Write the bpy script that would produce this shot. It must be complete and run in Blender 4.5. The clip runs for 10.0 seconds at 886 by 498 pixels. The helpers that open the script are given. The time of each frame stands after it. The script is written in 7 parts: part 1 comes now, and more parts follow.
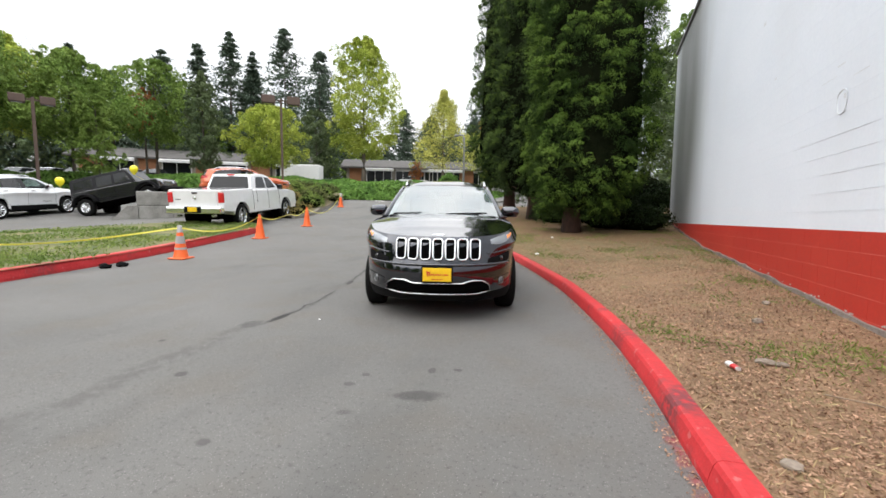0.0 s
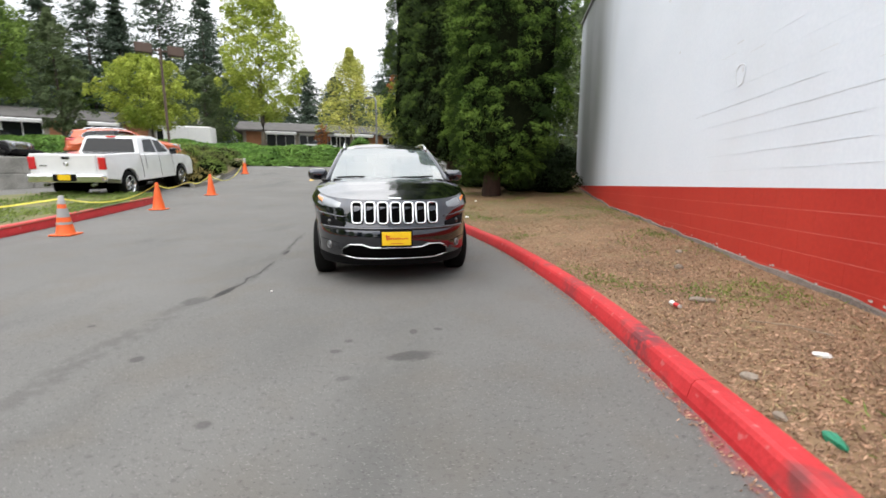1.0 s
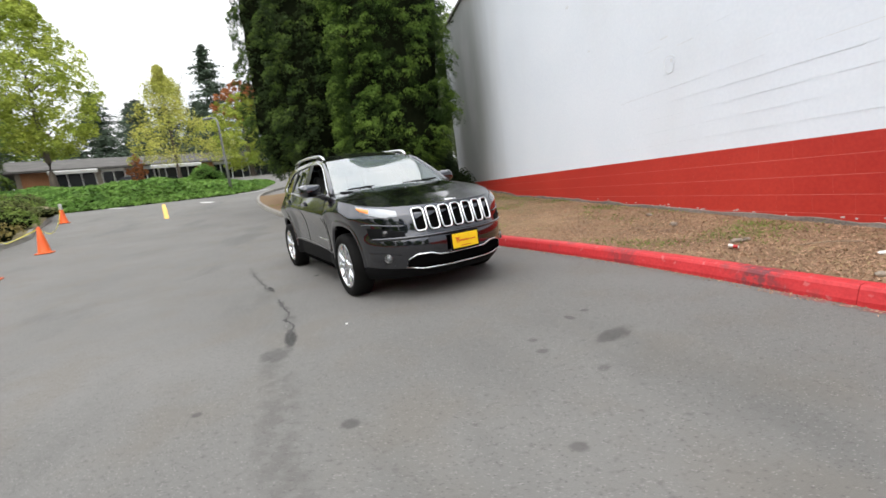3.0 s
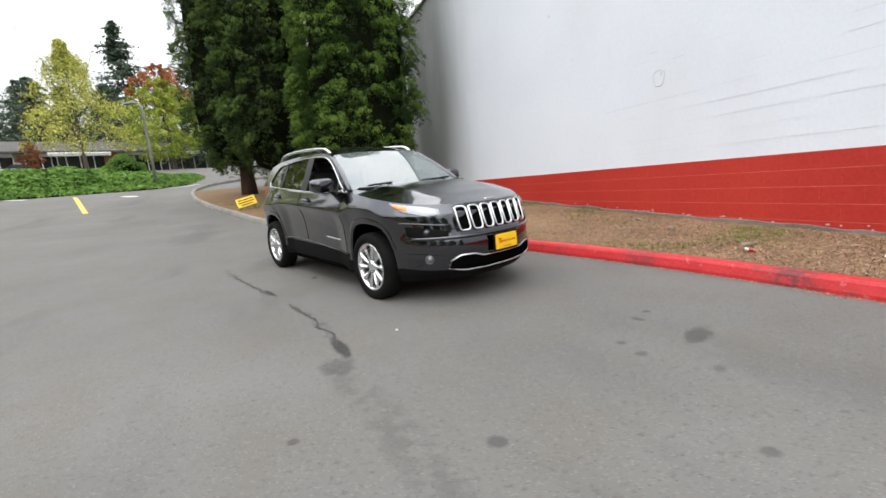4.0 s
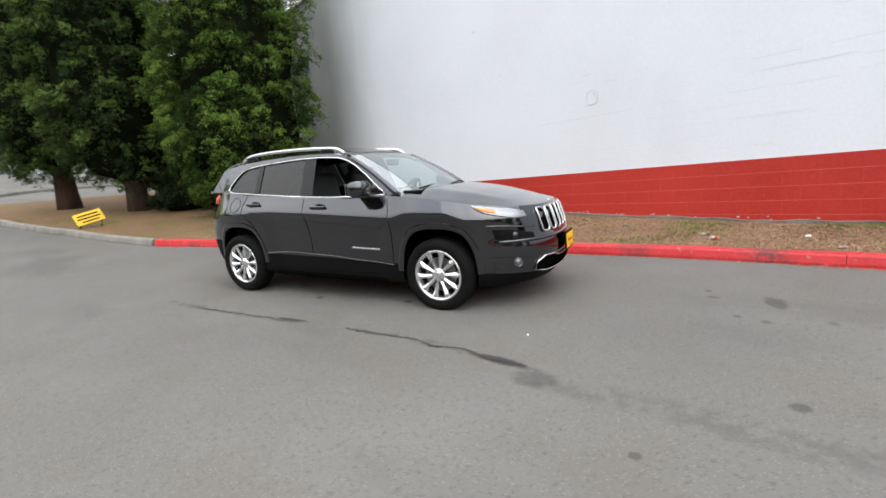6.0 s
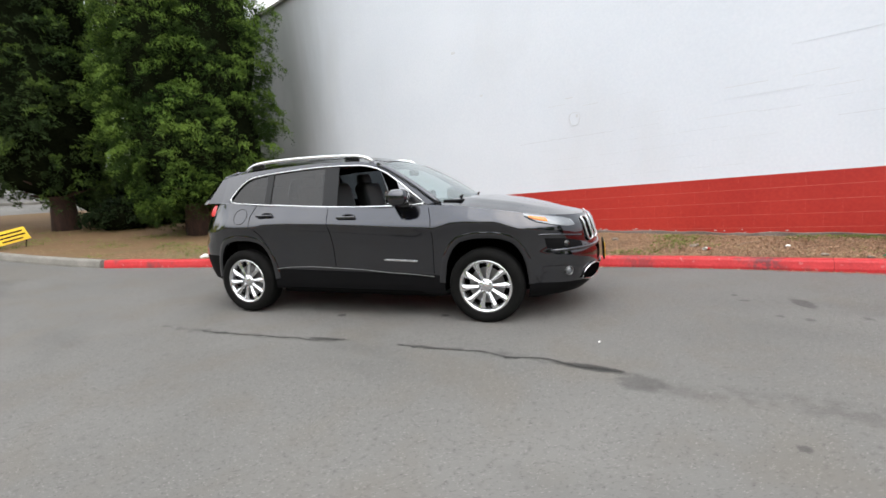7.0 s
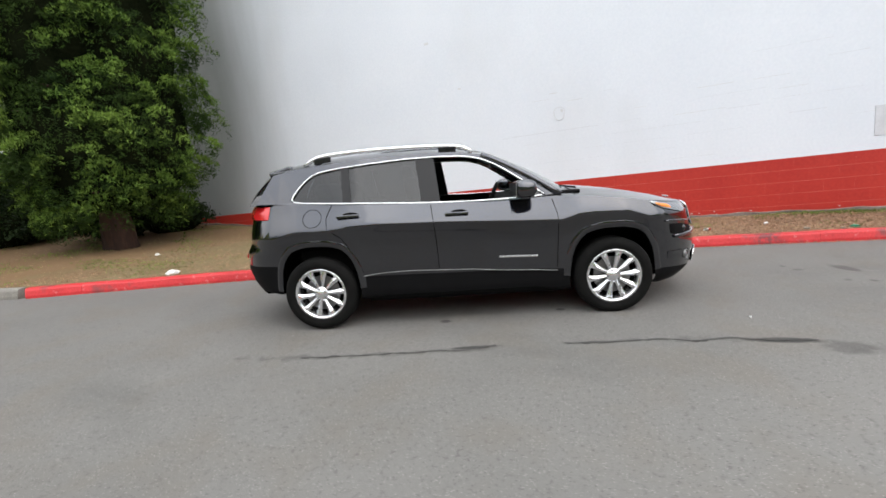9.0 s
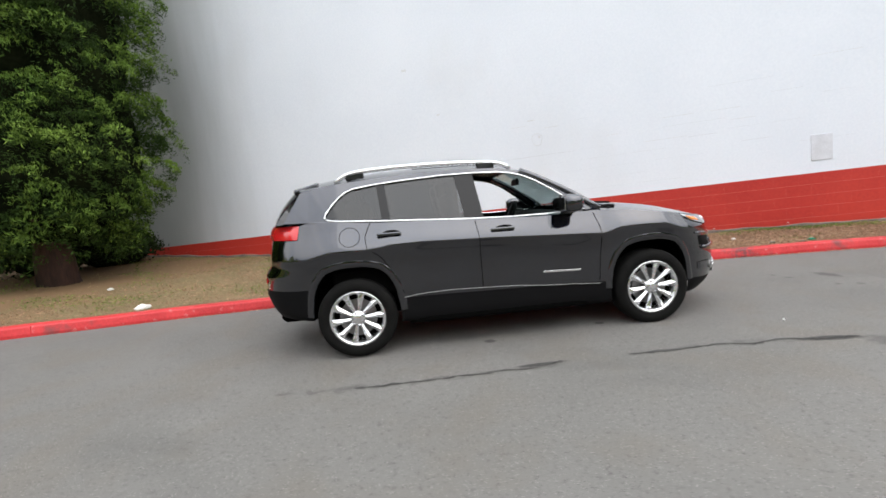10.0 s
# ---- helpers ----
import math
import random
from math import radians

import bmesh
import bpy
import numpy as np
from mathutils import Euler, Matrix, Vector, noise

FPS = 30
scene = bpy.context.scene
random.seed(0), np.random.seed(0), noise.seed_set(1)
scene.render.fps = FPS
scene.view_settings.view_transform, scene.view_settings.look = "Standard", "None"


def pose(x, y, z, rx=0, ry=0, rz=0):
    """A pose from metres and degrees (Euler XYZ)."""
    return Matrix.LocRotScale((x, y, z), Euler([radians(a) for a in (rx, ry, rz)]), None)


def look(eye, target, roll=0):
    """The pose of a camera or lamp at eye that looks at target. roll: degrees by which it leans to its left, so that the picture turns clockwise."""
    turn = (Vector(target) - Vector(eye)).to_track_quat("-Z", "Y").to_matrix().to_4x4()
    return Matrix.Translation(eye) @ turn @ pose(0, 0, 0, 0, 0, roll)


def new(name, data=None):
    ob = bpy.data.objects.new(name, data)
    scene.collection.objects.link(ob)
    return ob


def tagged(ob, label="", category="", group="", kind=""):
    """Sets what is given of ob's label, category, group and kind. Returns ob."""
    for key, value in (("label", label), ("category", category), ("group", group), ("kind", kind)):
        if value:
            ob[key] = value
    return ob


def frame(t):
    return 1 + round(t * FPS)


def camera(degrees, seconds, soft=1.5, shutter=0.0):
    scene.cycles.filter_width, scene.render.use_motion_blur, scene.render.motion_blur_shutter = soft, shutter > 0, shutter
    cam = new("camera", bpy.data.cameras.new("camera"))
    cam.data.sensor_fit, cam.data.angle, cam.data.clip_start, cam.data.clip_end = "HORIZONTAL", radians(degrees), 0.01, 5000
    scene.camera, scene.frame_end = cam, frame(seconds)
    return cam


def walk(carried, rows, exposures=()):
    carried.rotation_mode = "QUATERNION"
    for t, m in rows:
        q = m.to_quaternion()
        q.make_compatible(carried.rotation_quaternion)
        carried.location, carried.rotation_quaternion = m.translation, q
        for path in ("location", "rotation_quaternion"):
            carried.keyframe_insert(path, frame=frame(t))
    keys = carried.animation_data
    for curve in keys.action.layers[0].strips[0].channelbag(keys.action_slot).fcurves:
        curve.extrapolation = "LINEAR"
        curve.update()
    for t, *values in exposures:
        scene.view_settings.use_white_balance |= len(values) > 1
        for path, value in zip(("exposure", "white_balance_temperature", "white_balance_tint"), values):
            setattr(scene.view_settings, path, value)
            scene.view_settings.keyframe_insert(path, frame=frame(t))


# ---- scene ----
cam = camera(92.9, 10.0, soft=1.6, shutter=0.35)
PATH = [
    (0, (0.0, 0.0, 1.237), (-0.718, 1.856, 1.04), 0.9),
    (0.5, (-0.119, -0.038, 1.226), (-0.731, 1.849, 0.969), 1.6),
    (1, (-0.489, -0.148, 1.191), (-0.79, 1.798, 0.843), 0.4),
    (1.5, (-0.92, -0.154, 1.14), (-1.104, 1.817, 0.856), -2.9),
    (2, (-1.439, -0.123, 1.145), (-1.453, 1.85, 0.817), -2.5),
    (2.5, (-2.006, -0.065, 1.161), (-1.793, 1.892, 0.807), -5.7),
    (2.7, (-2.298, -0.027, 1.145), (-2.016, 1.923, 0.802), -6.7),
    (3.8, (-3.406, 0.413, 1.204), (-2.737, 2.27, 0.884), -5.0),
    (4, (-3.604, 0.535, 1.208), (-2.901, 2.374, 0.856), -4.8),
    (4.5, (-4.082, 0.784, 1.24), (-3.21, 2.563, 0.965), -2.8),
    (5, (-4.555, 1.074, 1.269), (-3.486, 2.731, 0.933), -5.0),
    (5.5, (-4.966, 1.461, 1.295), (-3.8, 3.055, 0.979), -3.9),
    (6, (-5.378, 1.865, 1.295), (-4.034, 3.301, 0.932), -4.5),
    (6.2, (-5.495, 2.026, 1.283), (-4.111, 3.426, 0.931), -5.2),
    (7.3, (-6.17, 2.988, 1.225), (-4.562, 4.135, 0.918), -4.4),
    (7.5, (-6.31, 3.197, 1.324), (-4.688, 4.312, 0.971), -5.5),
    (8, (-6.487, 3.671, 1.326), (-4.81, 4.706, 0.982), -3.7),
    (8.5, (-6.686, 4.149, 1.338), (-4.897, 4.98, 1.006), -5.4),
    (9, (-6.791, 4.662, 1.34), (-4.976, 5.435, 1.01), -5.3),
    (9.5, (-6.907, 5.116, 1.312), (-5.012, 5.704, 1.058), -5.3),
    (10, (-6.982, 5.605, 1.301), (-5.056, 6.098, 1.082), -5.7),
]
walk(cam, [(t, look(eye, target, roll)) for t, eye, target, roll in PATH])

# ---------- sky and light ----------
world = bpy.data.worlds.new("overcast_sky")
scene.world = world
world.use_nodes = True
wn, wl = world.node_tree.nodes, world.node_tree.links
wn.clear()
w_out = wn.new("ShaderNodeOutputWorld")
w_bg = wn.new("ShaderNodeBackground")
w_sky = wn.new("ShaderNodeTexSky")
w_sky.sky_type = "NISHITA"
w_sky.sun_disc = False
w_sky.sun_elevation = radians(48)
w_sky.sun_rotation = radians(200)
w_sky.air_density, w_sky.dust_density = 1.0, 3.0
w_scale = wn.new("ShaderNodeVectorMath")
w_scale.operation = "SCALE"
w_scale.inputs["Scale"].default_value = 0.1
w_noise = wn.new("ShaderNodeTexNoise")
w_noise.inputs["Scale"].default_value = 2.2
w_noise.inputs["Detail"].default_value = 6
w_ramp = wn.new("ShaderNodeValToRGB")
w_ramp.color_ramp.elements[0].position = 0.34
w_ramp.color_ramp.elements[0].color = (0.80, 0.86, 0.93, 1)
w_ramp.color_ramp.elements[1].position = 0.58
w_ramp.color_ramp.elements[1].color = (1.22, 1.22, 1.22, 1)
w_mix = wn.new("ShaderNodeMix")
w_mix.data_type = "RGBA"
w_mix.inputs["Factor"].default_value = 0.86
w_co = wn.new("ShaderNodeTexCoord")
wl.new(w_co.outputs["Generated"], w_noise.inputs["Vector"])
wl.new(w_noise.outputs["Fac"], w_ramp.inputs["Fac"])
wl.new(w_sky.outputs["Color"], w_scale.inputs[0])
wl.new(w_scale.outputs["Vector"], w_mix.inputs[6])
wl.new(w_ramp.outputs["Color"], w_mix.inputs[7])
w_sep = wn.new("ShaderNodeSeparateXYZ")
w_grad = wn.new("ShaderNodeMapRange")
w_grad.inputs["From Min"].default_value, w_grad.inputs["From Max"].default_value = 0.0, 1.0
w_grad.inputs["To Min"].default_value, w_grad.inputs["To Max"].default_value = 0.52, 2.15
wl.new(w_co.outputs["Generated"], w_sep.inputs[0])
wl.new(w_sep.outputs["Z"], w_grad.inputs["Value"])
wl.new(w_grad.outputs["Result"], w_bg.inputs["Strength"])
wl.new(w_mix.outputs[2], w_bg.inputs["Color"])
wl.new(w_bg.outputs["Background"], w_out.inputs["Surface"])

sun = new("sun", bpy.data.lights.new("sun", "SUN"))
sun.data.energy = 0.8
sun.data.angle = radians(75)
sun.data.color = (1.0, 0.97, 0.92)
sun.matrix_world = look((-20, -25, 40), (0, 5, 0))
scene.view_settings.exposure = 0.54


# ---------- materials ----------
def surf(name, c1, c2, scale=4.0, rough=0.7, bump=0.0, fine=60.0, metal=0.0, coat=0.0, var=0.0, lo=0.35, hi=0.65, spec=0.5, coords="world", stretch=(1, 1, 1)):
    """Two tones mixed at a broad and a fine scale, with relief. var: how far single pieces differ in value."""
    m = bpy.data.materials.new(name)
    m.use_nodes = True
    n, l = m.node_tree.nodes, m.node_tree.links
    b = n["Principled BSDF"]
    b.inputs["Metallic"].default_value = metal
    b.inputs["Coat Weight"].default_value = coat
    b.inputs["Coat Roughness"].default_value = 0.04
    b.inputs["Coat IOR"].default_value = 1.85 if metal > 0.9 and coat else 1.5
    b.inputs["Specular IOR Level"].default_value = spec
    if coords == "world":
        src = n.new("ShaderNodeNewGeometry").outputs["Position"]
    else:
        src = n.new("ShaderNodeTexCoord").outputs["Object"]
    mp = n.new("ShaderNodeMapping")
    mp.inputs["Scale"].default_value = stretch
    l.new(src, mp.inputs["Vector"])
    broad = n.new("ShaderNodeTexNoise")
    broad.inputs["Scale"].default_value = scale
    broad.inputs["Detail"].default_value = 5
    grain = n.new("ShaderNodeTexNoise")
    grain.inputs["Scale"].default_value = fine
    grain.inputs["Detail"].default_value = 4
    l.new(mp.outputs["Vector"], broad.inputs["Vector"])
    l.new(mp.outputs["Vector"], grain.inputs["Vector"])
    add = n.new("ShaderNodeMath")
    add.operation = "MULTIPLY_ADD"
    add.inputs[1].default_value = 0.45
    l.new(grain.outputs["Fac"], add.inputs[0])
    half = n.new("ShaderNodeMath")
    half.operation = "MULTIPLY"
    half.inputs[1].default_value = 0.55
    l.new(broad.outputs["Fac"], half.inputs[0])
    l.new(half.outputs[0], add.inputs[2])
    ramp = n.new("ShaderNodeValToRGB")
    ramp.color_ramp.elements[0].position, ramp.color_ramp.elements[1].position = lo, hi
    ramp.color_ramp.elements[0].color, ramp.color_ramp.elements[1].color = (*c1, 1), (*c2, 1)
    l.new(add.outputs[0], ramp.inputs["Fac"])
    col = ramp.outputs["Color"]
    if var:
        info = n.new("ShaderNodeObjectInfo") if var > 0 else n.new("ShaderNodeNewGeometry")
        rnd = info.outputs["Random"] if var > 0 else info.outputs["Random Per Island"]
        mul = n.new("ShaderNodeMath")
        mul.operation = "MULTIPLY_ADD"
        mul.inputs[1].default_value = 2 * abs(var)
        mul.inputs[2].default_value = 1 - abs(var)
        l.new(rnd, mul.inputs[0])
        hsv = n.new("ShaderNodeHueSaturation")
        l.new(mul.outputs[0], hsv.inputs["Value"])
        l.new(col, hsv.inputs["Color"])
        col = hsv.outputs["Color"]
    l.new(col, b.inputs["Base Color"])
    rr = n.new("ShaderNodeMapRange")
    rr.inputs["To Min"].default_value, rr.inputs["To Max"].default_value = max(rough - 0.08, 0.02), min(rough + 0.08, 1)
    l.new(grain.outputs["Fac"], rr.inputs["Value"])
    l.new(rr.outputs["Result"], b.inputs["Roughness"])
    if bump:
        bp = n.new("ShaderNodeBump")
        bp.inputs["Strength"].default_value = bump
        bp.inputs["Distance"].default_value = 0.02
        l.new(add.outputs[0], bp.inputs["Height"])
        l.new(bp.outputs["Normal"], b.inputs["Normal"])
    return m


def plain(name, c, rough=0.5, metal=0.0, coat=0.0, spec=0.5):
    return surf(name, tuple(v * 0.9 for v in c), tuple(min(v * 1.1, 1) for v in c), 6, rough, 0, 80, metal, coat, spec=spec, coords="object")


def leafy(name, c1, c2, scale=1.2, var=-0.35):
    """Foliage: two greens over the crown, each tuft its own value, a little light let through."""
    m = surf(name, c1, c2, scale, 0.65, 0.0, 14.0, var=var, spec=0.12)
    n, l = m.node_tree.nodes, m.node_tree.links
    b = n["Principled BSDF"]
    tr = n.new("ShaderNodeBsdfTranslucent")
    mx = n.new("ShaderNodeMixShader")
    mx.inputs["Fac"].default_value = 0.22
    l.new(b.inputs["Base Color"].links[0].from_socket, tr.inputs["Color"])
    l.new(b.outputs["BSDF"], mx.inputs[1])
    l.new(tr.outputs["BSDF"], mx.inputs[2])
    l.new(mx.outputs[0], n["Material Output"].inputs["Surface"])
    return m


def glass_pane(name, tint, clear, gloss_ior=1.6, sky_sheen=0.0):
    """Thin window glass: see-through tint below a sky reflection that grows at a slant, plus a thin pale film painted
    in for reflected sky.
    """
    m = bpy.data.materials.new(name)
    m.use_nodes = True
    n, l = m.node_tree.nodes, m.node_tree.links
    n.remove(n["Principled BSDF"])
    tp = n.new("ShaderNodeBsdfTransparent")
    tp.inputs["Color"].default_value = (*[v * clear for v in tint], 1)
    gl = n.new("ShaderNodeBsdfGlossy")
    gl.inputs["Roughness"].default_value = 0.02
    gl.inputs["Color"].default_value = (1, 1, 1, 1)
    lw = n.new("ShaderNodeLayerWeight")
    lw.inputs["Blend"].default_value = 0.5
    f0 = ((gloss_ior - 1) / (gloss_ior + 1)) ** 2
    slant = calc(n, l, "POWER", lw.outputs["Facing"], 5.0)
    mx = n.new("ShaderNodeMixShader")
    l.new(calc(n, l, "MULTIPLY_ADD", slant, 1 - f0, f0), mx.inputs["Fac"])
    l.new(tp.outputs["BSDF"], mx.inputs[1])
    l.new(gl.outputs["BSDF"], mx.inputs[2])
    last = mx.outputs[0]
    if sky_sheen:
        # Pale diffuse layer standing in for the sky's reflection.
        film = n.new("ShaderNodeBsdfDiffuse")
        film.inputs["Color"].default_value = (0.46, 0.56, 0.57, 1)
        m2 = n.new("ShaderNodeMixShader")
        m2.inputs["Fac"].default_value = sky_sheen
        l.new(last, m2.inputs[1])
        l.new(film.outputs["BSDF"], m2.inputs[2])
        last = m2.outputs[0]
    l.new(last, n["Material Output"].inputs["Surface"])
    return m


def blend_in(m, colour, factor_of):
    """Lays a second colour over a surf material; factor_of(nodes, links, position) gives where."""
    n, l = m.node_tree.nodes, m.node_tree.links
    b = n["Principled BSDF"]
    was = b.inputs["Base Color"].links[0].from_socket
    mx = n.new("ShaderNodeMix")
    mx.data_type = "RGBA"
    mx.inputs[7].default_value = (*colour, 1)
    l.new(was, mx.inputs[6])
    pos = n.new("ShaderNodeNewGeometry").outputs["Position"]
    l.new(factor_of(n, l, pos), mx.inputs["Factor"])
    l.new(mx.outputs[2], b.inputs["Base Color"])
    return m


def calc(n, l, op, a, b=None, c=None):
    q = n.new("ShaderNodeMath")
    q.operation = op
    for i, v in enumerate((a, b, c)):
        if v is None:
            continue
        if isinstance(v, (int, float)):
            q.inputs[i].default_value = v
        else:
            l.new(v, q.inputs[i])
    return q.outputs[0]


def ramp01(n, l, value, lo, hi, top=1.0):
    q = n.new("ShaderNodeMapRange")
    q.interpolation_type = "SMOOTHSTEP"
    q.inputs["From Min"].default_value, q.inputs["From Max"].default_value = lo, hi
    q.inputs["To Max"].default_value = top
    l.new(value, q.inputs["Value"])
    return q.outputs["Result"]


def noise_of(n, l, pos, scale, detail=4.0, stretch=(1, 1, 1)):
    mp = n.new("ShaderNodeMapping")
    mp.inputs["Scale"].default_value = stretch
    l.new(pos, mp.inputs["Vector"])
    q = n.new("ShaderNodeTexNoise")
    q.inputs["Scale"].default_value = scale
    q.inputs["Detail"].default_value = detail
    l.new(mp.outputs["Vector"], q.inputs["Vector"])
    return q.outputs["Fac"]


def speckle(n, l, pos, scale, share, size):
    """Sparse stone faces: one in so many cells, near its middle."""
    q = n.new("ShaderNodeTexVoronoi")
    q.inputs["Scale"].default_value = scale
    l.new(pos, q.inputs["Vector"])
    sep = n.new("ShaderNodeSeparateXYZ")
    l.new(q.outputs["Color"], sep.inputs[0])
    pick = calc(n, l, "GREATER_THAN", sep.outputs[0], 1 - share)
    return calc(n, l, "MULTIPLY", pick, calc(n, l, "LESS_THAN", q.outputs["Distance"], size))


M_ASPHALT = surf("asphalt", (0.112, 0.109, 0.103), (0.178, 0.173, 0.164), 0.5, 0.85, 0.5, 150, lo=0.32, hi=0.70, spec=0.3)
blend_in(M_ASPHALT, (0.085, 0.082, 0.078), lambda n, l, p: ramp01(n, l, noise_of(n, l, p, 30.0, 3.0), 0.54, 0.74, 0.6))
blend_in(M_ASPHALT, (0.135, 0.120, 0.100), lambda n, l, p: ramp01(n, l, noise_of(n, l, p, 1.7, 6.0), 0.45, 0.68, 0.4))
blend_in(M_ASPHALT, (0.088, 0.087, 0.083), lambda n, l, p: ramp01(n, l, noise_of(n, l, p, 0.8, 8.0, (1.0, 0.35, 1.0)), 0.55, 0.72, 0.6))
blend_in(M_ASPHALT, (0.36, 0.35, 0.33), lambda n, l, p: calc(n, l, "MULTIPLY", speckle(n, l, p, 110.0, 0.14, 0.36), 0.36))
blend_in(M_ASPHALT, (0.045, 0.044, 0.042), lambda n, l, p: calc(n, l, "MULTIPLY", speckle(n, l, p, 85.0, 0.14, 0.36), 0.45))


def line_where(pts, width, top):
    """Where a dirt line runs over the ground; pts: rows (y, x) in rising y, width its half breadth."""
    ys, xs = [a for a, b in pts], [b for a, b in pts]
    y0, y1, x0, x1 = min(ys), max(ys), min(xs) - 0.01, max(xs) + 0.01

    def where(n, l, p):
        sep = n.new("ShaderNodeSeparateXYZ")
        l.new(p, sep.inputs[0])
        u = calc(n, l, "DIVIDE", calc(n, l, "SUBTRACT", sep.outputs[1], y0), y1 - y0)
        fc = n.new("ShaderNodeFloatCurve")
        curve = fc.mapping.curves[0]
        for k, (y, x) in enumerate(pts):
            at = ((y - y0) / (y1 - y0), (x - x0) / (x1 - x0))
            if k in (0, len(pts) - 1):
                curve.points[0 if k == 0 else -1].location = at
            else:
                curve.points.new(*at)
        fc.mapping.update()
        l.new(u, fc.inputs["Value"])
        mid = calc(n, l, "MULTIPLY_ADD", fc.outputs["Value"], x1 - x0, x0)
        off = calc(n, l, "MULTIPLY_ADD", noise_of(n, l, p, 5.0, 5.0), 0.22, -0.11)
        d = calc(n, l, "ABSOLUTE", calc(n, l, "ADD", calc(n, l, "SUBTRACT", sep.outputs[0], mid), off))
        body = ramp01(n, l, d, width, width * 0.15, top)
        ends = calc(n, l, "MULTIPLY", ramp01(n, l, u, 0.0, 0.06), ramp01(n, l, u, 1.0, 0.94))
        broken = ramp01(n, l, noise_of(n, l, p, 9.0, 6.0), 0.36, 0.58)
        return calc(n, l, "MULTIPLY", calc(n, l, "MULTIPLY", body, ends), broken)
    return where


def spot_where(x, y, w, d, turn, top):
    """A ragged soft-edged spot on the ground."""
    def where(n, l, p):
        mp = n.new("ShaderNodeMapping")
        mp.vector_type = "TEXTURE"
        mp.inputs["Location"].default_value = (x, y, 0)
        mp.inputs["Rotation"].default_value = (0, 0, radians(turn))
        mp.inputs["Scale"].default_value = (w / 2, d / 2, 1000)
        l.new(p, mp.inputs["Vector"])
        ln = n.new("ShaderNodeVectorMath")
        ln.operation = "LENGTH"
        l.new(mp.outputs["Vector"], ln.inputs[0])
        r = calc(n, l, "MULTIPLY_ADD", noise_of(n, l, p, 14.0, 5.0), 1.0, calc(n, l, "ADD", ln.outputs["Value"], -0.5))
        return ramp01(n, l, r, 1.15, 0.55, top)
    return where


blend_in(M_ASPHALT, (0.085, 0.080, 0.075), line_where([(-0.6, -3.10), (0.5, -3.14), (1.1, -3.08), (1.5, -3.05), (1.9, -3.16), (2.35, -3.20), (2.8, -3.28), (3.15, -3.38), (3.45, -3.27)], 0.15, 0.5))
blend_in(M_ASPHALT, (0.060, 0.058, 0.055), line_where([(3.3, -3.27), (3.9, -3.34), (4.45, -3.45), (5.07, -3.62)], 0.06, 0.5))
blend_in(M_ASPHALT, (0.060, 0.058, 0.055), line_where([(5.52, -3.77), (6.1, -3.98), (6.75, -4.20), (7.06, -4.30), (7.7, -4.45)], 0.055, 0.5))
blend_in(M_ASPHALT, (0.46, 0.03, 0.035), line_where([(-1.5, 0.625), (0.6, 0.60), (1.3, 0.545), (2.1, 0.455), (2.7, 0.385)], 0.07, 0.45))
for row in ((-1.10, 2.43, 0.38, 0.17, 22, 0.62), (-2.83, 2.07, 0.11, 0.10, 0, 0.6), (-1.18, 2.86, 0.07, 0.12, 20, 0.55), (-1.0, 2.95, 0.08, 0.06, 0, 0.55), (-1.62, 2.41, 0.09, 0.08, 0, 0.5), (-1.42, 2.05, 0.12, 0.07, 30, 0.4), (-1.9, 1.5, 0.09, 0.08, 0, 0.5), (-3.28, 6.2, 0.09, 0.13, 0, 0.8), (-2.81, 5.2, 0.08, 0.12, 0, 0.8), (-3.82, 5.74, 0.07, 0.40, 18, 0.95), (-3.31, 3.60, 0.11, 0.50, 8, 0.95), (-3.38, 3.27, 0.24, 0.32, 20, 0.45), (-3.69, 2.54, 0.07, 0.06, 0, 0.6), (-1.6, 2.6, 0.07, 0.07, 0, 0.5)):
    blend_in(M_ASPHALT, (0.040, 0.039, 0.037), spot_where(*row))
M_KERB_RED = surf("red_kerb_paint", (0.42, 0.014, 0.018), (0.60, 0.035, 0.04), 2.5, 0.55, 0.2, 40)
blend_in(M_KERB_RED, (0.085, 0.05, 0.05), lambda n, l, p: ramp01(n, l, noise_of(n, l, p, 2.4, 8.0), 0.60, 0.72, 0.75))
blend_in(M_KERB_RED, (0.55, 0.20, 0.19), lambda n, l, p: ramp01(n, l, noise_of(n, l, p, 14.0, 6.0), 0.62, 0.70, 0.5))


def scuff_where(n, l, p):
    """Tyre scuffs: two dark smudges on the kerb's face."""
    sep = n.new("ShaderNodeSeparateXYZ")
    l.new(p, sep.inputs[0])
    y = calc(n, l, "MULTIPLY_ADD", noise_of(n, l, p, 6.0, 4.0), 0.5, sep.outputs[1])
    a = ramp01(n, l, calc(n, l, "ABSOLUTE", calc(n, l, "SUBTRACT", y, 2.98)), 0.26, 0.04, 0.75)
    b = ramp01(n, l, calc(n, l, "ABSOLUTE", calc(n, l, "SUBTRACT", y, 4.35)), 0.30, 0.08, 0.45)
    return calc(n, l, "MULTIPLY", calc(n, l, "ADD", a, b), ramp01(n, l, noise_of(n, l, p, 22.0, 3.0), 0.30, 0.55))


blend_in(M_KERB_RED, (0.06, 0.035, 0.04), scuff_where)
M_KERB_GREY = surf("kerb_concrete", (0.15, 0.14, 0.125), (0.29, 0.275, 0.245), 3, 0.9, 0.3, 60)
M_WALL_WHITE = surf("white_block_paint", (0.725, 0.77, 0.845), (0.79, 0.828, 0.895), 0.5, 0.55, 0.06, 25, spec=0.35)


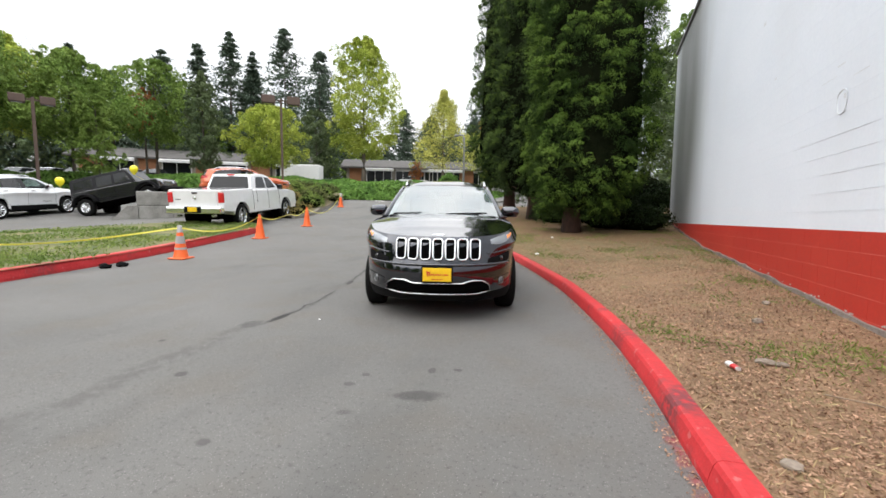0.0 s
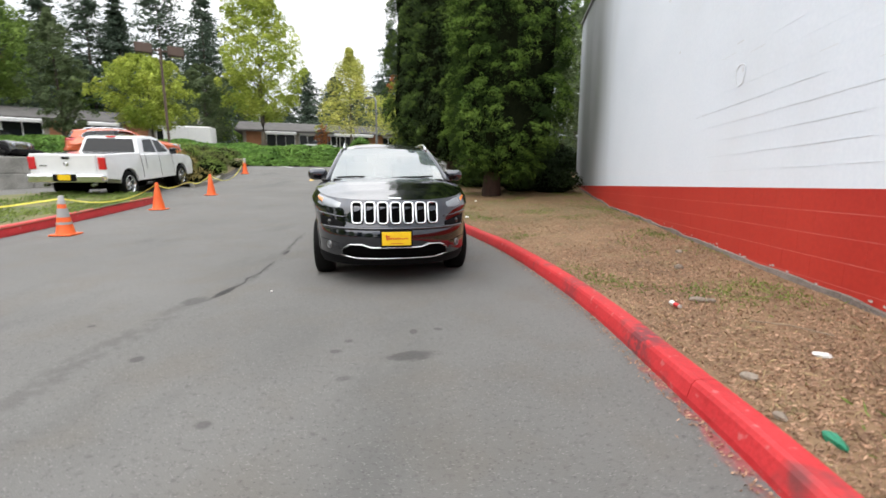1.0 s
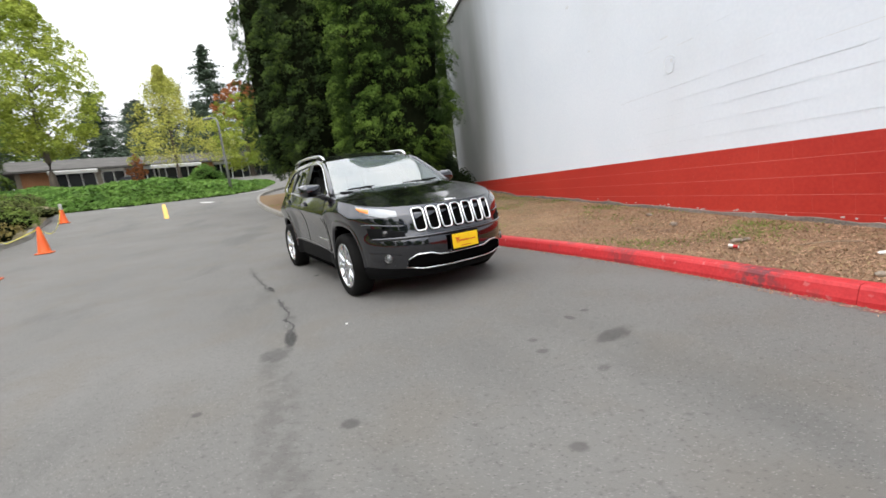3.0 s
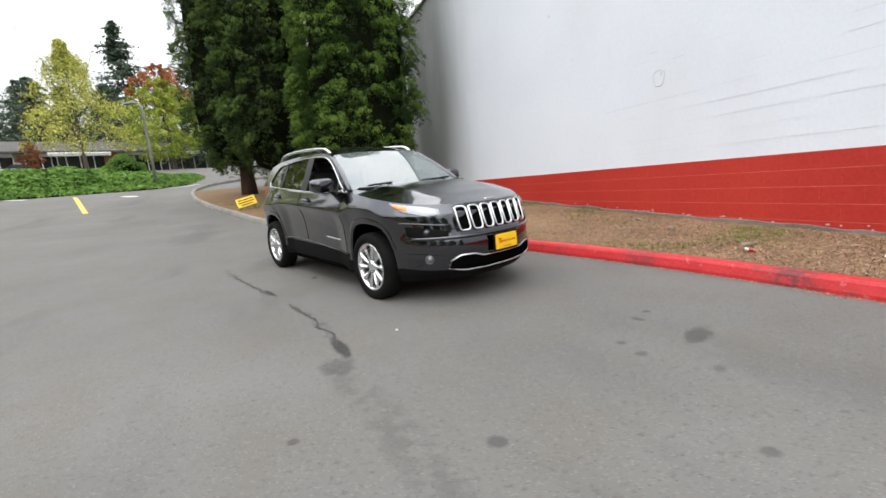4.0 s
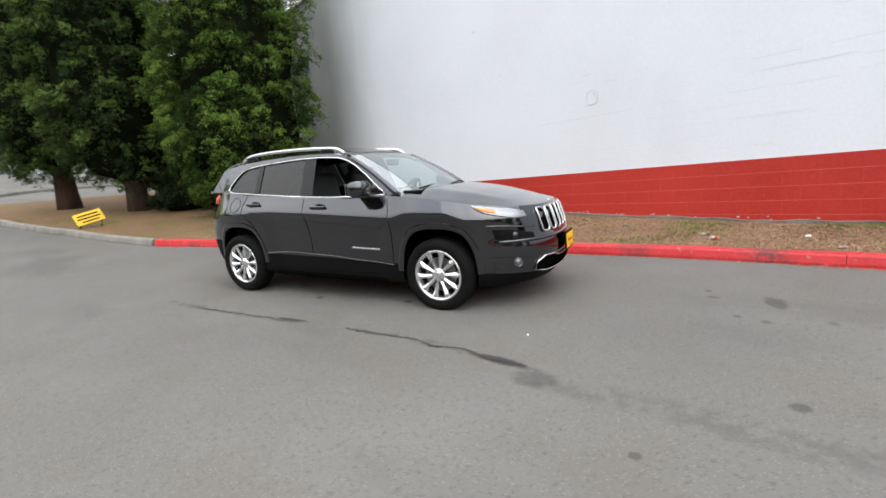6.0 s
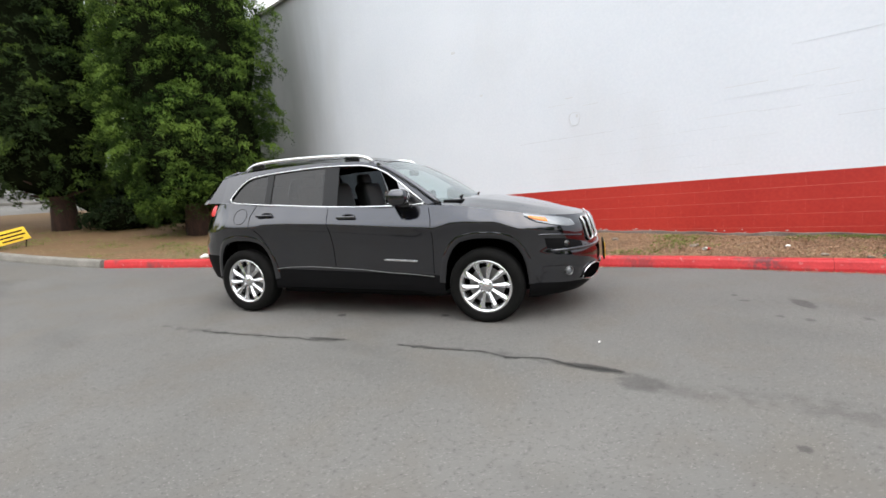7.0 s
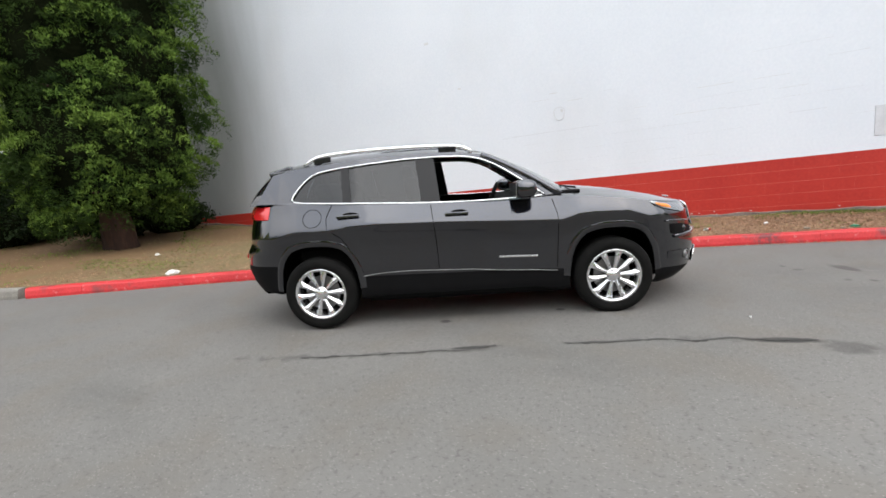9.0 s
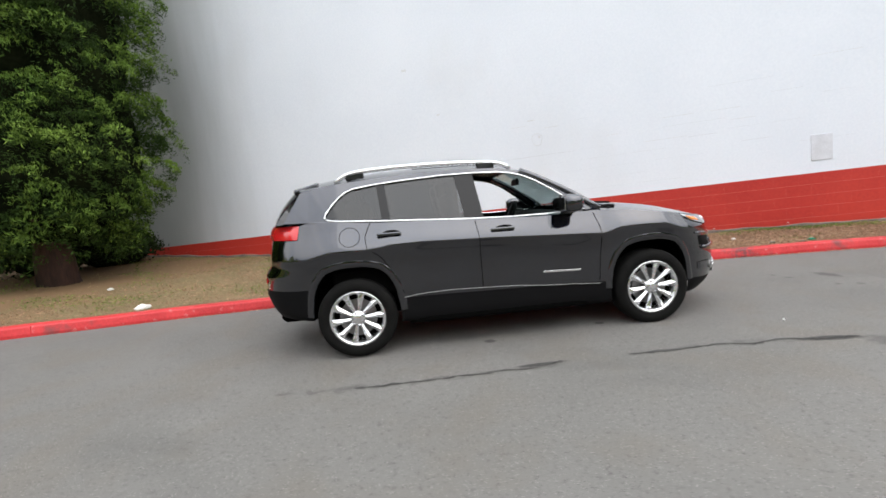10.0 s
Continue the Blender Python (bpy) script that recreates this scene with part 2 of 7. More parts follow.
def shade_algae_where(n, l, p):
    """Shade and grey-green algae film by the conifer, put into the paint, with streaks."""
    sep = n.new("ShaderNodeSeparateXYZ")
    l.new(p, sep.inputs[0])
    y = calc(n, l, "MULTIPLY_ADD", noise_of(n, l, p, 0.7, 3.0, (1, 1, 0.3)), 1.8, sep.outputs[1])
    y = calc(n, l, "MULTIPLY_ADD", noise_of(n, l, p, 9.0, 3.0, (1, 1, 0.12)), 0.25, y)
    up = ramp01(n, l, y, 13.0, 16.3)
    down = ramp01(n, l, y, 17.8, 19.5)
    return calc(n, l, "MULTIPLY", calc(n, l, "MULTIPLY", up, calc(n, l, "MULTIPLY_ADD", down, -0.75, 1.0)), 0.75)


blend_in(M_WALL_WHITE, (0.20, 0.21, 0.19), shade_algae_where)
blend_in(M_WALL_WHITE, (0.66, 0.675, 0.70), lambda n, l, p: ramp01(n, l, noise_of(n, l, p, 0.55, 7.0, (1, 1, 0.5)), 0.5, 0.75, 0.3))
M_WALL_RED = surf("red_block_paint", (0.41, 0.024, 0.018), (0.52, 0.042, 0.028), 0.7, 0.5, 0.06, 25, spec=0.4)
M_CONC = surf("concrete", (0.24, 0.235, 0.22), (0.42, 0.41, 0.38), 1.8, 0.9, 0.4, 40)
M_MULCH = surf("mulch_soil", (0.122, 0.071, 0.038), (0.31, 0.198, 0.110), 1.6, 0.95, 0.8, 45, lo=0.32, hi=0.66)


def turf_where(n, l, p):
    """Thin dry turf takes over from the mulch further along."""
    sep = n.new("ShaderNodeSeparateXYZ")
    l.new(p, sep.inputs[0])
    y = calc(n, l, "MULTIPLY_ADD", noise_of(n, l, p, 1.3, 6.0), 9.0, sep.outputs[1])
    return ramp01(n, l, y, 10.5, 16.5, 0.75)


blend_in(M_MULCH, (0.125, 0.105, 0.04), turf_where)


def needles_where(n, l, p):
    """Fallen brown needles under the conifers."""
    sep = n.new("ShaderNodeSeparateXYZ")
    l.new(p, sep.inputs[0])
    y = calc(n, l, "MULTIPLY_ADD", noise_of(n, l, p, 1.6, 5.0), 5.0, sep.outputs[1])
    return ramp01(n, l, y, 14.2, 16.2, 0.5)


blend_in(M_MULCH, (0.17, 0.075, 0.036), needles_where)
blend_in(M_MULCH, (0.11, 0.125, 0.035), lambda n, l, p: ramp01(n, l, noise_of(n, l, p, 2.6, 5.0), 0.58, 0.72, 0.5))
M_GRASS = surf("lawn", (0.05, 0.085, 0.020), (0.20, 0.17, 0.075), 1.2, 0.95, 0.8, 50, lo=0.35, hi=0.66)
M_BARK = surf("bark", (0.022, 0.012, 0.009), (0.065, 0.032, 0.022), 5, 0.95, 0.9, 30, stretch=(1, 1, 0.2))
M_IVY = leafy("ivy", (0.05, 0.12, 0.02), (0.17, 0.29, 0.06), 0.7)
# Dark leaf and pale tip pairs: light on the clumps put into leaf colour.
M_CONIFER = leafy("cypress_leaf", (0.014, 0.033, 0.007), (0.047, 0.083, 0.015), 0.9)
# Rear conifers: own darker green, with their deeper shade put into the colour.
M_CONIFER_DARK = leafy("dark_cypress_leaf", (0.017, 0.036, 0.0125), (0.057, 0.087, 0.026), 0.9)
M_LITTIP_DARK = leafy("dark_cypress_lit_tip", (0.062, 0.111, 0.023), (0.130, 0.192, 0.041), 0.9)
M_LITTIP = leafy("cypress_lit_tip", (0.078, 0.148, 0.024), (0.19, 0.285, 0.050), 0.9)
# Near-black: the shade between leaves put into a colour.
M_CORE = surf("inner_shade", (0.004, 0.006, 0.003), (0.012, 0.015, 0.007), 3, 0.95, 0.5, 20, spec=0.0)


# ---------- building helpers ----------
def part(name, bm, material, parent=None, label="", smooth=False):
    me = bpy.data.meshes.new(name)
    bm.to_mesh(me)
    bm.free()
    me.materials.append(material)
    if smooth:
        for p in me.polygons:
            p.use_smooth = True
    ob = new(name, me)
    if parent:
        ob.parent = parent
    if label:
        ob["label"] = label
    return ob


def mesh_part(name, verts, faces, material, parent=None, label="", smooth=False):
    me = bpy.data.meshes.new(name)
    me.from_pydata([tuple(v) for v in verts], [], faces)
    me.materials.append(material)
    if smooth:
        me.shade_smooth()
    ob = new(name, me)
    if parent:
        ob.parent = parent
    if label:
        ob["label"] = label
    return ob


def thing(name, m, label, category, group="", kind=""):
    ob = new(name)
    ob.matrix_world = m
    return tagged(ob, label, category, group, kind)


def add_box(bm, size, m=None, bevel=0.0, seg=2):
    r = bmesh.ops.create_cube(bm, size=1.0, matrix=(m or Matrix()) @ Matrix.Diagonal((*size, 1)))
    if bevel:
        edges = list({e for v in r["verts"] for e in v.link_edges})
        bmesh.ops.bevel(bm, geom=edges, offset=bevel, segments=seg, affect="EDGES", profile=0.5)


def box_bm(size, m=None, bevel=0.0, seg=2):
    bm = bmesh.new()
    add_box(bm, size, m, bevel, seg)
    return bm


def cyl_bm(r1, r2, depth, m=None, seg=24, caps=True):
    bm = bmesh.new()
    bmesh.ops.create_cone(bm, cap_ends=caps, segments=seg, radius1=r1, radius2=r2, depth=depth, matrix=m or Matrix())
    return bm


def spin_bm(profile, m=None, seg=40):
    """A body of revolution about local y: profile rows (radius, y)."""
    bm = bmesh.new()
    rings = []
    for r, y in profile:
        rings.append([bm.verts.new((r * math.cos(a), y, r * math.sin(a))) for a in (2 * math.pi * k / seg for k in range(seg))])
    for a, b in zip(rings, rings[1:]):
        for k in range(seg):
            bm.faces.new((a[k], a[(k + 1) % seg], b[(k + 1) % seg], b[k]))
    bmesh.ops.recalc_face_normals(bm, faces=bm.faces)
    if m:
        bm.transform(m)
    return bm


def tube_bm(path, r, seg=8, closed=False, flat=1.0):
    """A round bar along a path; flat squeezes it across."""
    bm = bmesh.new()
    pts = [Vector(p) for p in path]
    rings, n = [], len(pts)
    for i, p in enumerate(pts):
        a = pts[(i - 1) % n] if closed or i else p
        b = pts[(i + 1) % n] if closed or i < n - 1 else p
        d = (b - a).normalized()
        side = d.cross(Vector((0, 0, 1)))
        side = side.normalized() if side.length > 1e-4 else Vector((1, 0, 0))
        up = side.cross(d)
        rr = r[i] if isinstance(r, (list, tuple)) else r
        rings.append([bm.verts.new(p + side * (math.cos(q) * rr * flat) + up * (math.sin(q) * rr)) for q in (2 * math.pi * k / seg for k in range(seg))])
    pairs = list(zip(rings, rings[1:])) + ([(rings[-1], rings[0])] if closed else [])
    for a, b in pairs:
        for k in range(seg):
            bm.faces.new((a[k], a[(k + 1) % seg], b[(k + 1) % seg], b[k]))
    if not closed:
        bm.faces.new(rings[0])
        bm.faces.new(rings[-1])
    bmesh.ops.recalc_face_normals(bm, faces=bm.faces)
    return bm


def lerp_table(table, x):
    """Smooth value from rows (x, value)."""
    xs = [r[0] for r in table]
    return float(np.interp(x, xs, [r[1] for r in table]))


def smooth01(a, b, x):
    t = min(max((x - a) / (b - a), 0.0), 1.0)
    return t * t * (3 - 2 * t)


def resample(pts, step):
    """Points at even steps along a smooth line through pts."""
    P = [Vector(p) for p in pts]
    dense = []
    for i in range(len(P) - 1):
        p0, p1, p2, p3 = P[max(i - 1, 0)], P[i], P[i + 1], P[min(i + 2, len(P) - 1)]
        for k in range(24):
            t = k / 24
            dense.append(0.5 * ((2 * p1) + (p2 - p0) * t + (2 * p0 - 5 * p1 + 4 * p2 - p3) * t * t + (3 * p1 - p0 - 3 * p2 + p3) * t ** 3))
    dense.append(P[-1])
    out, gone = [dense[0]], 0.0
    for a, b in zip(dense, dense[1:]):
        gone += (b - a).length
        if gone >= step:
            out.append(b)
            gone = 0.0
    if (out[-1] - dense[-1]).length > 0.3 * step:
        out.append(dense[-1])
    return out


# ---------- ground ----------
def ground_z(x, y):
    """Flat where the camera walks, rising along the drive, then level behind the bank."""
    s = -0.41 * x + 0.91 * y
    if s < 4:
        return 0.0
    if s < 26:
        return 0.0028 * (s - 4) ** 2 - 0.032 * math.exp(-((s - 8.2) / 2.0) ** 2)
    return 0.0028 * 22 ** 2 + 0.09 * (min(s, 58) - 26)


def axis_steps(spans):
    out = []
    for a, b, step in spans:
        out += list(np.arange(a, b - 1e-6, step))
    return out + [spans[-1][1]]


def build_ground():
    xs = axis_steps([(-900, -200, 100), (-200, -60, 14), (-60, -26, 2.0), (-26, 6, 0.5), (6, 40, 3.4), (40, 200, 20), (200, 900, 100)])
    ys = axis_steps([(-900, -200, 100), (-200, -40, 20), (-40, -6, 2.0), (-6, 32, 0.5), (32, 70, 2.0), (70, 200, 13), (200, 900, 100)])
    verts = [(x, y, ground_z(x, y)) for y in ys for x in xs]
    n = len(xs)
    faces = [(j * n + i, j * n + i + 1, (j + 1) * n + i + 1, (j + 1) * n + i) for j in range(len(ys) - 1) for i in range(n - 1)]
    return tagged(mesh_part("ground", verts, faces, M_ASPHALT, smooth=True), "grey worn asphalt drive and car park", "ground", kind="structure")


GROUND = build_ground()

# the near kerb: a red painted run that bends away, then bare concrete
RED_LINE = [(0.72, -6.0), (0.70, -2.0), (0.61, 0.8), (0.465, 2.20), (0.27, 3.45), (-0.01, 4.66), (-0.52, 6.35), (-1.05, 7.7), (-1.75, 9.15), (-2.75, 10.8), (-3.80, 12.36)]
GREY_LINE = [(-3.82, 12.40), (-4.28, 13.6), (-4.85, 15.4), (-5.5, 17.2), (-6.25, 19.4), (-6.9, 21.6), (-7.3, 23.8), (-7.35, 26.0), (-7.0, 28.5), (-5.6, 31.5), (-3.0, 34.0), (2.0, 36.0)]
KERB_H = 0.14


def kerb_run(name, line, width, height, material, label, inner=1, start=0.0, gap=3.05, sink=0.1):
    """Kerb stones laid along a line, each a piece with softened edges; inner: the side on which the lawn lies."""
    pts = [Vector((p[0], p[1], 0)) for p in resample([(a, b, 0) for a, b in line], 0.15)]
    run = thing(name, Matrix(), label, "kerb", kind="structure")
    per = max(int(gap / 0.15), 2)
    k = 0
    while k < len(pts) - 1:
        chunk = pts[k:k + per + 1]
        bm = bmesh.new()
        rings = []
        for i, p in enumerate(chunk):
            j = k + i
            d = (pts[min(j + 1, len(pts) - 1)] - pts[max(j - 1, 0)]).normalized()
            q = Vector((d.y, -d.x, 0)) * inner
            if i == 0:
                p = p + d * 0.002
            if i == len(chunk) - 1:
                p = p - d * 0.002
            wob = 0.006 * noise.noise((p.x * 1.3, p.y * 1.3, 3.0))
            g = ground_z(p.x, p.y)
            prof = [(0.0, -sink), (0.0, height * 0.25), (0.018, height * 0.78), (0.032, height * 0.94), (0.055, height), (width - 0.02, height), (width, height - 0.02), (width, -sink)]
            rings.append([bm.verts.new(p + q * (o + wob) + Vector((0, 0, g + z + wob))) for o, z in prof])
        m = len(rings[0])
        for a, b in zip(rings, rings[1:]):
            for t in range(m):
                bm.faces.new((a[t], a[(t + 1) % m], b[(t + 1) % m], b[t]))
        bm.faces.new(rings[0])
        bm.faces.new(list(reversed(rings[-1])))
        bmesh.ops.recalc_face_normals(bm, faces=bm.faces)
        part("kerb_stone", bm, material, run, smooth=False)
        k += per
    return run


kerb_run("red_kerb", RED_LINE, 0.16, KERB_H, M_KERB_RED, "red painted concrete kerb beside the dry lawn")
kerb_run("grey_kerb", GREY_LINE, 0.16, KERB_H, M_KERB_GREY, "bare grey concrete kerb round the lawn's end")

# ---------- wall ----------
WALL_X, WALL_END, WALL_TOP = 2.25, 18.3, 7.45
WALL_SLOPE, WALL_LEAN = -0.022, -0.012


def wall_x(z):
    return WALL_X + WALL_LEAN * (z - 1)


def lawn_z(x, y):
    """The lawn rises a little from the kerb to the wall."""
    k = resample_x(y)
    t = min(max((x - k) / max(WALL_X - k, 0.5), 0), 1)
    base = ground_z(k, y) + KERB_H - 0.012
    top = lerp_table([(-10, 0.19), (4, 0.19), (6.5, 0.235), (9.2, 0.305), (15, 0.345), (24, 0.42)], y)
    bumps = 0.018 * noise.noise((x * 0.9, y * 0.9, 1.0)) + 0.008 * noise.noise((x * 3.1, y * 3.1, 5.0))
    edge = min((x - k) / 0.4, 1)
    return base + (max(top, base + 0.02) - base) * smooth01(0, 1, t) + bumps * max(edge, 0)


KERB_PTS = [(p[1], p[0]) for p in RED_LINE] + [(p[1], p[0]) for p in GREY_LINE[1:9]]


def resample_x(y):
    return lerp_table(KERB_PTS, y)


def build_lawn():
    ys = list(np.arange(-6, 24.01, 0.12))
    cols = 44
    verts, faces = [], []
    for y in ys:
        a = resample_x(y) + 0.13
        b = WALL_X + 0.1 if y < WALL_END - 0.5 else 9.0
        for i in range(cols + 1):
            x = a + (b - a) * i / cols
            verts.append((x, y, lawn_z(x, y)))
    n = cols + 1
    for j in range(len(ys) - 1):
        for i in range(cols):
            faces.append((j * n + i, j * n + i + 1, (j + 1) * n + i + 1, (j + 1) * n + i))
    return tagged(mesh_part("lawn", verts, faces, M_MULCH, smooth=True), "dry lawn strewn with brown bark mulch and straw", "lawn", kind="structure")


LAWN = build_lawn()

# ---------- painted block wall ----------
def fast_mesh(name, verts, quads, material, parent=None, smooth=False):
    """A mesh from arrays of corners and four-cornered faces."""
    me = bpy.data.meshes.new(name)
    verts, quads = np.asarray(verts, np.float32), np.asarray(quads, np.int32)
    me.vertices.add(len(verts))
    me.vertices.foreach_set("co", verts.ravel())
    me.loops.add(quads.size)
    me.loops.foreach_set("vertex_index", quads.ravel())
    me.polygons.add(len(quads))
    me.polygons.foreach_set("loop_start", np.arange(0, quads.size, 4, dtype=np.int32))
    me.update(calc_edges=True)
    me.materials.append(material)
    if smooth:
        me.shade_smooth()
    else:
        me.shade_flat()
    ob = new(name, me)
    if parent:
        ob.parent = parent
    return ob


WALL_M = Matrix.Translation((WALL_X - WALL_LEAN, 0, 0)) @ Matrix.Rotation(math.atan(WALL_SLOPE), 4, "X") @ Matrix.Rotation(math.atan(WALL_LEAN), 4, "Y")
M_JOINT_RED = surf("pale_red_joint", (0.50, 0.09, 0.07), (0.62, 0.20, 0.165), 3, 0.7, 0, 30)
M_FOOTING = surf("dirty_footing", (0.10, 0.08, 0.07), (0.24, 0.20, 0.175), 3, 0.95, 0.5, 40)
M_COPING = plain("coping_metal", (0.22, 0.21, 0.2), 0.5, 0.4)
M_GREYPATCH = plain("grey_patch_paint", (0.63, 0.65, 0.70), 0.6)
M_RIDGE = plain("painted_joint_ridge", (0.70, 0.735, 0.79), 0.7)
M_SCUFF = plain("scuffed_joint", (0.67, 0.69, 0.72), 0.8)
M_FLAKE = plain("bare_block_flake", (0.50, 0.44, 0.42), 0.9)


def build_wall():
    wall = thing("wall_east", WALL_M, "tall concrete block wall, white paint above a red band", "wall", kind="structure")
    y0, y1 = -16.0, WALL_END
    part("core", box_bm((14.0, y1 - y0, 1.58), pose(7.0, (y0 + y1) / 2, 0.395)), M_JOINT_RED, wall)
    part("upper_core", box_bm((13.9, y1 - y0, 6.3), pose(7.07, (y0 + y1) / 2, 4.335)), M_WALL_WHITE, wall)
    # white courses, each a long proud strip
    verts, quads = [], []
    course, base = 0.203, 1.185
    for k in range(31):
        z0, z1 = base + k * course + 0.0005, base + (k + 1) * course - 0.0005
        f = 0.0003 * math.sin(k * 2.1)
        i = len(verts)
        verts += [(-f, y0, z0), (-f, y1 + 0.012, z0), (-f, y1 + 0.012, z1), (-f, y0, z1), (0.02, y0, z0), (0.02, y1 + 0.012, z0), (0.02, y1 + 0.012, z1), (0.02, y0, z1)]
        quads += [(i, i + 3, i + 2, i + 1), (i + 3, i + 7, i + 6, i + 2), (i, i + 1, i + 5, i + 4), (i + 1, i + 2, i + 6, i + 5)]
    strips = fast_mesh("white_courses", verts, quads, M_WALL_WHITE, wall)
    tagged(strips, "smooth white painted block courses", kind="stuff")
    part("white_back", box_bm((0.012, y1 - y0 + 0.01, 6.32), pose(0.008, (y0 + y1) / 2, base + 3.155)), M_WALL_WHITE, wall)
    part("end_face", box_bm((13.9, 0.02, 6.3), pose(7.02, y1 + 0.012, base + 3.15)), M_WALL_WHITE, wall)
    part("coping", box_bm((14.2, y1 - y0 + 0.16, 0.09), pose(7.04, (y0 + y1) / 2, 7.53), 0.01, 1), M_COPING, wall)
    foot = bmesh.new()
    n = 150
    top, low, back = [], [], []
    for k in range(n + 1):
        y = -6 + (y1 + 6) * k / n
        g = lawn_z(WALL_X - 0.02, y) - WALL_SLOPE * y
        z = g + 0.045 + 0.04 * noise.noise((y * 1.7, 2.0, 0)) + 0.02 * noise.noise((y * 6.0, 4.0, 0))
        o = -0.022 - 0.012 * noise.noise((y * 2.5, 7.0, 0))
        low.append(foot.verts.new((o - 0.02, y, g - 0.15)))
        top.append(foot.verts.new((o, y, z)))
        back.append(foot.verts.new((0.015, y, z + 0.012)))
    for k in range(n):
        foot.faces.new((low[k], top[k], top[k + 1], low[k + 1]))
        foot.faces.new((top[k], back[k], back[k + 1], top[k + 1]))
    bmesh.ops.recalc_face_normals(foot, faces=foot.faces)
    part("footing", foot, M_FOOTING, wall, "rough grey concrete footing")
    return wall


WALL = build_wall()


def wall_mark(name, bm, material, label):
    ob = part(name, bm, material)
    ob.matrix_world = WALL_M
    return tagged(ob, label, "wall mark")


def blob_bm(w, h, seed, n=26, thick=0.003, rough=0.18):
    """A flat uneven patch in the y-z plane."""
    bm = bmesh.new()
    ring = []
    for k in range(n):
        a = 2 * math.pi * k / n
        r = 1 + rough * noise.noise((2.2 * math.cos(a), 2.2 * math.sin(a), seed)) * 2
        ring.append((0.5 * w * r * math.cos(a), 0.5 * h * r * math.sin(a)))
    f = [bm.verts.new((-thick, y, z)) for y, z in ring]
    b = [bm.verts.new((0, y * 1.02, z * 1.02)) for y, z in ring]
    bm.faces.new(f)
    for k in range(n):
        bm.faces.new((f[k], b[k], b[(k + 1) % n], f[(k + 1) % n]))
    bmesh.ops.recalc_face_normals(bm, faces=bm.faces)
    return bm


def place_wall_marks():
    def at(bm, y, z):
        bm.transform(Matrix.Translation((-0.003, y, z - WALL_SLOPE * y)))
        return bm
    wall_mark("paint_patch", at(blob_bm(0.20, 0.25, 1.0), 5.66, 2.40), M_WALL_WHITE, "rough round repair patch on the white wall")
    wall_mark("chip", at(blob_bm(0.05, 0.06, 2.0, thick=0.006), 5.61, 2.45), M_SCUFF, "dark chip at the edge of the repair patch")
    ob = wall_mark("cover_plate", at(box_bm((0.012, 0.33, 0.46), None, 0.004, 2), 0.68, 1.62), M_GREYPATCH, "grey rectangular cover plate on the white wall")
    for y, z, w, t in ((3.25, 2.10, 0.8, 0.006), (2.6, 2.09, 0.5, 0.005), (5.9, 2.06, 1.9, 0.005), (3.0, 2.51, 0.55, 0.008), (2.2, 2.52, 0.5, 0.006), (0.42, 3.24, 0.75, 0.006), (5.35, 2.62, 0.28, 0.01), (5.75, 2.80, 0.16, 0.016), (6.0, 2.70, 0.35, 0.006), (4.2, 2.31, 0.22, 0.006), (8.35, 4.24, 0.10, 0.05), (7.7, 3.2, 0.07, 0.03), (1.9, 2.31, 0.4, 0.006), (1.7, 1.90, 0.5, 0.005), (1.2, 2.72, 0.5, 0.005)):
        bm = bmesh.new()
        add_box(bm, (0.0016, w, t), pose(0.0028, 0, 0))
        wall_mark("joint_scuff", at(bm, y, z), M_SCUFF if t > 0.0055 else M_GREYPATCH, "short open joint showing through the white paint")
    rnd = random.Random(5)
    for k, y0, y1 in ((1, 3.0, 7.0), (2, 3.6, 6.6), (3, 2.6, 6.2), (4, 3.2, 6.4), (5, 4.2, 7.0), (5, 1.0, 2.2), (6, 2.2, 3.4), (3, 0.2, 1.4), (8, 4.6, 5.2), (9, 1.4, 2.6), (7, 0.2, 1.0)):
        y = y0
        while y < y1 - 0.15:
            ln = min(rnd.uniform(0.35, 1.1), y1 - y)
            bm = bmesh.new()
            add_box(bm, (0.005, ln, rnd.uniform(0.004, 0.0075)), pose(0.0022, 0, rnd.uniform(-0.002, 0.002), rnd.uniform(-0.15, 0.15), 0, 0))
            bm.transform(Matrix.Translation((-0.003, y + ln / 2, 1.185 + 0.203 * k)))
            wall_mark("joint_ridge", bm, M_RIDGE, "thin ridge of an open joint under the white paint")
            y += ln + rnd.uniform(0.02, 0.3)
    ring = [(-0.004, 0.10 * math.cos(a) * (1 + 0.12 * math.sin(3 * a)), 0.135 * math.sin(a) * (1 + 0.10 * math.cos(2 * a))) for a in (2 * math.pi * q / 30 for q in range(30))]
    wall_mark("patch_rim", at(tube_bm(ring, 0.006, 6, True), 5.66, 2.40), M_SCUFF, "rough raised rim round the repair patch")
    for k in range(26):
        y = rnd.choice((3.2, 4.6, 6.1, 8.0, 2.0, 10.5)) + rnd.gauss(0, 0.5)
        z = lawn_z(WALL_X - 0.02, y) + rnd.uniform(0.03, 0.10)
        wall_mark("paint_flake", at(blob_bm(rnd.uniform(0.015, 0.05), rnd.uniform(0.009, 0.022), k + 9.0, 10, 0.004, 0.3), y, z), M_FLAKE, "flaked paint at the foot of the red band")


place_wall_marks()


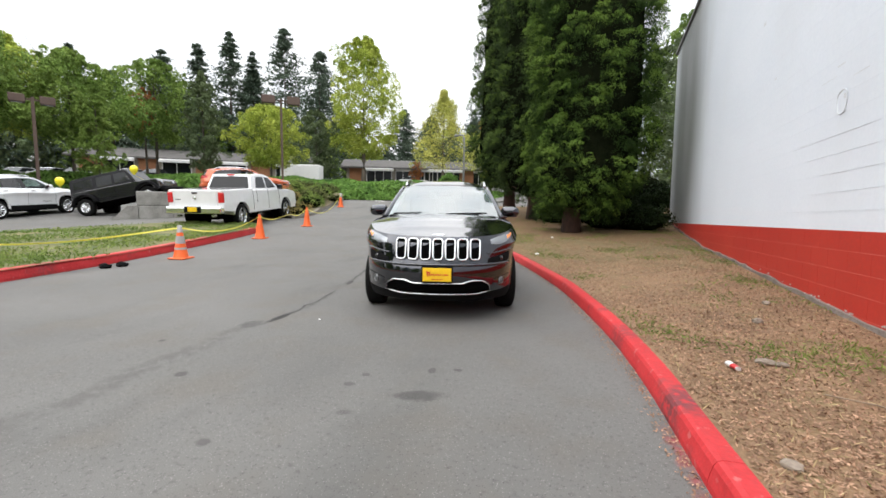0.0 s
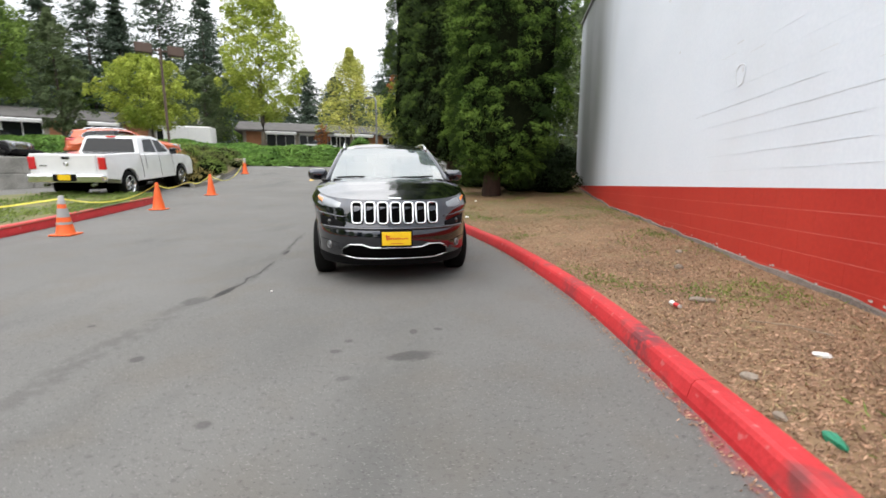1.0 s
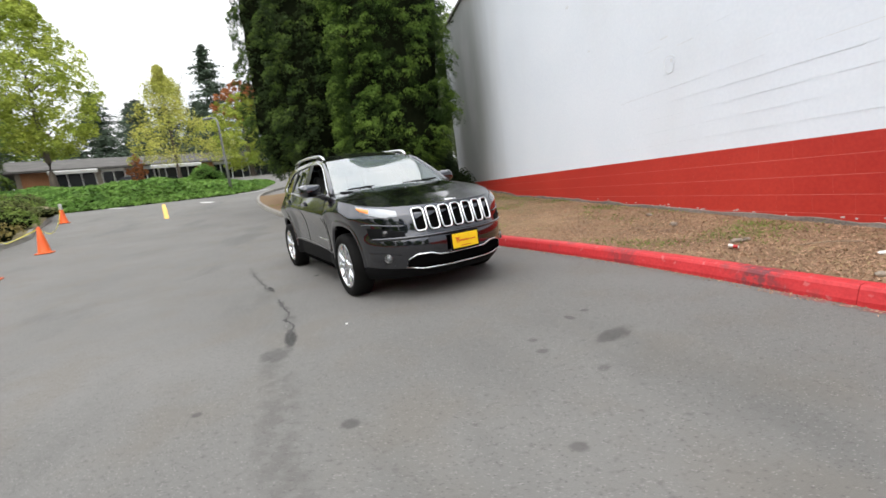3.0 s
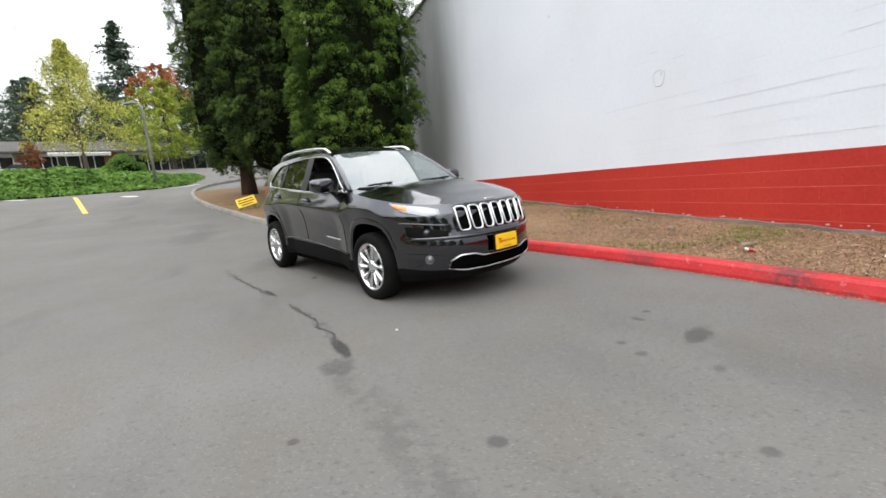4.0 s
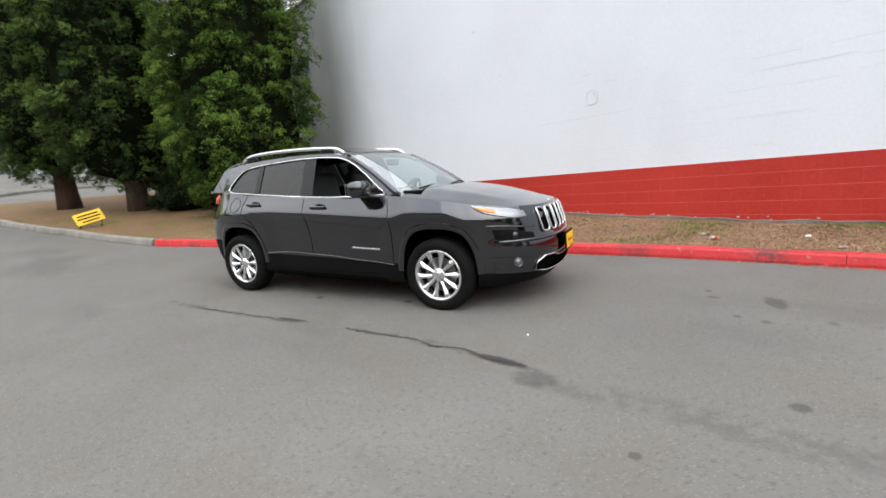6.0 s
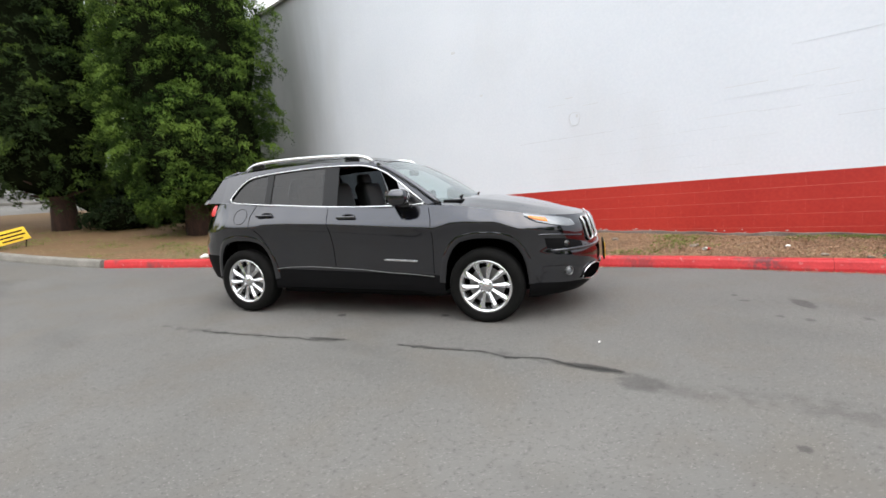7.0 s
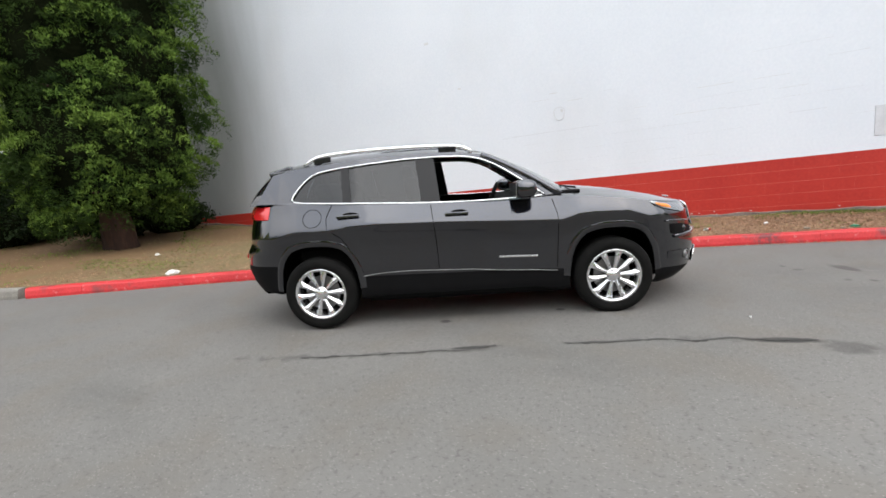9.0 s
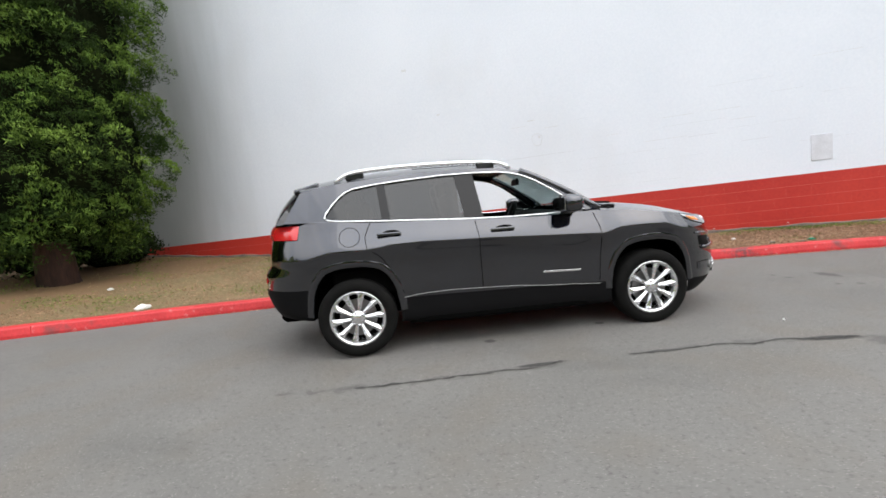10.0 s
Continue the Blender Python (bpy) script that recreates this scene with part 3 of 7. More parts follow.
# ---------- trees ----------
def leaf_quads(centres, normals, length, width, seed, spread=0.7, along=None):
    """A small folded blade at each centre, facing roughly along its normal; along: the way its tip points."""
    r = np.random.RandomState(seed)
    n = len(centres)
    nn = normals + r.normal(0, spread, (n, 3))
    nn /= np.linalg.norm(nn, axis=1)[:, None] + 1e-9
    t = r.normal(0, 1, (n, 3)) if along is None else along + r.normal(0, 0.45, (n, 3))
    t -= nn * (t * nn).sum(1)[:, None]
    t /= np.linalg.norm(t, axis=1)[:, None] + 1e-9
    b = np.cross(nn, t)
    L = (length * r.uniform(0.6, 1.35, n))[:, None]
    W = (width * r.uniform(0.7, 1.3, n))[:, None]
    v = np.stack([centres - t * L / 2, centres + b * W / 2 + nn * W * 0.15, centres + t * L / 2, centres - b * W / 2 + nn * W * 0.15], 1).reshape(-1, 3)
    q = np.arange(4 * n).reshape(-1, 4)
    return v, q


def puff_cloud(puffs, per, seed, up=0.35):
    """Leaf places on the upper and outer side of rounded sprays. puffs: rows (x, y, z, radius, ox, oy, oz)."""
    r = np.random.RandomState(seed)
    P = np.repeat(np.asarray(puffs), per, axis=0)
    d = r.normal(0, 1, (len(P), 3)) + P[:, 4:7] * 0.9 + np.array([0, 0, up])
    d /= np.linalg.norm(d, axis=1)[:, None]
    rad = P[:, 3] * (r.uniform(0.25, 1.0, len(P)) ** 0.33)
    return P[:, :3] + d * rad[:, None], d


M_LIMB = surf("limb_bark", (0.05, 0.04, 0.03), (0.14, 0.115, 0.09), 5, 0.95, 0.6, 30, stretch=(1, 1, 0.2))


def trunk_bm(height, r0, r1, seed, limbs=(), flare=1.6):
    """A tapered trunk with a flared foot and limbs (z, angle, length, rise)."""
    pts, rad = [], []
    for k in range(15):
        t = k / 14
        z = -0.25 + (height + 0.25) * t
        pts.append((0.12 * noise.noise((z * 0.3, seed, 0)) * t, 0.12 * noise.noise((seed, z * 0.3, 5)) * t, z))
        rad.append((r0 + (r1 - r0) * t) * (1 + (flare - 1) * max(1 - t * 9, 0)))
    bm = tube_bm(pts, rad, 12)
    for z, a, ln, rise in limbs:
        rr = max(r0 * 0.32 * (1 - z / height * 0.6), 0.02)
        path = [(math.cos(a) * ln * q, math.sin(a) * ln * q, z + rise * ln * q ** 1.3) for q in (0, 0.25, 0.5, 0.75, 1.0)]
        lb = tube_bm(path, [rr, rr * 0.8, rr * 0.6, rr * 0.4, rr * 0.15], 6)
        tmp = bpy.data.meshes.new("limb")
        lb.to_mesh(tmp)
        lb.free()
        bm.from_mesh(tmp)
        bpy.data.meshes.remove(tmp)
    return bm


def cypress(x, y, radius, height, seed, density, label, dx=0.0, dy=0.0, low=0.6, leaf=None, shoot=None):
    """A broad columnar evergreen of billowing sprays."""
    g = lawn_z(x, y)
    tree = thing("conifer", pose(x, y, g), label, "tree", "row of columnar conifers")
    rnd = random.Random(seed)
    stems = [(rnd.uniform(0.8, height * 0.5), rnd.uniform(0, 6.28), radius * rnd.uniform(0.35, 0.6), rnd.uniform(-0.1, 0.3)) for _ in range(26)]
    part("trunk", trunk_bm(height * 0.8, 0.29, 0.06, seed, stems, 1.3), M_BARK, tree, "thick dark reddish-brown trunk", True)

    def rad(z, a):
        t = (z - low) / (height - low)
        base = radius * (min(1, 0.50 + 3.4 * t) if t < 0.15 else 1.0) * max(1 - max(t - 0.35, 0) ** 2.2 * 2.2, 0.05)
        return base * (1 + 0.12 * noise.noise((math.cos(a) * 1.6, math.sin(a) * 1.6, z * 0.45 + seed)))

    # Closed dark shell, added for the shade inside the crown.
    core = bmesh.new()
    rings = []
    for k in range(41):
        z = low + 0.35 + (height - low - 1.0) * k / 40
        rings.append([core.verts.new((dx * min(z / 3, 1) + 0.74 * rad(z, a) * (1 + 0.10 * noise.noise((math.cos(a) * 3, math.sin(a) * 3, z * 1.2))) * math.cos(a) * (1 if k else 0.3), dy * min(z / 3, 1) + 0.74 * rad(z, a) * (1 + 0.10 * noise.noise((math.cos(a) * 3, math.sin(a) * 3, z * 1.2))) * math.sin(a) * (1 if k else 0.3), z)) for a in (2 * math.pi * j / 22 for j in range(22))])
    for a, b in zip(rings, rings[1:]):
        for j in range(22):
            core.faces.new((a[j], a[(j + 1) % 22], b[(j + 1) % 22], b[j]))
    part("crown_shade_core", core, M_CORE, tree, "near-black shell standing for the shade inside the crown", True)
    puffs = []
    count = int(0.98 * density * 2 * math.pi * radius * (height - low) * 1.15)
    for k in range(count):
        z = low + 0.1 + (height - low) * rnd.random() ** 1.12
        a = rnd.uniform(0, 6.2832)
        deep = k % 5 < 2
        R = rad(z, a) * (rnd.uniform(0.70, 0.84) if deep else rnd.uniform(0.84, 0.98))
        pr = rnd.uniform(0.24, 0.44) * (1.0 if z < height * 0.7 else 0.7)
        puffs.append((dx * min(z / 3, 1) + R * math.cos(a), dy * min(z / 3, 1) + R * math.sin(a), z, pr, math.cos(a), math.sin(a), 0.25))
    # each billow carries fan-shaped sprays on its outer and upper side
    fans, per, size = (13, 13, 0.125) if leaf else (18, 17, 0.084)
    at, d = puff_cloud(puffs, fans, seed, 0.55)
    big = np.repeat(np.asarray(puffs), fans, axis=0)
    # Upper and outer sprays take the lit colour; deep billows stay all dark.
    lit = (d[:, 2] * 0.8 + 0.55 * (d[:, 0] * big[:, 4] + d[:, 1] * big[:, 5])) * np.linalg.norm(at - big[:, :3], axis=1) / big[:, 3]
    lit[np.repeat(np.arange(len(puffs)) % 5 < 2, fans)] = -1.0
    sprays = np.column_stack([at, 0.055 + 0.16 * big[:, 3], d * 0.8 + np.array([0, 0, 0.35])])
    c, d2 = puff_cloud(sprays, per, seed + 7, 0.4)
    near = np.repeat(sprays, per, axis=0)
    lit = np.repeat(lit, per)
    way = d2 * 0.5 + near[:, 4:7] * 0.9
    out = ((c - near[:, :3]) * near[:, 4:7]).sum(1) / near[:, 3]
    r2 = np.random.RandomState(seed + 3)
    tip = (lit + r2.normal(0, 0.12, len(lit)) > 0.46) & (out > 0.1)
    d = d2
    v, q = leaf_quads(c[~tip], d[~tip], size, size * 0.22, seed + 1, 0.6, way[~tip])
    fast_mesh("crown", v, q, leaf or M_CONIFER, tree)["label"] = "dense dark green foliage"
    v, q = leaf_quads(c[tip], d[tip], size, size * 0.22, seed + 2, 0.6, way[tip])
    fast_mesh("new_growth", v, q, shoot or M_LITTIP, tree)["label"] = "paler green shoot tips, the lit upper side put into their colour"
    return tree


cypress(-1.1, 14.64, 2.02, 11.8, 11, 5.4, "broad dense green conifer with billowing foliage beside the wall", 0.52, 0.4, 0.40)
cypress(-3.0, 18.7, 1.88, 13.0, 12, 4.0, "tall dark green columnar conifer on the dry lawn", -0.1, 0.0, 0.6, M_CONIFER_DARK, M_LITTIP_DARK)
cypress(-4.6, 21.0, 1.6, 13.8, 13, 3.8, "tall slim dark conifer at the lawn's bend", -0.25, 0.0, 0.9, M_CONIFER_DARK, M_LITTIP_DARK)


def shrub(x, y, w, d, h, seed, material, label, leaf=0.10, density=1.0, zbase=None, name="shrub"):
    g = ground_z(x, y) if zbase is None else zbase
    ob = thing(name, pose(x, y, g - 0.03), label, "shrub")
    rnd = random.Random(seed)
    puffs = []
    for k in range(int(60 * density * w * d * max(h, 0.6))):
        a, t = rnd.uniform(0, 6.283), rnd.random() ** 0.5
        px, py = math.cos(a) * t * w / 2, math.sin(a) * t * d / 2
        top = h * math.sqrt(max(1 - t * t * 0.85, 0.05)) * (0.8 + 0.35 * noise.noise((px + x, py + y, seed)))
        pz = top * rnd.uniform(0.35, 1.0)
        puffs.append((px, py, pz, 0.16 + 0.10 * rnd.random(), px / w, py / d, 0.6))
    c, dd = puff_cloud(puffs, 13, seed, 0.5)
    v, q = leaf_quads(c, dd, leaf, leaf * 0.6, seed)
    fast_mesh("foliage", v, q, material, ob)
    # Dark ball added in place of the shrub's inner shade.
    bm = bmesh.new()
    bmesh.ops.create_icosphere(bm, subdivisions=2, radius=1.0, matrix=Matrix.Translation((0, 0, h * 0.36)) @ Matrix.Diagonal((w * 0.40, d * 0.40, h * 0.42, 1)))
    part("crown_shade_core", bm, M_CORE, ob, smooth=True)
    return ob


# Dark leaf green, halved to take in the conifers' shade.
M_DARKSHRUB = leafy("dark_shrub_leaf", (0.008, 0.017, 0.006), (0.026, 0.044, 0.014), 1.5)
for k, (x, y, w, d, h) in enumerate(((1.3, 20.6, 3.0, 1.5, 2.3), (-0.9, 21.8, 3.0, 1.6, 2.1), (1.05, 15.9, 2.1, 1.3, 1.05), (-0.1, 16.3, 1.8, 1.3, 1.0), (-1.9, 17.6, 2.0, 1.5, 1.0), (-0.9, 18.2, 2.4, 1.6, 1.2))):
    shrub(x, y, w, d, h, 21 + k, M_DARKSHRUB, "low dark evergreen shrub below the conifers", 0.09, 1.6, lawn_z(x, y))

# ---------- the dark grey SUV ----------
M_PAINT = surf("granite_grey_car_paint", (0.009, 0.011, 0.019), (0.013, 0.0155, 0.026), 3, 0.20, 0, 400, metal=1.0, coat=1.0, coords="object")
M_CLAD = plain("black_plastic", (0.0055, 0.0055, 0.006), 0.6, spec=0.07)
M_BLACK = plain("gloss_black", (0.008, 0.008, 0.009), 0.18, 0, 0.6)
M_CHROME = plain("chrome", (0.78, 0.79, 0.8), 0.12, 1.0)
M_ALLOY = plain("polished_alloy", (0.82, 0.83, 0.85), 0.16, 0.92)
M_TYRE = surf("tyre_rubber", (0.005, 0.005, 0.005), (0.010, 0.010, 0.0095), 8, 0.75, 0.2, 90, coords="object", spec=0.08)
M_DISC = plain("brake_disc", (0.22, 0.22, 0.22), 0.4, 0.9)
M_LAMP = plain("clear_lamp", (0.26, 0.275, 0.29), 0.2, 0.5, 1.0)
M_FOG = plain("fog_lens", (0.16, 0.17, 0.18), 0.15, 0.3, 1.0)
M_AMBER = plain("amber_lens", (0.75, 0.22, 0.02), 0.2, 0, 1.0)
M_REDLENS = plain("red_lens", (0.55, 0.012, 0.016), 0.15, 0, 1.0)
M_WINDSCREEN = glass_pane("windscreen_glass", (0.72, 0.91, 0.90), 0.55, 2.9, 0.15)
M_TINT = glass_pane("tinted_glass", (0.5, 0.57, 0.62), 0.12, 1.6)
M_CLEAR = glass_pane("clear_glass", (0.9, 0.95, 0.93), 0.9, 1.45)
M_SEAT = plain("black_leather", (0.02, 0.019, 0.019), 0.5)
M_YELLOW = plain("yellow_sign", (0.85, 0.55, 0.01), 0.45)
M_SIGNRED = plain("red_print", (0.55, 0.03, 0.02), 0.5)
M_PILLAR = plain("pillar_trim", (0.006, 0.006, 0.007), 0.35, spec=0.3)
M_SEAM = plain("panel_gap", (0.003, 0.003, 0.003), 0.95, spec=0.0)

HALF_W, NOSE, TAIL = 0.945, 2.35, -2.28
FRONT_FROM, REAR_FROM = 1.2, -1.1
HUB_X, HUB_Z = 1.355, 0.325
SIDE_K = [(0.20, 0.93), (0.30, 0.955), (0.42, 0.954), (0.47, 0.955), (0.53, 0.958), (0.62, 0.963), (0.72, 0.972), (0.80, 0.989), (0.85, 1.0), (0.868, 0.997), (0.90, 0.984), (0.95, 0.960), (1.03, 0.920), (1.10, 0.887), (1.20, 0.845)]
NOSE_DX = [(0.20, -0.16), (0.28, -0.07), (0.36, -0.015), (0.50, 0.0), (0.60, -0.005), (0.66, -0.035), (0.76, -0.06), (0.86, -0.09), (0.93, -0.14), (1.10, -0.25)]
TAIL_DX = [(0.30, 0.12), (0.42, 0.04), (0.55, 0.0), (0.72, 0.01), (0.80, 0.07), (1.0, 0.09), (1.2, 0.13)]
CREASE = [(-2.4, 0.86), (-1.78, 0.865), (-1.64, 0.898), (-1.54, 0.918), (-1.22, 0.916), (-1.08, 0.928), (-1.02, 0.942), (-0.73, 0.944), (-0.16, 0.925), (0.38, 0.897), (0.90, 0.872), (0.96, 0.890), (1.05, 0.917), (1.19, 0.924), (1.52, 0.916), (1.62, 0.882), (1.72, 0.85), (2.4, 0.85)]
SHOULDER = [(-2.4, 1.175), (-2.0, 1.185), (-1.55, 1.17), (-1.19, 1.14), (-0.78, 1.115), (-0.27, 1.09), (0.38, 1.07), (0.85, 1.085), (1.2, 1.06), (1.6, 1.015), (1.9, 0.975), (2.15, 0.945), (2.4, 0.925)]
SILL_BOT = [(-2.4, 0.36), (-1.9, 0.33), (-1.7, 0.30), (-0.8, 0.235), (0.8, 0.225), (1.8, 0.215), (2.4, 0.235)]
SPLIT = [(-2.4, 0.60), (-1.75, 0.60), (-1.0, 0.46), (0.9, 0.425), (1.7, 0.37), (2.4, 0.325)]
ROOF_EDGE = [(-1.78, 1.46), (-1.63, 1.487), (-1.4, 1.515), (-1.0, 1.542), (-0.64, 1.557), (-0.3, 1.557), (0.0, 1.546), (0.24, 1.505)]
ROOF_MID = [(-1.9, 1.525), (-1.5, 1.582), (-1.1, 1.62), (-0.7, 1.635), (-0.3, 1.63), (0.0, 1.605), (0.30, 1.535)]


def side_k(x, z):
    """The side's own profile: widest along a crease that climbs to the rear and steps up over the wheels."""
    zc = lerp_table(CREASE, x)
    if z < zc:
        z2 = 0.45 + (z - 0.45) * (0.858 - 0.45) / (zc - 0.45) if z > 0.45 else z
    else:
        z2 = 1.2 - (1.2 - z) * (1.2 - 0.858) / (1.2 - zc) if z < 1.2 else z
    tuck = smooth01(-1.0, -0.7, x) * smooth01(0.92, 0.62, x)
    return lerp_table(SIDE_K, z2) - (0.020 + 0.034 * tuck) * (1 - math.exp(-max(zc - z, 0) / 0.09)) * smooth01(1.9, 1.6, x) * smooth01(-2.0, -1.7, x)


def plan_y(x):
    """Half width of the body's plan at x, before the side's own profile."""
    if x > FRONT_FROM:
        t = min((x - FRONT_FROM) / (NOSE - FRONT_FROM), 1)
        return HALF_W * max(1 - t ** 2.7, 0) ** (1 / 2.4)
    if x < REAR_FROM:
        t = min((REAR_FROM - x) / (REAR_FROM - TAIL), 1)
        return HALF_W * max(1 - t ** 3.4, 0) ** (1 / 3.0)
    return HALF_W


def shift_x(x, z):
    return lerp_table(NOSE_DX, z) * smooth01(1.1, 2.2, x) + lerp_table(TAIL_DX, z) * smooth01(-1.3, -2.25, x)


def body_y(x, z):
    """Half width of the finished side at x, z."""
    return plan_y(x - shift_x(x, z)) * side_k(x, z)


def plan_line():
    """Half outline from the nose to the tail, with its length from the nose."""
    pts = []
    for k in range(401):
        a = math.pi / 2 * k / 400
        pts.append((FRONT_FROM + (NOSE - FRONT_FROM) * max(math.cos(a), 0) ** (2 / 2.7), HALF_W * max(math.sin(a), 0) ** (2 / 2.4)))
    for k in range(1, 200):
        pts.append((FRONT_FROM + (REAR_FROM - FRONT_FROM) * k / 200, HALF_W))
    for k in range(401):
        a = math.pi / 2 * (1 - k / 400)
        pts.append((REAR_FROM - (REAR_FROM - TAIL) * max(math.cos(a), 0) ** (2 / 3.4), HALF_W * max(math.sin(a), 0) ** (2 / 3.0)))
    P = np.array(pts)
    L = np.r_[0, np.cumsum(np.hypot(*np.diff(P, axis=0).T))]
    return P, L


PLAN_P, PLAN_L = plan_line()


def on_body(s, z, out=0.0, side=1):
    """A point of the body s metres round from the nose at height z, lifted by out."""
    x, y = np.interp(s, PLAN_L, PLAN_P[:, 0]), np.interp(s, PLAN_L, PLAN_P[:, 1])
    x2, y2 = np.interp(s + 0.01, PLAN_L, PLAN_P[:, 0]), np.interp(s + 0.01, PLAN_L, PLAN_P[:, 1])
    x1, y1 = np.interp(s - 0.01, PLAN_L, PLAN_P[:, 0]), np.interp(s - 0.01, PLAN_L, PLAN_P[:, 1])
    d = np.array([x2 - x1, y2 - y1])
    d /= max(np.hypot(*d), 1e-6)
    nx, ny = d[1], -d[0]
    return Vector((x + shift_x(x, z) + nx * out, side * (y * side_k(x, z) + ny * out), z))


def patch_bm(s0, s1, top, bottom, out, side, n=14, rows=3):
    """A lens or panel lying on the body between two height lines."""
    bm = bmesh.new()
    grid = []
    for i in range(n + 1):
        s = s0 + (s1 - s0) * i / n
        a, b = lerp_table(bottom, s), lerp_table(top, s)
        edge = 0.0 if i in (0, n) else 1.0
        grid.append([bm.verts.new(on_body(s, a + (b - a) * j / rows, out * (edge if 0 < j < rows else 0.45 * edge) + 0.003, side)) for j in range(rows + 1)])
    for a, b in zip(grid, grid[1:]):
        for j in range(rows):
            bm.faces.new((a[j], b[j], b[j + 1], a[j + 1]))
    bmesh.ops.recalc_face_normals(bm, faces=bm.faces)
    return bm


def arch_r(a):
    """Radius of a wheel opening at angle a: a softly squared arch."""
    q = math.degrees(math.asin(min(max(math.sin(a), -1), 1)))
    return lerp_table([(-90, 0.385), (0, 0.388), (20, 0.402), (35, 0.435), (50, 0.468), (60, 0.480), (75, 0.465), (90, 0.455)], q)


def crease_rows(x, zm, zt):
    """Heights of the flank's rows: even below and above the crease, with a close pair at it."""
    zc = min(lerp_table(CREASE, x), zt - 0.03)
    return [zm + (zc - 0.010 - zm) * j / 12 for j in range(13)] + [zc] + [zc + 0.010 + (zt - zc - 0.010) * j / 8 for j in range(9)]


def lower_shell():
    """The skirt and painted flanks as one ring, cut round the wheels; gives two meshes."""
    n_col = 190
    ss = [PLAN_L[-1] * k / n_col for k in range(n_col + 1)]
    lo_rows = 6
    made = []
    for which in (0, 1):
        bm = bmesh.new()
        for side in (1, -1):
            grid = []
            for s in ss:
                x = float(np.interp(s, PLAN_L, PLAN_P[:, 0]))
                zb, zm, zt = lerp_table(SILL_BOT, x), lerp_table(SPLIT, x), lerp_table(SHOULDER, x)
                zs = [zb + (zm - zb) * j / lo_rows for j in range(lo_rows + 1)] if which == 0 else crease_rows(x, zm, zt)
                col = []
                if which == 0:
                    p = on_body(s, zb, 0, side)
                    col.append(bm.verts.new((p.x * 0.97, p.y * 0.88, zb - 0.01)))
                col += [bm.verts.new(on_body(s, z, 0, side)) for z in zs]
                grid.append(col)
            for a, b in zip(grid, grid[1:]):
                for j in range(len(a) - 1):
                    bm.faces.new((a[j], b[j], b[j + 1], a[j + 1]))
        bmesh.ops.remove_doubles(bm, verts=bm.verts, dist=0.0004)
        cut = []
        for f in bm.faces:
            c = f.calc_center_median()
            for hx in (HUB_X, -HUB_X):
                dx = c.x - hx
                if abs(c.y) > 0.45 and (math.hypot(dx, c.z - HUB_Z) < arch_r(math.atan2(c.z - HUB_Z, dx)) or (abs(dx) < 0.385 and c.z < HUB_Z)):
                    cut.append(f)
                    break
        bmesh.ops.delete(bm, geom=cut, context="FACES")
        for v in bm.verts:
            if abs(v.co.y) < 0.45:
                continue
            for hx in (HUB_X, -HUB_X):
                d = Vector((v.co.x - hx, v.co.z - HUB_Z))
                if v.is_boundary and v.co.z > HUB_Z - 0.12 and -0.05 < d.length - arch_r(math.atan2(d.y, d.x)) < 0.06:
                    d = d.normalized() * arch_r(math.atan2(d.y, d.x))
                    v.co.x, v.co.z = hx + d.x, HUB_Z + d.y
        bmesh.ops.recalc_face_normals(bm, faces=bm.faces)
        made.append(bm)
    return made


def bonnet_bm(x0=0.80):
    """The bonnet: across from shoulder to shoulder, crowned, with two soft ridges."""
    bm = bmesh.new()
    rows = []
    xs = [x0 + (NOSE - 0.004 - x0) * (k / 34) ** 0.8 for k in range(35)]
    for x in xs:
        zs = lerp_table(SHOULDER, x)
        w = plan_y(x) * side_k(x, zs)
        crown = lerp_table([(0.8, 0.055), (1.2, 0.078), (1.7, 0.075), (2.0, 0.055), (2.35, 0.0)], x)
        row = []
        for k in range(25):
            t = -1 + k / 12
            ridge = 0.010 * math.exp(-((abs(t) - 0.62) / 0.10) ** 2) * smooth01(2.25, 1.7, x)
            z = zs + crown * (1 - abs(t) ** 2.6) + ridge
            row.append(bm.verts.new((x + shift_x(x, zs), w * t, z)))
        rows.append(row)
    for a, b in zip(rows, rows[1:]):
        for k in range(24):
            bm.faces.new((a[k], b[k], b[k + 1], a[k + 1]))
    bmesh.ops.recalc_face_normals(bm, faces=bm.faces)
    return bm


def glass_y(x, z):
    """Half width of the glasshouse side, leaning in towards the roof."""
    zs = lerp_table(SHOULDER, x)
    t = (z - zs) / max(1.53 - zs, 0.1)
    base = 0.832 - 0.035 * smooth01(0.0, 0.95, x) - 0.08 * smooth01(-1.0, -2.05, x)
    return base + (0.625 - 0.03 * smooth01(-1.2, -1.9, x) - base) * min(max(t, 0), 1.05) ** 1.08


DLO = [(0.775, 1.103), (0.715, 1.092), (0.58, 1.086), (0.37, 1.086), (0.10, 1.087), (-0.24, 1.099), (-0.47, 1.111), (-0.77, 1.130), (-1.08, 1.148), (-1.44, 1.174), (-1.535, 1.186), (-1.568, 1.210), (-1.555, 1.245), (-1.50, 1.318), (-1.44, 1.380), (-1.38, 1.424), (-1.31, 1.450), (-1.13, 1.474), (-0.82, 1.497), (-0.50, 1.513), (-0.20, 1.513), (0.02, 1.503), (0.13, 1.488), (0.24, 1.456), (0.355, 1.402), (0.52, 1.293), (0.655, 1.188)]


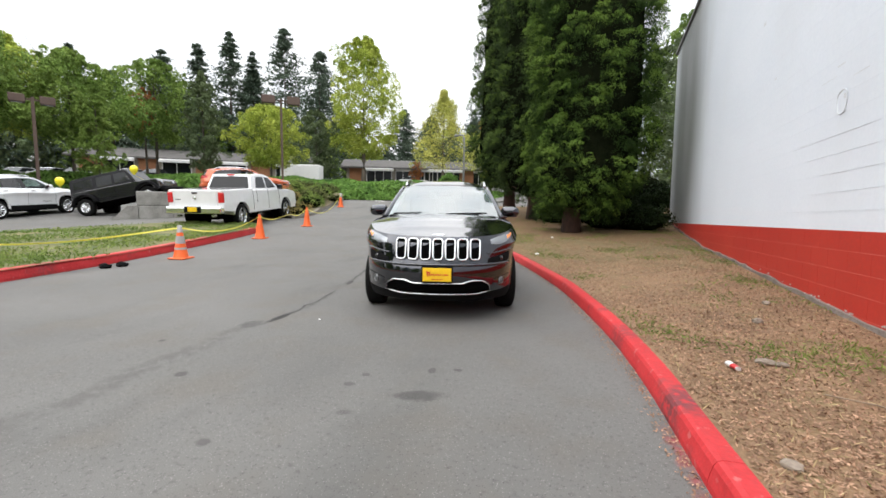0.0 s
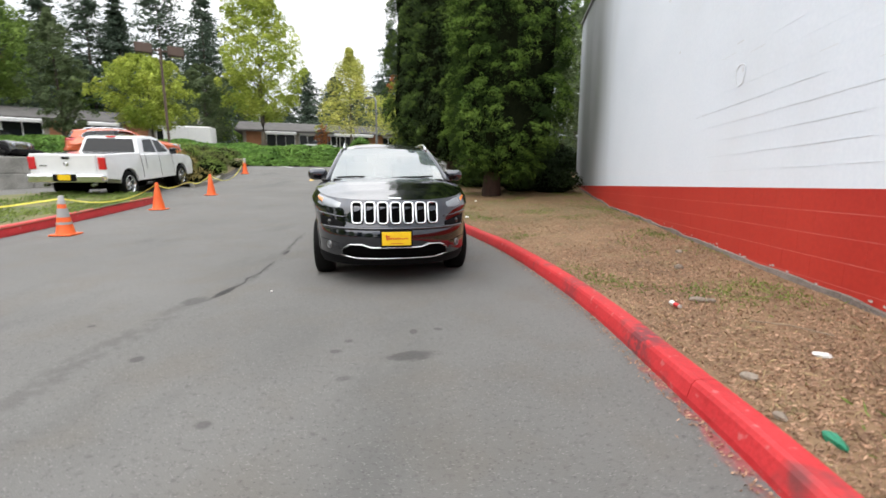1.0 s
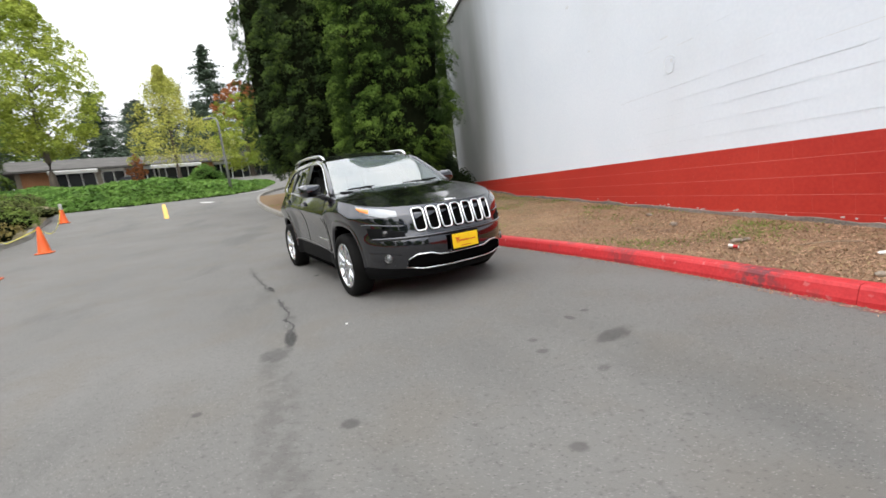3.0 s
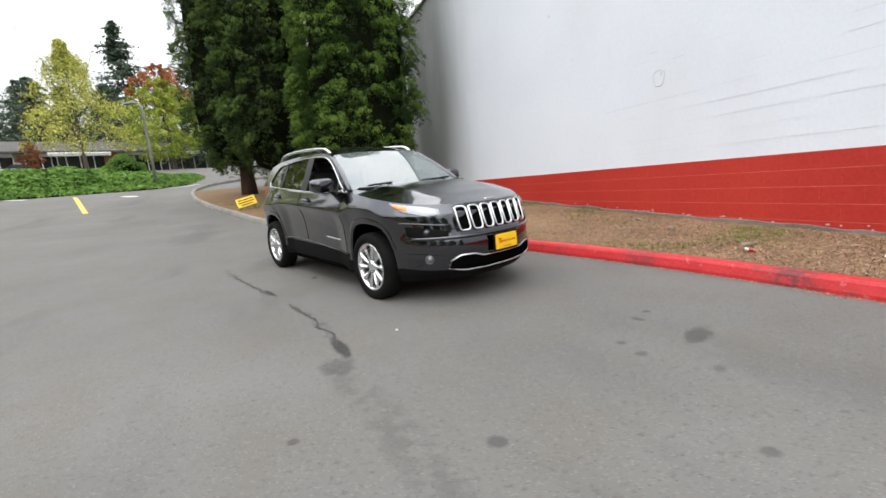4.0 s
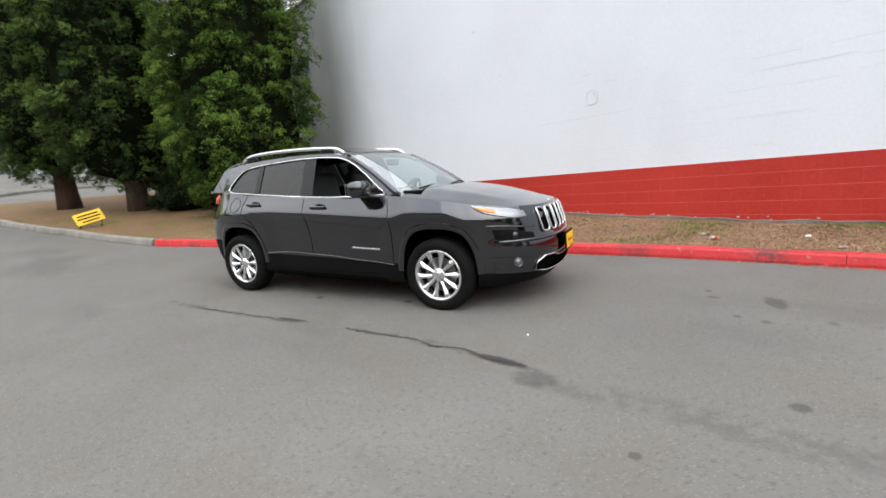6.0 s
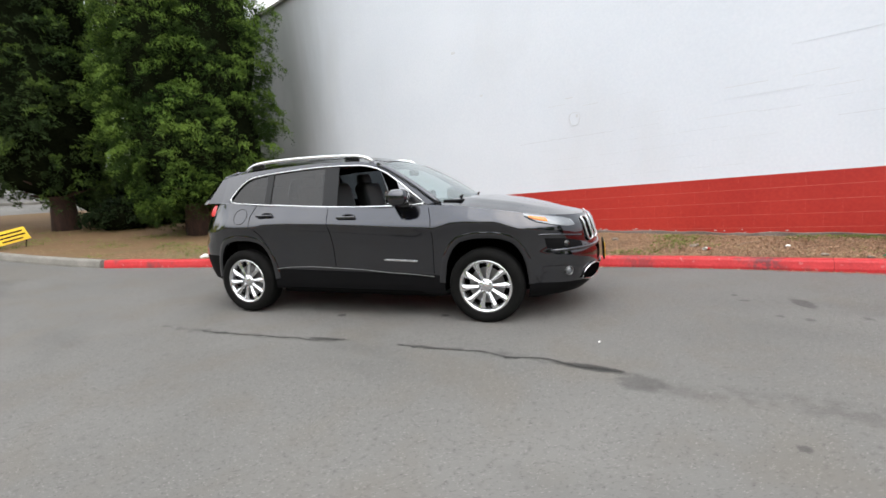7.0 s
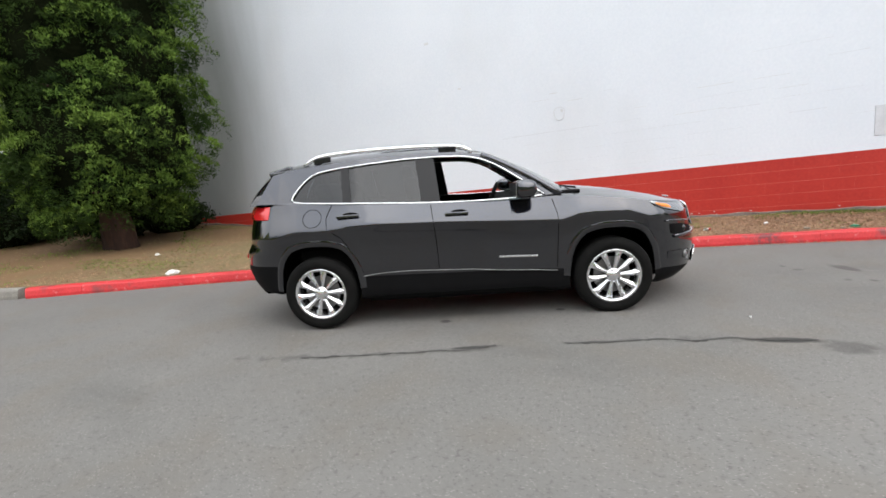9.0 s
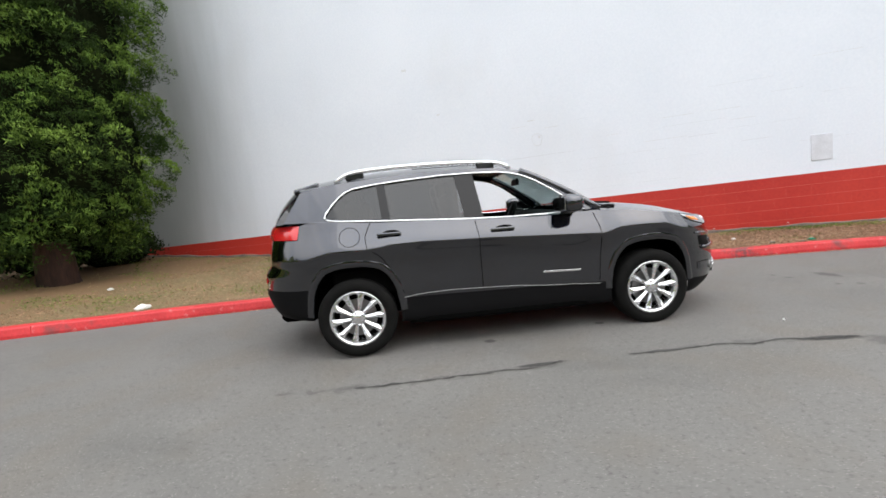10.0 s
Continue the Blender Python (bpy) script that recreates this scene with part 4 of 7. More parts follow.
def fill_2d(loops, side, out=0.0):
    """A sheet between loops of (x, z), laid on the glasshouse side; later loops are holes."""
    bm = bmesh.new()
    edges = []
    for loop in loops:
        vs = [bm.verts.new((x, 0, z)) for x, z in loop]
        edges += [bm.edges.new((vs[i], vs[(i + 1) % len(vs)])) for i in range(len(vs))]
    bmesh.ops.triangle_fill(bm, use_beauty=True, edges=edges, normal=(0, 1, 0))
    for v in bm.verts:
        v.co.y = side * (glass_y(v.co.x, v.co.z) + out)
    bmesh.ops.recalc_face_normals(bm, faces=bm.faces)
    return bm


def dense(loop, step=0.06, closed=True):
    out = []
    n = len(loop)
    for i in range(n if closed else n - 1):
        a, b = loop[i], loop[(i + 1) % n]
        k = max(int(math.hypot(b[0] - a[0], b[1] - a[1]) / step), 1)
        out += [(a[0] + (b[0] - a[0]) * j / k, a[1] + (b[1] - a[1]) * j / k) for j in range(k)]
    if not closed:
        out.append(loop[-1])
    return out


def clip_x(loop, a, b):
    """The part of a loop between two upright lines."""
    def cut(pts, keep, at):
        out = []
        for i, p in enumerate(pts):
            q = pts[(i + 1) % len(pts)]
            if keep(p[0]):
                out.append(p)
            if keep(p[0]) != keep(q[0]):
                t = (at - p[0]) / (q[0] - p[0])
                out.append((at, p[1] + (q[1] - p[1]) * t))
        return out
    return cut(cut(loop, lambda x: x >= a, a), lambda x: x <= b, b)


def clip_lean(loop, a, b, lean):
    """The part of a loop between two lines that lean back with height; a and b lie at the height 1.3."""
    flat = [(x - lean * (z - 1.3), z) for x, z in loop]
    return [(x + lean * (z - 1.3), z) for x, z in clip_x(flat, a, b)]


def wheel(parent, x, side, tyre_r=0.352, rim_r=0.232, spokes=10, width=0.225, y=0.805, alloy=None):
    w = part("wheel", spin_bm([(rim_r - 0.01, -width * 0.46), (tyre_r - 0.06, -width * 0.5), (tyre_r - 0.012, -width * 0.44), (tyre_r, -width * 0.3), (tyre_r, width * 0.3), (tyre_r - 0.012, width * 0.44), (tyre_r - 0.05, width * 0.51), (rim_r + 0.03, width * 0.5), (rim_r - 0.004, width * 0.43)], seg=44), M_TYRE, parent, "black rubber tyre", True)
    w.matrix_local = pose(x, side * y, tyre_r, 0, 0, 0 if side > 0 else 180)
    ring = spin_bm([(rim_r, width * 0.40), (rim_r + 0.006, width * 0.44), (rim_r - 0.008, width * 0.455), (rim_r - 0.02, width * 0.43), (rim_r - 0.03, width * 0.30), (rim_r - 0.035, -width * 0.4)], seg=44)
    part("rim", ring, alloy or M_ALLOY, w, "polished alloy rim", True)
    bm = bmesh.new()
    for k in range(spokes):
        m = Matrix.Rotation(2 * math.pi * k / spokes + 0.1, 4, "Y")
        rows = []
        for u, half, ridge in ((0.0, 0.013, 0.006), (0.35, 0.016, 0.014), (0.75, 0.024, 0.016), (1.0, 0.034, 0.006)):
            r, y = 0.045 + (rim_r - 0.057) * u, width * (0.33 + 0.07 * u)
            rows.append([bm.verts.new(m @ Vector((r, y + o, z * half))) for z, o in ((-1, -0.022), (-1, 0.0), (0, ridge), (1, 0.0), (1, -0.022))])
        for a, b in zip(rows, rows[1:]):
            for q in range(4):
                bm.faces.new((a[q], a[q + 1], b[q + 1], b[q]))
    bmesh.ops.recalc_face_normals(bm, faces=bm.faces)
    part("spokes", bm, alloy or M_ALLOY, w, "paired polished spokes")
    hub = spin_bm([(0.001, width * 0.42), (0.03, width * 0.42), (0.036, width * 0.40), (0.066, width * 0.37), (0.07, width * 0.28)], seg=24)
    part("hub_cap", hub, alloy or M_ALLOY, w, smooth=True)
    disc = spin_bm([(0.001, width * 0.12), (rim_r * 0.68, width * 0.12), (rim_r * 0.68, width * 0.05)], seg=32)
    part("brake_disc", disc, M_DISC, w)
    back = spin_bm([(0.001, -width * 0.05), (rim_r - 0.02, -width * 0.05)], seg=32)
    part("wheel_back", back, M_SEAM, w)
    for k in range(5):
        a = 2 * math.pi * k / 5
        part("wheel_nut", cyl_bm(0.010, 0.009, 0.02, pose(0.052 * math.cos(a), width * 0.385, 0.052 * math.sin(a), 90, 0, 0), 6), M_DISC, w)
    return w


def arch_lip(parent, hx, side, material):
    bm = bmesh.new()
    rings = []
    for k in range(41):
        a = radians(4 + 172 * k / 40)
        ring = []
        for dr, o in ((-0.012, -0.05), (-0.012, 0.001), (-0.004, 0.006), (0.028, 0.008), (0.044, 0.004), (0.056, -0.003)):
            r = arch_r(a) + dr
            x, z = hx + r * math.cos(a), HUB_Z + r * math.sin(a)
            ring.append(bm.verts.new((x, side * (body_y(x, max(z, 0.26)) + o), z)))
        rings.append(ring)
    for a, b in zip(rings, rings[1:]):
        for j in range(5):
            bm.faces.new((a[j], b[j], b[j + 1], a[j + 1]))
    bmesh.ops.recalc_face_normals(bm, faces=bm.faces)
    part("arch_lip", bm, material, parent, smooth=True)


def rounded_slot(w, h, r, lean=0.0, n=5):
    out = []
    for cx, cy, a0 in ((w / 2 - r, h / 2 - r, 0), (-w / 2 + r, h / 2 - r, 90), (-w / 2 + r, -h / 2 + r, 180), (w / 2 - r, -h / 2 + r, 270)):
        for k in range(n + 1):
            a = radians(a0 + 90 * k / n)
            x, z = cx + r * math.cos(a), cy + r * math.sin(a)
            out.append((x * (1 + lean * z), z))
    return out


def front_point(y, z, out=0.0):
    """A point of the nose at y, z."""
    a, b = 0.0, 1.6
    for _ in range(30):
        m = (a + b) / 2
        if abs(on_body(m, z).y) < abs(y):
            a = m
        else:
            b = m
    p = on_body(a, z, out, 1 if y >= 0 else -1)
    return p


def build_suv(name, m, paint, label, detail=True):
    car = thing(name, m, label, "car")
    skirt, flank = lower_shell()
    # Bumper ends are black plastic; the sills are blackened for their downward shade.
    part("skirt", skirt, M_CLAD, car, "black skirt, plastic at the bumpers, shade put into the sills", True)
    body = part("body", flank, paint, car, smooth=True)
    part("bonnet", bonnet_bm(), paint, car, smooth=True)
    # shoulder that closes the flank to the glasshouse
    for side in (1, -1):
        bm = bmesh.new()
        rows = []
        for k in range(61):
            x = -2.04 + 2.97 * k / 60
            z = lerp_table(SHOULDER, x)
            yo, yi = body_y(x, z), min(glass_y(x, z), body_y(x, z) - 0.004)
            rows.append([bm.verts.new((x, side * yo, z)), bm.verts.new((x, side * (yo * 0.4 + yi * 0.6), z + 0.012)), bm.verts.new((x, side * yi, z + 0.014))])
        for a, b in zip(rows, rows[1:]):
            for j in range(2):
                bm.faces.new((a[j], b[j], b[j + 1], a[j + 1]))
        bmesh.ops.recalc_face_normals(bm, faces=bm.faces)
        part("shoulder", bm, paint, car, smooth=True)
        belt = [(x, lerp_table(SHOULDER, x) + 0.008) for x in np.linspace(0.93, -1.93, 40)]
        outer = belt + dense([(-1.93, 1.19), (-1.85, 1.33), (-1.78, 1.455)] + ROOF_EDGE[1:] + [(0.42, 1.415), (0.60, 1.292), (0.76, 1.19), (0.93, 1.085)], 0.06, False)[1:-1]
        bm = bmesh.new()
        rows = []
        for k in range(7):
            u = k / 6
            x, z = np.interp(u, [0, 0.5, 1], [-1.93, -1.85, -1.78]), np.interp(u, [0, 0.5, 1], [1.185, 1.33, 1.455])
            rows.append([bm.verts.new((x, side * glass_y(x, z), z)), bm.verts.new((-2.0 + 0.22 * u - 0.02 * math.sin(math.pi * u), side * (0.74 - 0.145 * u), 1.18 + 0.275 * u))])
        for a, b in zip(rows, rows[1:]):
            bm.faces.new((a[0], b[0], b[1], a[1]))
        bmesh.ops.recalc_face_normals(bm, faces=bm.faces)
        part("gate_glass_edge", bm, M_BLACK, car, "black edge of the tailgate glass")
        part("side_frame", fill_2d([outer, dense(DLO)], side), paint, car)
        # black pillars inside the window line
        for a, b, lean, name2 in ((-0.362, -0.19, -0.12, "centre_pillar"), (-1.085, -1.01, -0.10, "rear_pillar")):
            part(name2, fill_2d([clip_lean(DLO, a, b, lean)], side, 0.002), M_PILLAR, car, "black pillar trim")
        part("door_glass", fill_2d([clip_lean(DLO, -1.01, -0.362, -0.11)], side, -0.006), M_TINT, car, "dark tinted window")
        part("quarter_glass", fill_2d([clip_lean(DLO, -1.70, -1.085, -0.10)], side, -0.006), M_TINT, car, "dark tinted window")
        mirror_sail = [p for p in clip_x(DLO, 0.60, 0.80)]
        part("mirror_sail", fill_2d([mirror_sail], side, 0.002), M_BLACK, car)
        trim = [(x, side * (glass_y(x, z) + 0.006), z) for x, z in dense(DLO, 0.04)]
        part("window_trim", tube_bm(trim, 0.009, 6, True), M_CHROME, car, "bright chrome window line", True)
        # arches, wheels
        for hx in (HUB_X, -HUB_X):
            arch_lip(car, hx, side, paint)
            liner = bmesh.new()
            ra, rb = [], []
            for k in range(25):
                a = radians(-1 + 182 * k / 24)
                x, z = hx + (arch_r(a) + 0.004) * math.cos(a), HUB_Z + (arch_r(a) + 0.004) * math.sin(a)
                ra.append(liner.verts.new((x, side * (body_y(x, max(z, 0.26)) - 0.02), z)))
                rb.append(liner.verts.new((x, side * 0.52, z)))
            for k in range(24):
                liner.faces.new((ra[k], ra[k + 1], rb[k + 1], rb[k]))
            liner.faces.new(rb)
            part("wheel_liner", liner, M_SEAM, car)
            w = wheel(car, hx, side, 0.347, 0.243)
            w.location.z = 0.331 if hx > 0 else 0.319
        # door lines and handles
        for line in ([(-1.175, 1.14), (-1.225, 1.03), (-1.215, 0.93), (-1.10, 0.84), (-0.99, 0.66), (-0.93, 0.50)], [(-0.255, 1.08), (-0.235, 0.93), (-0.225, 0.70), (-0.22, 0.47)], [(0.83, 1.06), (0.862, 0.94), (0.872, 0.78), (0.86, 0.44)]):
            path = [(x, side * (body_y(x, z) + 0.0005), z) for x, z in dense(line, 0.05, False)]
            part("door_gap", tube_bm(path, 0.0032, 5), M_SEAM, car)
        sill_z = [(-0.93, 0.464), (-0.80, 0.477), (-0.50, 0.485), (0.08, 0.463), (0.36, 0.436), (0.86, 0.410)]
        strip = [(x, side * (body_y(x, lerp_table(sill_z, x)) + 0.003), lerp_table(sill_z, x)) for x in np.linspace(-0.93, 0.86, 30)]
        part("sill_strip", tube_bm(strip, 0.003, 6), M_DISC, car, "thin grey sill strip")
        for hx2, hz in ((-1.017, 1.034), (-0.023, 0.994)):
            p = Vector((hx2, side * (body_y(hx2, hz) + 0.016), hz))
            h = part("door_handle", box_bm((0.21, 0.026, 0.03), Matrix.Translation(p), 0.011, 3), paint, car, smooth=False)
            cup = spin_bm([(0.001, 0.0), (0.05, 0.004), (0.056, -0.004)], Matrix.Translation((hx2 + 0.02, side * (body_y(hx2, hz) - 0.002), hz)) @ Matrix.Diagonal((1.5, side, 0.6, 1)), 20)
            part("handle_recess", cup, M_CLAD, h)
        badge = Vector((0.514, side * (body_y(0.514, 0.56) + 0.004), 0.558))
        part("badge", box_bm((0.35, 0.005, 0.017), Matrix.Translation(badge) @ pose(0, 0, 0, 0, 2, 0), 0.002, 1), M_CHROME, car, "small chrome badge strip")
        # mirror
        mm = pose(0.575, side * 0.95, 1.168, 0, 0, -12 * side)
        bm = box_bm((0.19, 0.255, 0.155), mm, 0.066, 5)
        mir = part("wing_mirror", bm, paint, car, "dark grey wing mirror housing", True)
        part("mirror_face", box_bm((0.006, 0.19, 0.115), mm @ pose(-0.098, 0, 0.0), 0.002, 1), M_CHROME, mir, "mirror glass")
        part("mirror_foot", box_bm((0.10, 0.14, 0.045), pose(0.60, side * 0.83, 1.095), 0.015, 2), M_BLACK, mir)
        # lamps
        part("headlamp", patch_bm(0.60, 1.10, [(0.55, 0.887), (0.72, 0.928), (0.95, 0.957), (1.10, 0.977)], [(0.55, 0.852), (0.72, 0.845), (0.90, 0.882), (1.0, 0.905), (1.10, 0.958)], 0.014, side), M_LAMP, car, "slim clear headlamp", True)
        part("indicator", patch_bm(0.88, 1.07, [(0.88, 0.936), (1.07, 0.965)], [(0.88, 0.890), (1.0, 0.914), (1.07, 0.945)], 0.019, side), M_AMBER, car, "amber corner lens", True)
        pod = part("lamp_pod", patch_bm(0.58, 0.98, [(0.58, 0.700), (0.80, 0.742), (0.98, 0.755)], [(0.58, 0.650), (0.72, 0.634), (0.98, 0.665)], 0.01, side), M_CLAD, car, "black main lamp pod", True)
        part("fog_bezel", patch_bm(0.66, 1.05, [(0.66, 0.475), (0.85, 0.50), (1.05, 0.505)], [(0.66, 0.405), (0.85, 0.40), (1.05, 0.44)], 0.006, side), paint, car, smooth=True)
        p = on_body(0.80, 0.45, 0.012, side)
        d = on_body(0.80, 0.45, 0.1, side) - on_body(0.80, 0.45, 0, side)
        fm = Matrix.Translation(p) @ d.to_track_quat("Y", "Z").to_matrix().to_4x4()
        fog = part("fog_lamp", spin_bm([(0.001, 0.006), (0.028, 0.004), (0.034, -0.01)], fm, 20), M_FOG, car, "round fog lamp", True)
        part("fog_ring", spin_bm([(0.034, -0.006), (0.036, 0.008), (0.041, 0.004), (0.041, -0.01)], fm, 20), M_DISC, fog, smooth=True)
        p = on_body(0.78, 0.69, 0.012, side)
        d = on_body(0.78, 0.69, 0.1, side) - on_body(0.78, 0.69, 0, side)
        part("projector", spin_bm([(0.001, 0.012), (0.02, 0.008), (0.033, -0.004)], Matrix.Translation(p) @ d.to_track_quat("Y", "Z").to_matrix().to_4x4(), 20), M_BLACK, pod, smooth=True)
        end = PLAN_L[-1]
        part("tail_lamp", patch_bm(end - 1.02, end - 0.42, [(0, 1.165), (9, 1.165)], [(0, 1.045), (9, 1.045)], 0.022, side), M_REDLENS, car, "red tail lamp", True)
        part("reflector", patch_bm(end - 0.62, end - 0.52, [(0, 0.70), (9, 0.70)], [(0, 0.655), (9, 0.655)], 0.008, side), M_REDLENS, car)
        # roof rail with its feet
        rail = [(x, side * 0.60, z) for x, z in ((-1.47, 1.515), (-1.40, 1.568), (-1.277, 1.602), (-1.05, 1.617), (-0.827, 1.623), (-0.519, 1.622), (-0.22, 1.613), (0.0, 1.597), (0.09, 1.574), (0.16, 1.530))]
        part("roof_rail", tube_bm([tuple(p) for p in resample(rail, 0.05)], 0.021, 8, flat=0.8), M_ALLOY, car, "silver roof rail", True)
        for fx in (-1.29, -0.08):
            part("rail_foot", box_bm((0.17, 0.035, 0.06), pose(fx, side * 0.60, 1.567 if fx < -1 else 1.577, 0, 2 if fx > -1 else -6, 0), 0.012, 2), M_BLACK, car)
    # fuel flap on the near flank
    flap = [(-1.357 + 0.088 * math.cos(a), -(body_y(-1.357 + 0.088 * math.cos(a), 1.033 + 0.080 * math.sin(a)) + 0.001), 1.033 + 0.080 * math.sin(a)) for a in (2 * math.pi * k / 28 for k in range(28))]
    part("fuel_flap", tube_bm(flap, 0.0024, 5, True), M_SEAM, car)
    # roof
    bm = bmesh.new()
    rows = []
    for k in range(31):
        x = -1.86 + 2.16 * k / 30
        xe = min(max(x, -1.78), 0.24)
        ze, zm = lerp_table(ROOF_EDGE, xe), lerp_table(ROOF_MID, x)
        w = glass_y(xe, ze)
        rows.append([bm.verts.new((x + (xe - x) * abs(t) ** 3, w * t, ze + (zm - ze) * (1 - abs(t) ** 3.2))) for t in np.linspace(-1, 1, 21)])
    for a, b in zip(rows, rows[1:]):
        for j in range(20):
            bm.faces.new((a[j], b[j], b[j + 1], a[j + 1]))
    bmesh.ops.recalc_face_normals(bm, faces=bm.faces)
    part("roof", bm, paint, car, smooth=True)
    bm = bmesh.new()
    rows = []
    for k in range(11):
        x = -0.75 + 1.0 * k / 10
        rows.append([bm.verts.new((x, 0.46 * t, lerp_table(ROOF_EDGE, min(x, 0.24)) + (lerp_table(ROOF_MID, x) - lerp_table(ROOF_EDGE, min(x, 0.24))) * (1 - abs(0.76 * t) ** 3.2) + 0.005)) for t in np.linspace(-1, 1, 9)])
    for a, b in zip(rows, rows[1:]):
        for j in range(8):
            bm.faces.new((a[j], b[j], b[j + 1], a[j + 1]))
    part("sunroof", bm, M_BLACK, car, "black glass sunroof", True)
    # windscreen and tailgate glass
    for nm, foot, top, mat in (("windscreen", lambda t: Vector((1.08 - 0.18 * abs(t) ** 2.2, 0.792 * t, 1.128 - 0.03 * t * t)), lambda t: Vector((0.30 - 0.06 * abs(t) ** 3, 0.628 * t, 1.535 - 0.03 * abs(t) ** 3.2)), M_WINDSCREEN), ("rear_glass", lambda t: Vector((-2.10 + 0.10 * abs(t) ** 3, 0.74 * t, 1.18)), lambda t: Vector((-1.86 + 0.08 * abs(t) ** 3, 0.595 * t, 1.53 - 0.075 * abs(t) ** 3.2)), M_TINT)):
        bm = bmesh.new()
        rows = []
        for j in range(9):
            v = j / 8
            rows.append([bm.verts.new(foot(t) * (1 - v) + top(t) * v + Vector((0.03 if nm == "windscreen" else -0.03, 0, 0.01)) * (4 * v * (1 - v))) for t in np.linspace(-1, 1, 17)])
        for a, b in zip(rows, rows[1:]):
            for k in range(16):
                bm.faces.new((a[k], a[k + 1], b[k + 1], b[k]))
        bmesh.ops.recalc_face_normals(bm, faces=bm.faces)
        part(nm, bm, mat, car, "sky-reflecting windscreen" if nm == "windscreen" else "dark tailgate window", True)
    for side in (1, -1):
        a, b = Vector((0.92, side * 0.800, 1.09)), Vector((0.235, side * 0.632, 1.503))
        part("front_pillar", tube_bm([a + (b - a) * k / 8 + Vector((0.02, 0, 0.012)) * (4 * k / 8 * (1 - k / 8)) for k in range(9)], 0.030, 8), paint, car, smooth=True)
        part("wiper", tube_bm([(1.085 - 0.02 * k, (0.04 + (0.55 if side > 0 else 0.62) * k / 6) * side if side > 0 else -0.66 + 0.56 * k / 6, 1.138 + 0.018 * (k / 6)) for k in range(7)], 0.010, 5), M_CLAD, car, "black wiper")
    part("cowl", box_bm((0.20, 1.42, 0.03), pose(1.02, 0, 1.105), 0.01, 1), M_CLAD, car)
    part("spoiler", box_bm((0.24, 1.10, 0.05), pose(-1.745, 0, 1.493, 0, -14, 0), 0.022, 4), paint, car)
    # grille: seven upright slots
    for k in range(7):
        yc = (k - 3) * 0.131
        tall = 0.212
        ring = [front_point(yc + dy, 0.800 + dz, 0.015) for dy, dz in rounded_slot(0.100, tall, 0.030, 0.35)]
        slot = part("grille_slot", tube_bm(ring, 0.0105, 8, True), M_CHROME, car, "chrome framed grille slot", True)
        bm = bmesh.new()
        bm.faces.new([bm.verts.new(front_point(yc + dy * 0.9, 0.800 + dz * 0.95, 0.012)) for dy, dz in rounded_slot(0.104, tall, 0.030, 0.35)])
        part("mesh_insert", bm, M_SEAM, slot)
    part("nose_badge", box_bm((0.012, 0.13, 0.022), Matrix.Translation(front_point(0.0, 0.935, 0.01)) @ pose(-0.02, 0, 0.012, 0, -50, 0), 0.004, 1), M_CHROME, car, "small chrome badge strip")
    # lower intake with a bright frame
    frame_line = [(-0.56, 0.355), (-0.545, 0.43), (-0.47, 0.472), (-0.35, 0.475), (-0.26, 0.445), (0.26, 0.445), (0.35, 0.475), (0.47, 0.472), (0.545, 0.43), (0.56, 0.355), (0.42, 0.325), (-0.42, 0.325)]
    ring = [front_point(y, z, 0.012) for y, z in dense(frame_line, 0.05)]
    intake = part("intake_frame", tube_bm(ring, 0.008, 6, True), M_CHROME, car, "chrome lower intake frame", True)
    bm = bmesh.new()
    cols = []
    for y in np.linspace(-0.55, 0.55, 33):
        top = np.interp(abs(y), [0, 0.26, 0.35, 0.47, 0.55], [0.445, 0.445, 0.475, 0.472, 0.42])
        low = np.interp(abs(y), [0, 0.42, 0.55], [0.325, 0.325, 0.355])
        cols.append([bm.verts.new(front_point(y, low + (top - low) * j / 3, 0.006)) for j in range(4)])
    for a, b in zip(cols, cols[1:]):
        for j in range(3):
            bm.faces.new((a[j], b[j], b[j + 1], a[j + 1]))
    part("intake_mesh", bm, M_SEAM, intake)
    # lip between grille and bumper
    lip = [front_point(y, 0.640, 0.006) for y in np.linspace(-0.78, 0.78, 51)]
    part("bumper_lip", tube_bm(lip, 0.017, 10), paint, car, smooth=True)
    for side in (1, -1):
        brow = [on_body(s, 0.752 + 0.035 * smooth01(0.5, 1.0, s), 0.006, side) for s in np.linspace(0.56, 1.03, 15)]
        part("lamp_brow", tube_bm(brow, 0.008, 8), paint, car, smooth=True)
    # plate
    pm = Matrix.Translation(front_point(0.0, 0.547, 0.035)) @ pose(0, 0, 0, 0, -3, 0)
    plate = part("plate_holder", box_bm((0.016, 0.330, 0.180), pm, 0.004, 1), M_CLAD, car, "black plate frame")
    part("dealer_plate", box_bm((0.006, 0.300, 0.140), pm @ pose(0.011, 0, 0), 0.002, 1), M_YELLOW, plate, "yellow dealer plate with red script")
    bm = bmesh.new()
    for y, z, w, h in ((-0.100, 0.010, 0.012, 0.060), (-0.082, 0.026, 0.030, 0.010), (-0.078, 0.004, 0.012, 0.030), (-0.055, 0.0, 0.022, 0.014), (-0.032, 0.0, 0.012, 0.024), (-0.008, 0.0, 0.020, 0.013), (0.014, 0.0, 0.011, 0.026), (0.036, 0.0, 0.020, 0.013), (0.062, -0.004, 0.010, 0.016), (0.085, 0.0, 0.022, 0.012), (0.108, 0.0, 0.014, 0.014)):
        add_box(bm, (0.002, w, h), pm @ pose(0.0155, y, z, 14, 0, 0))
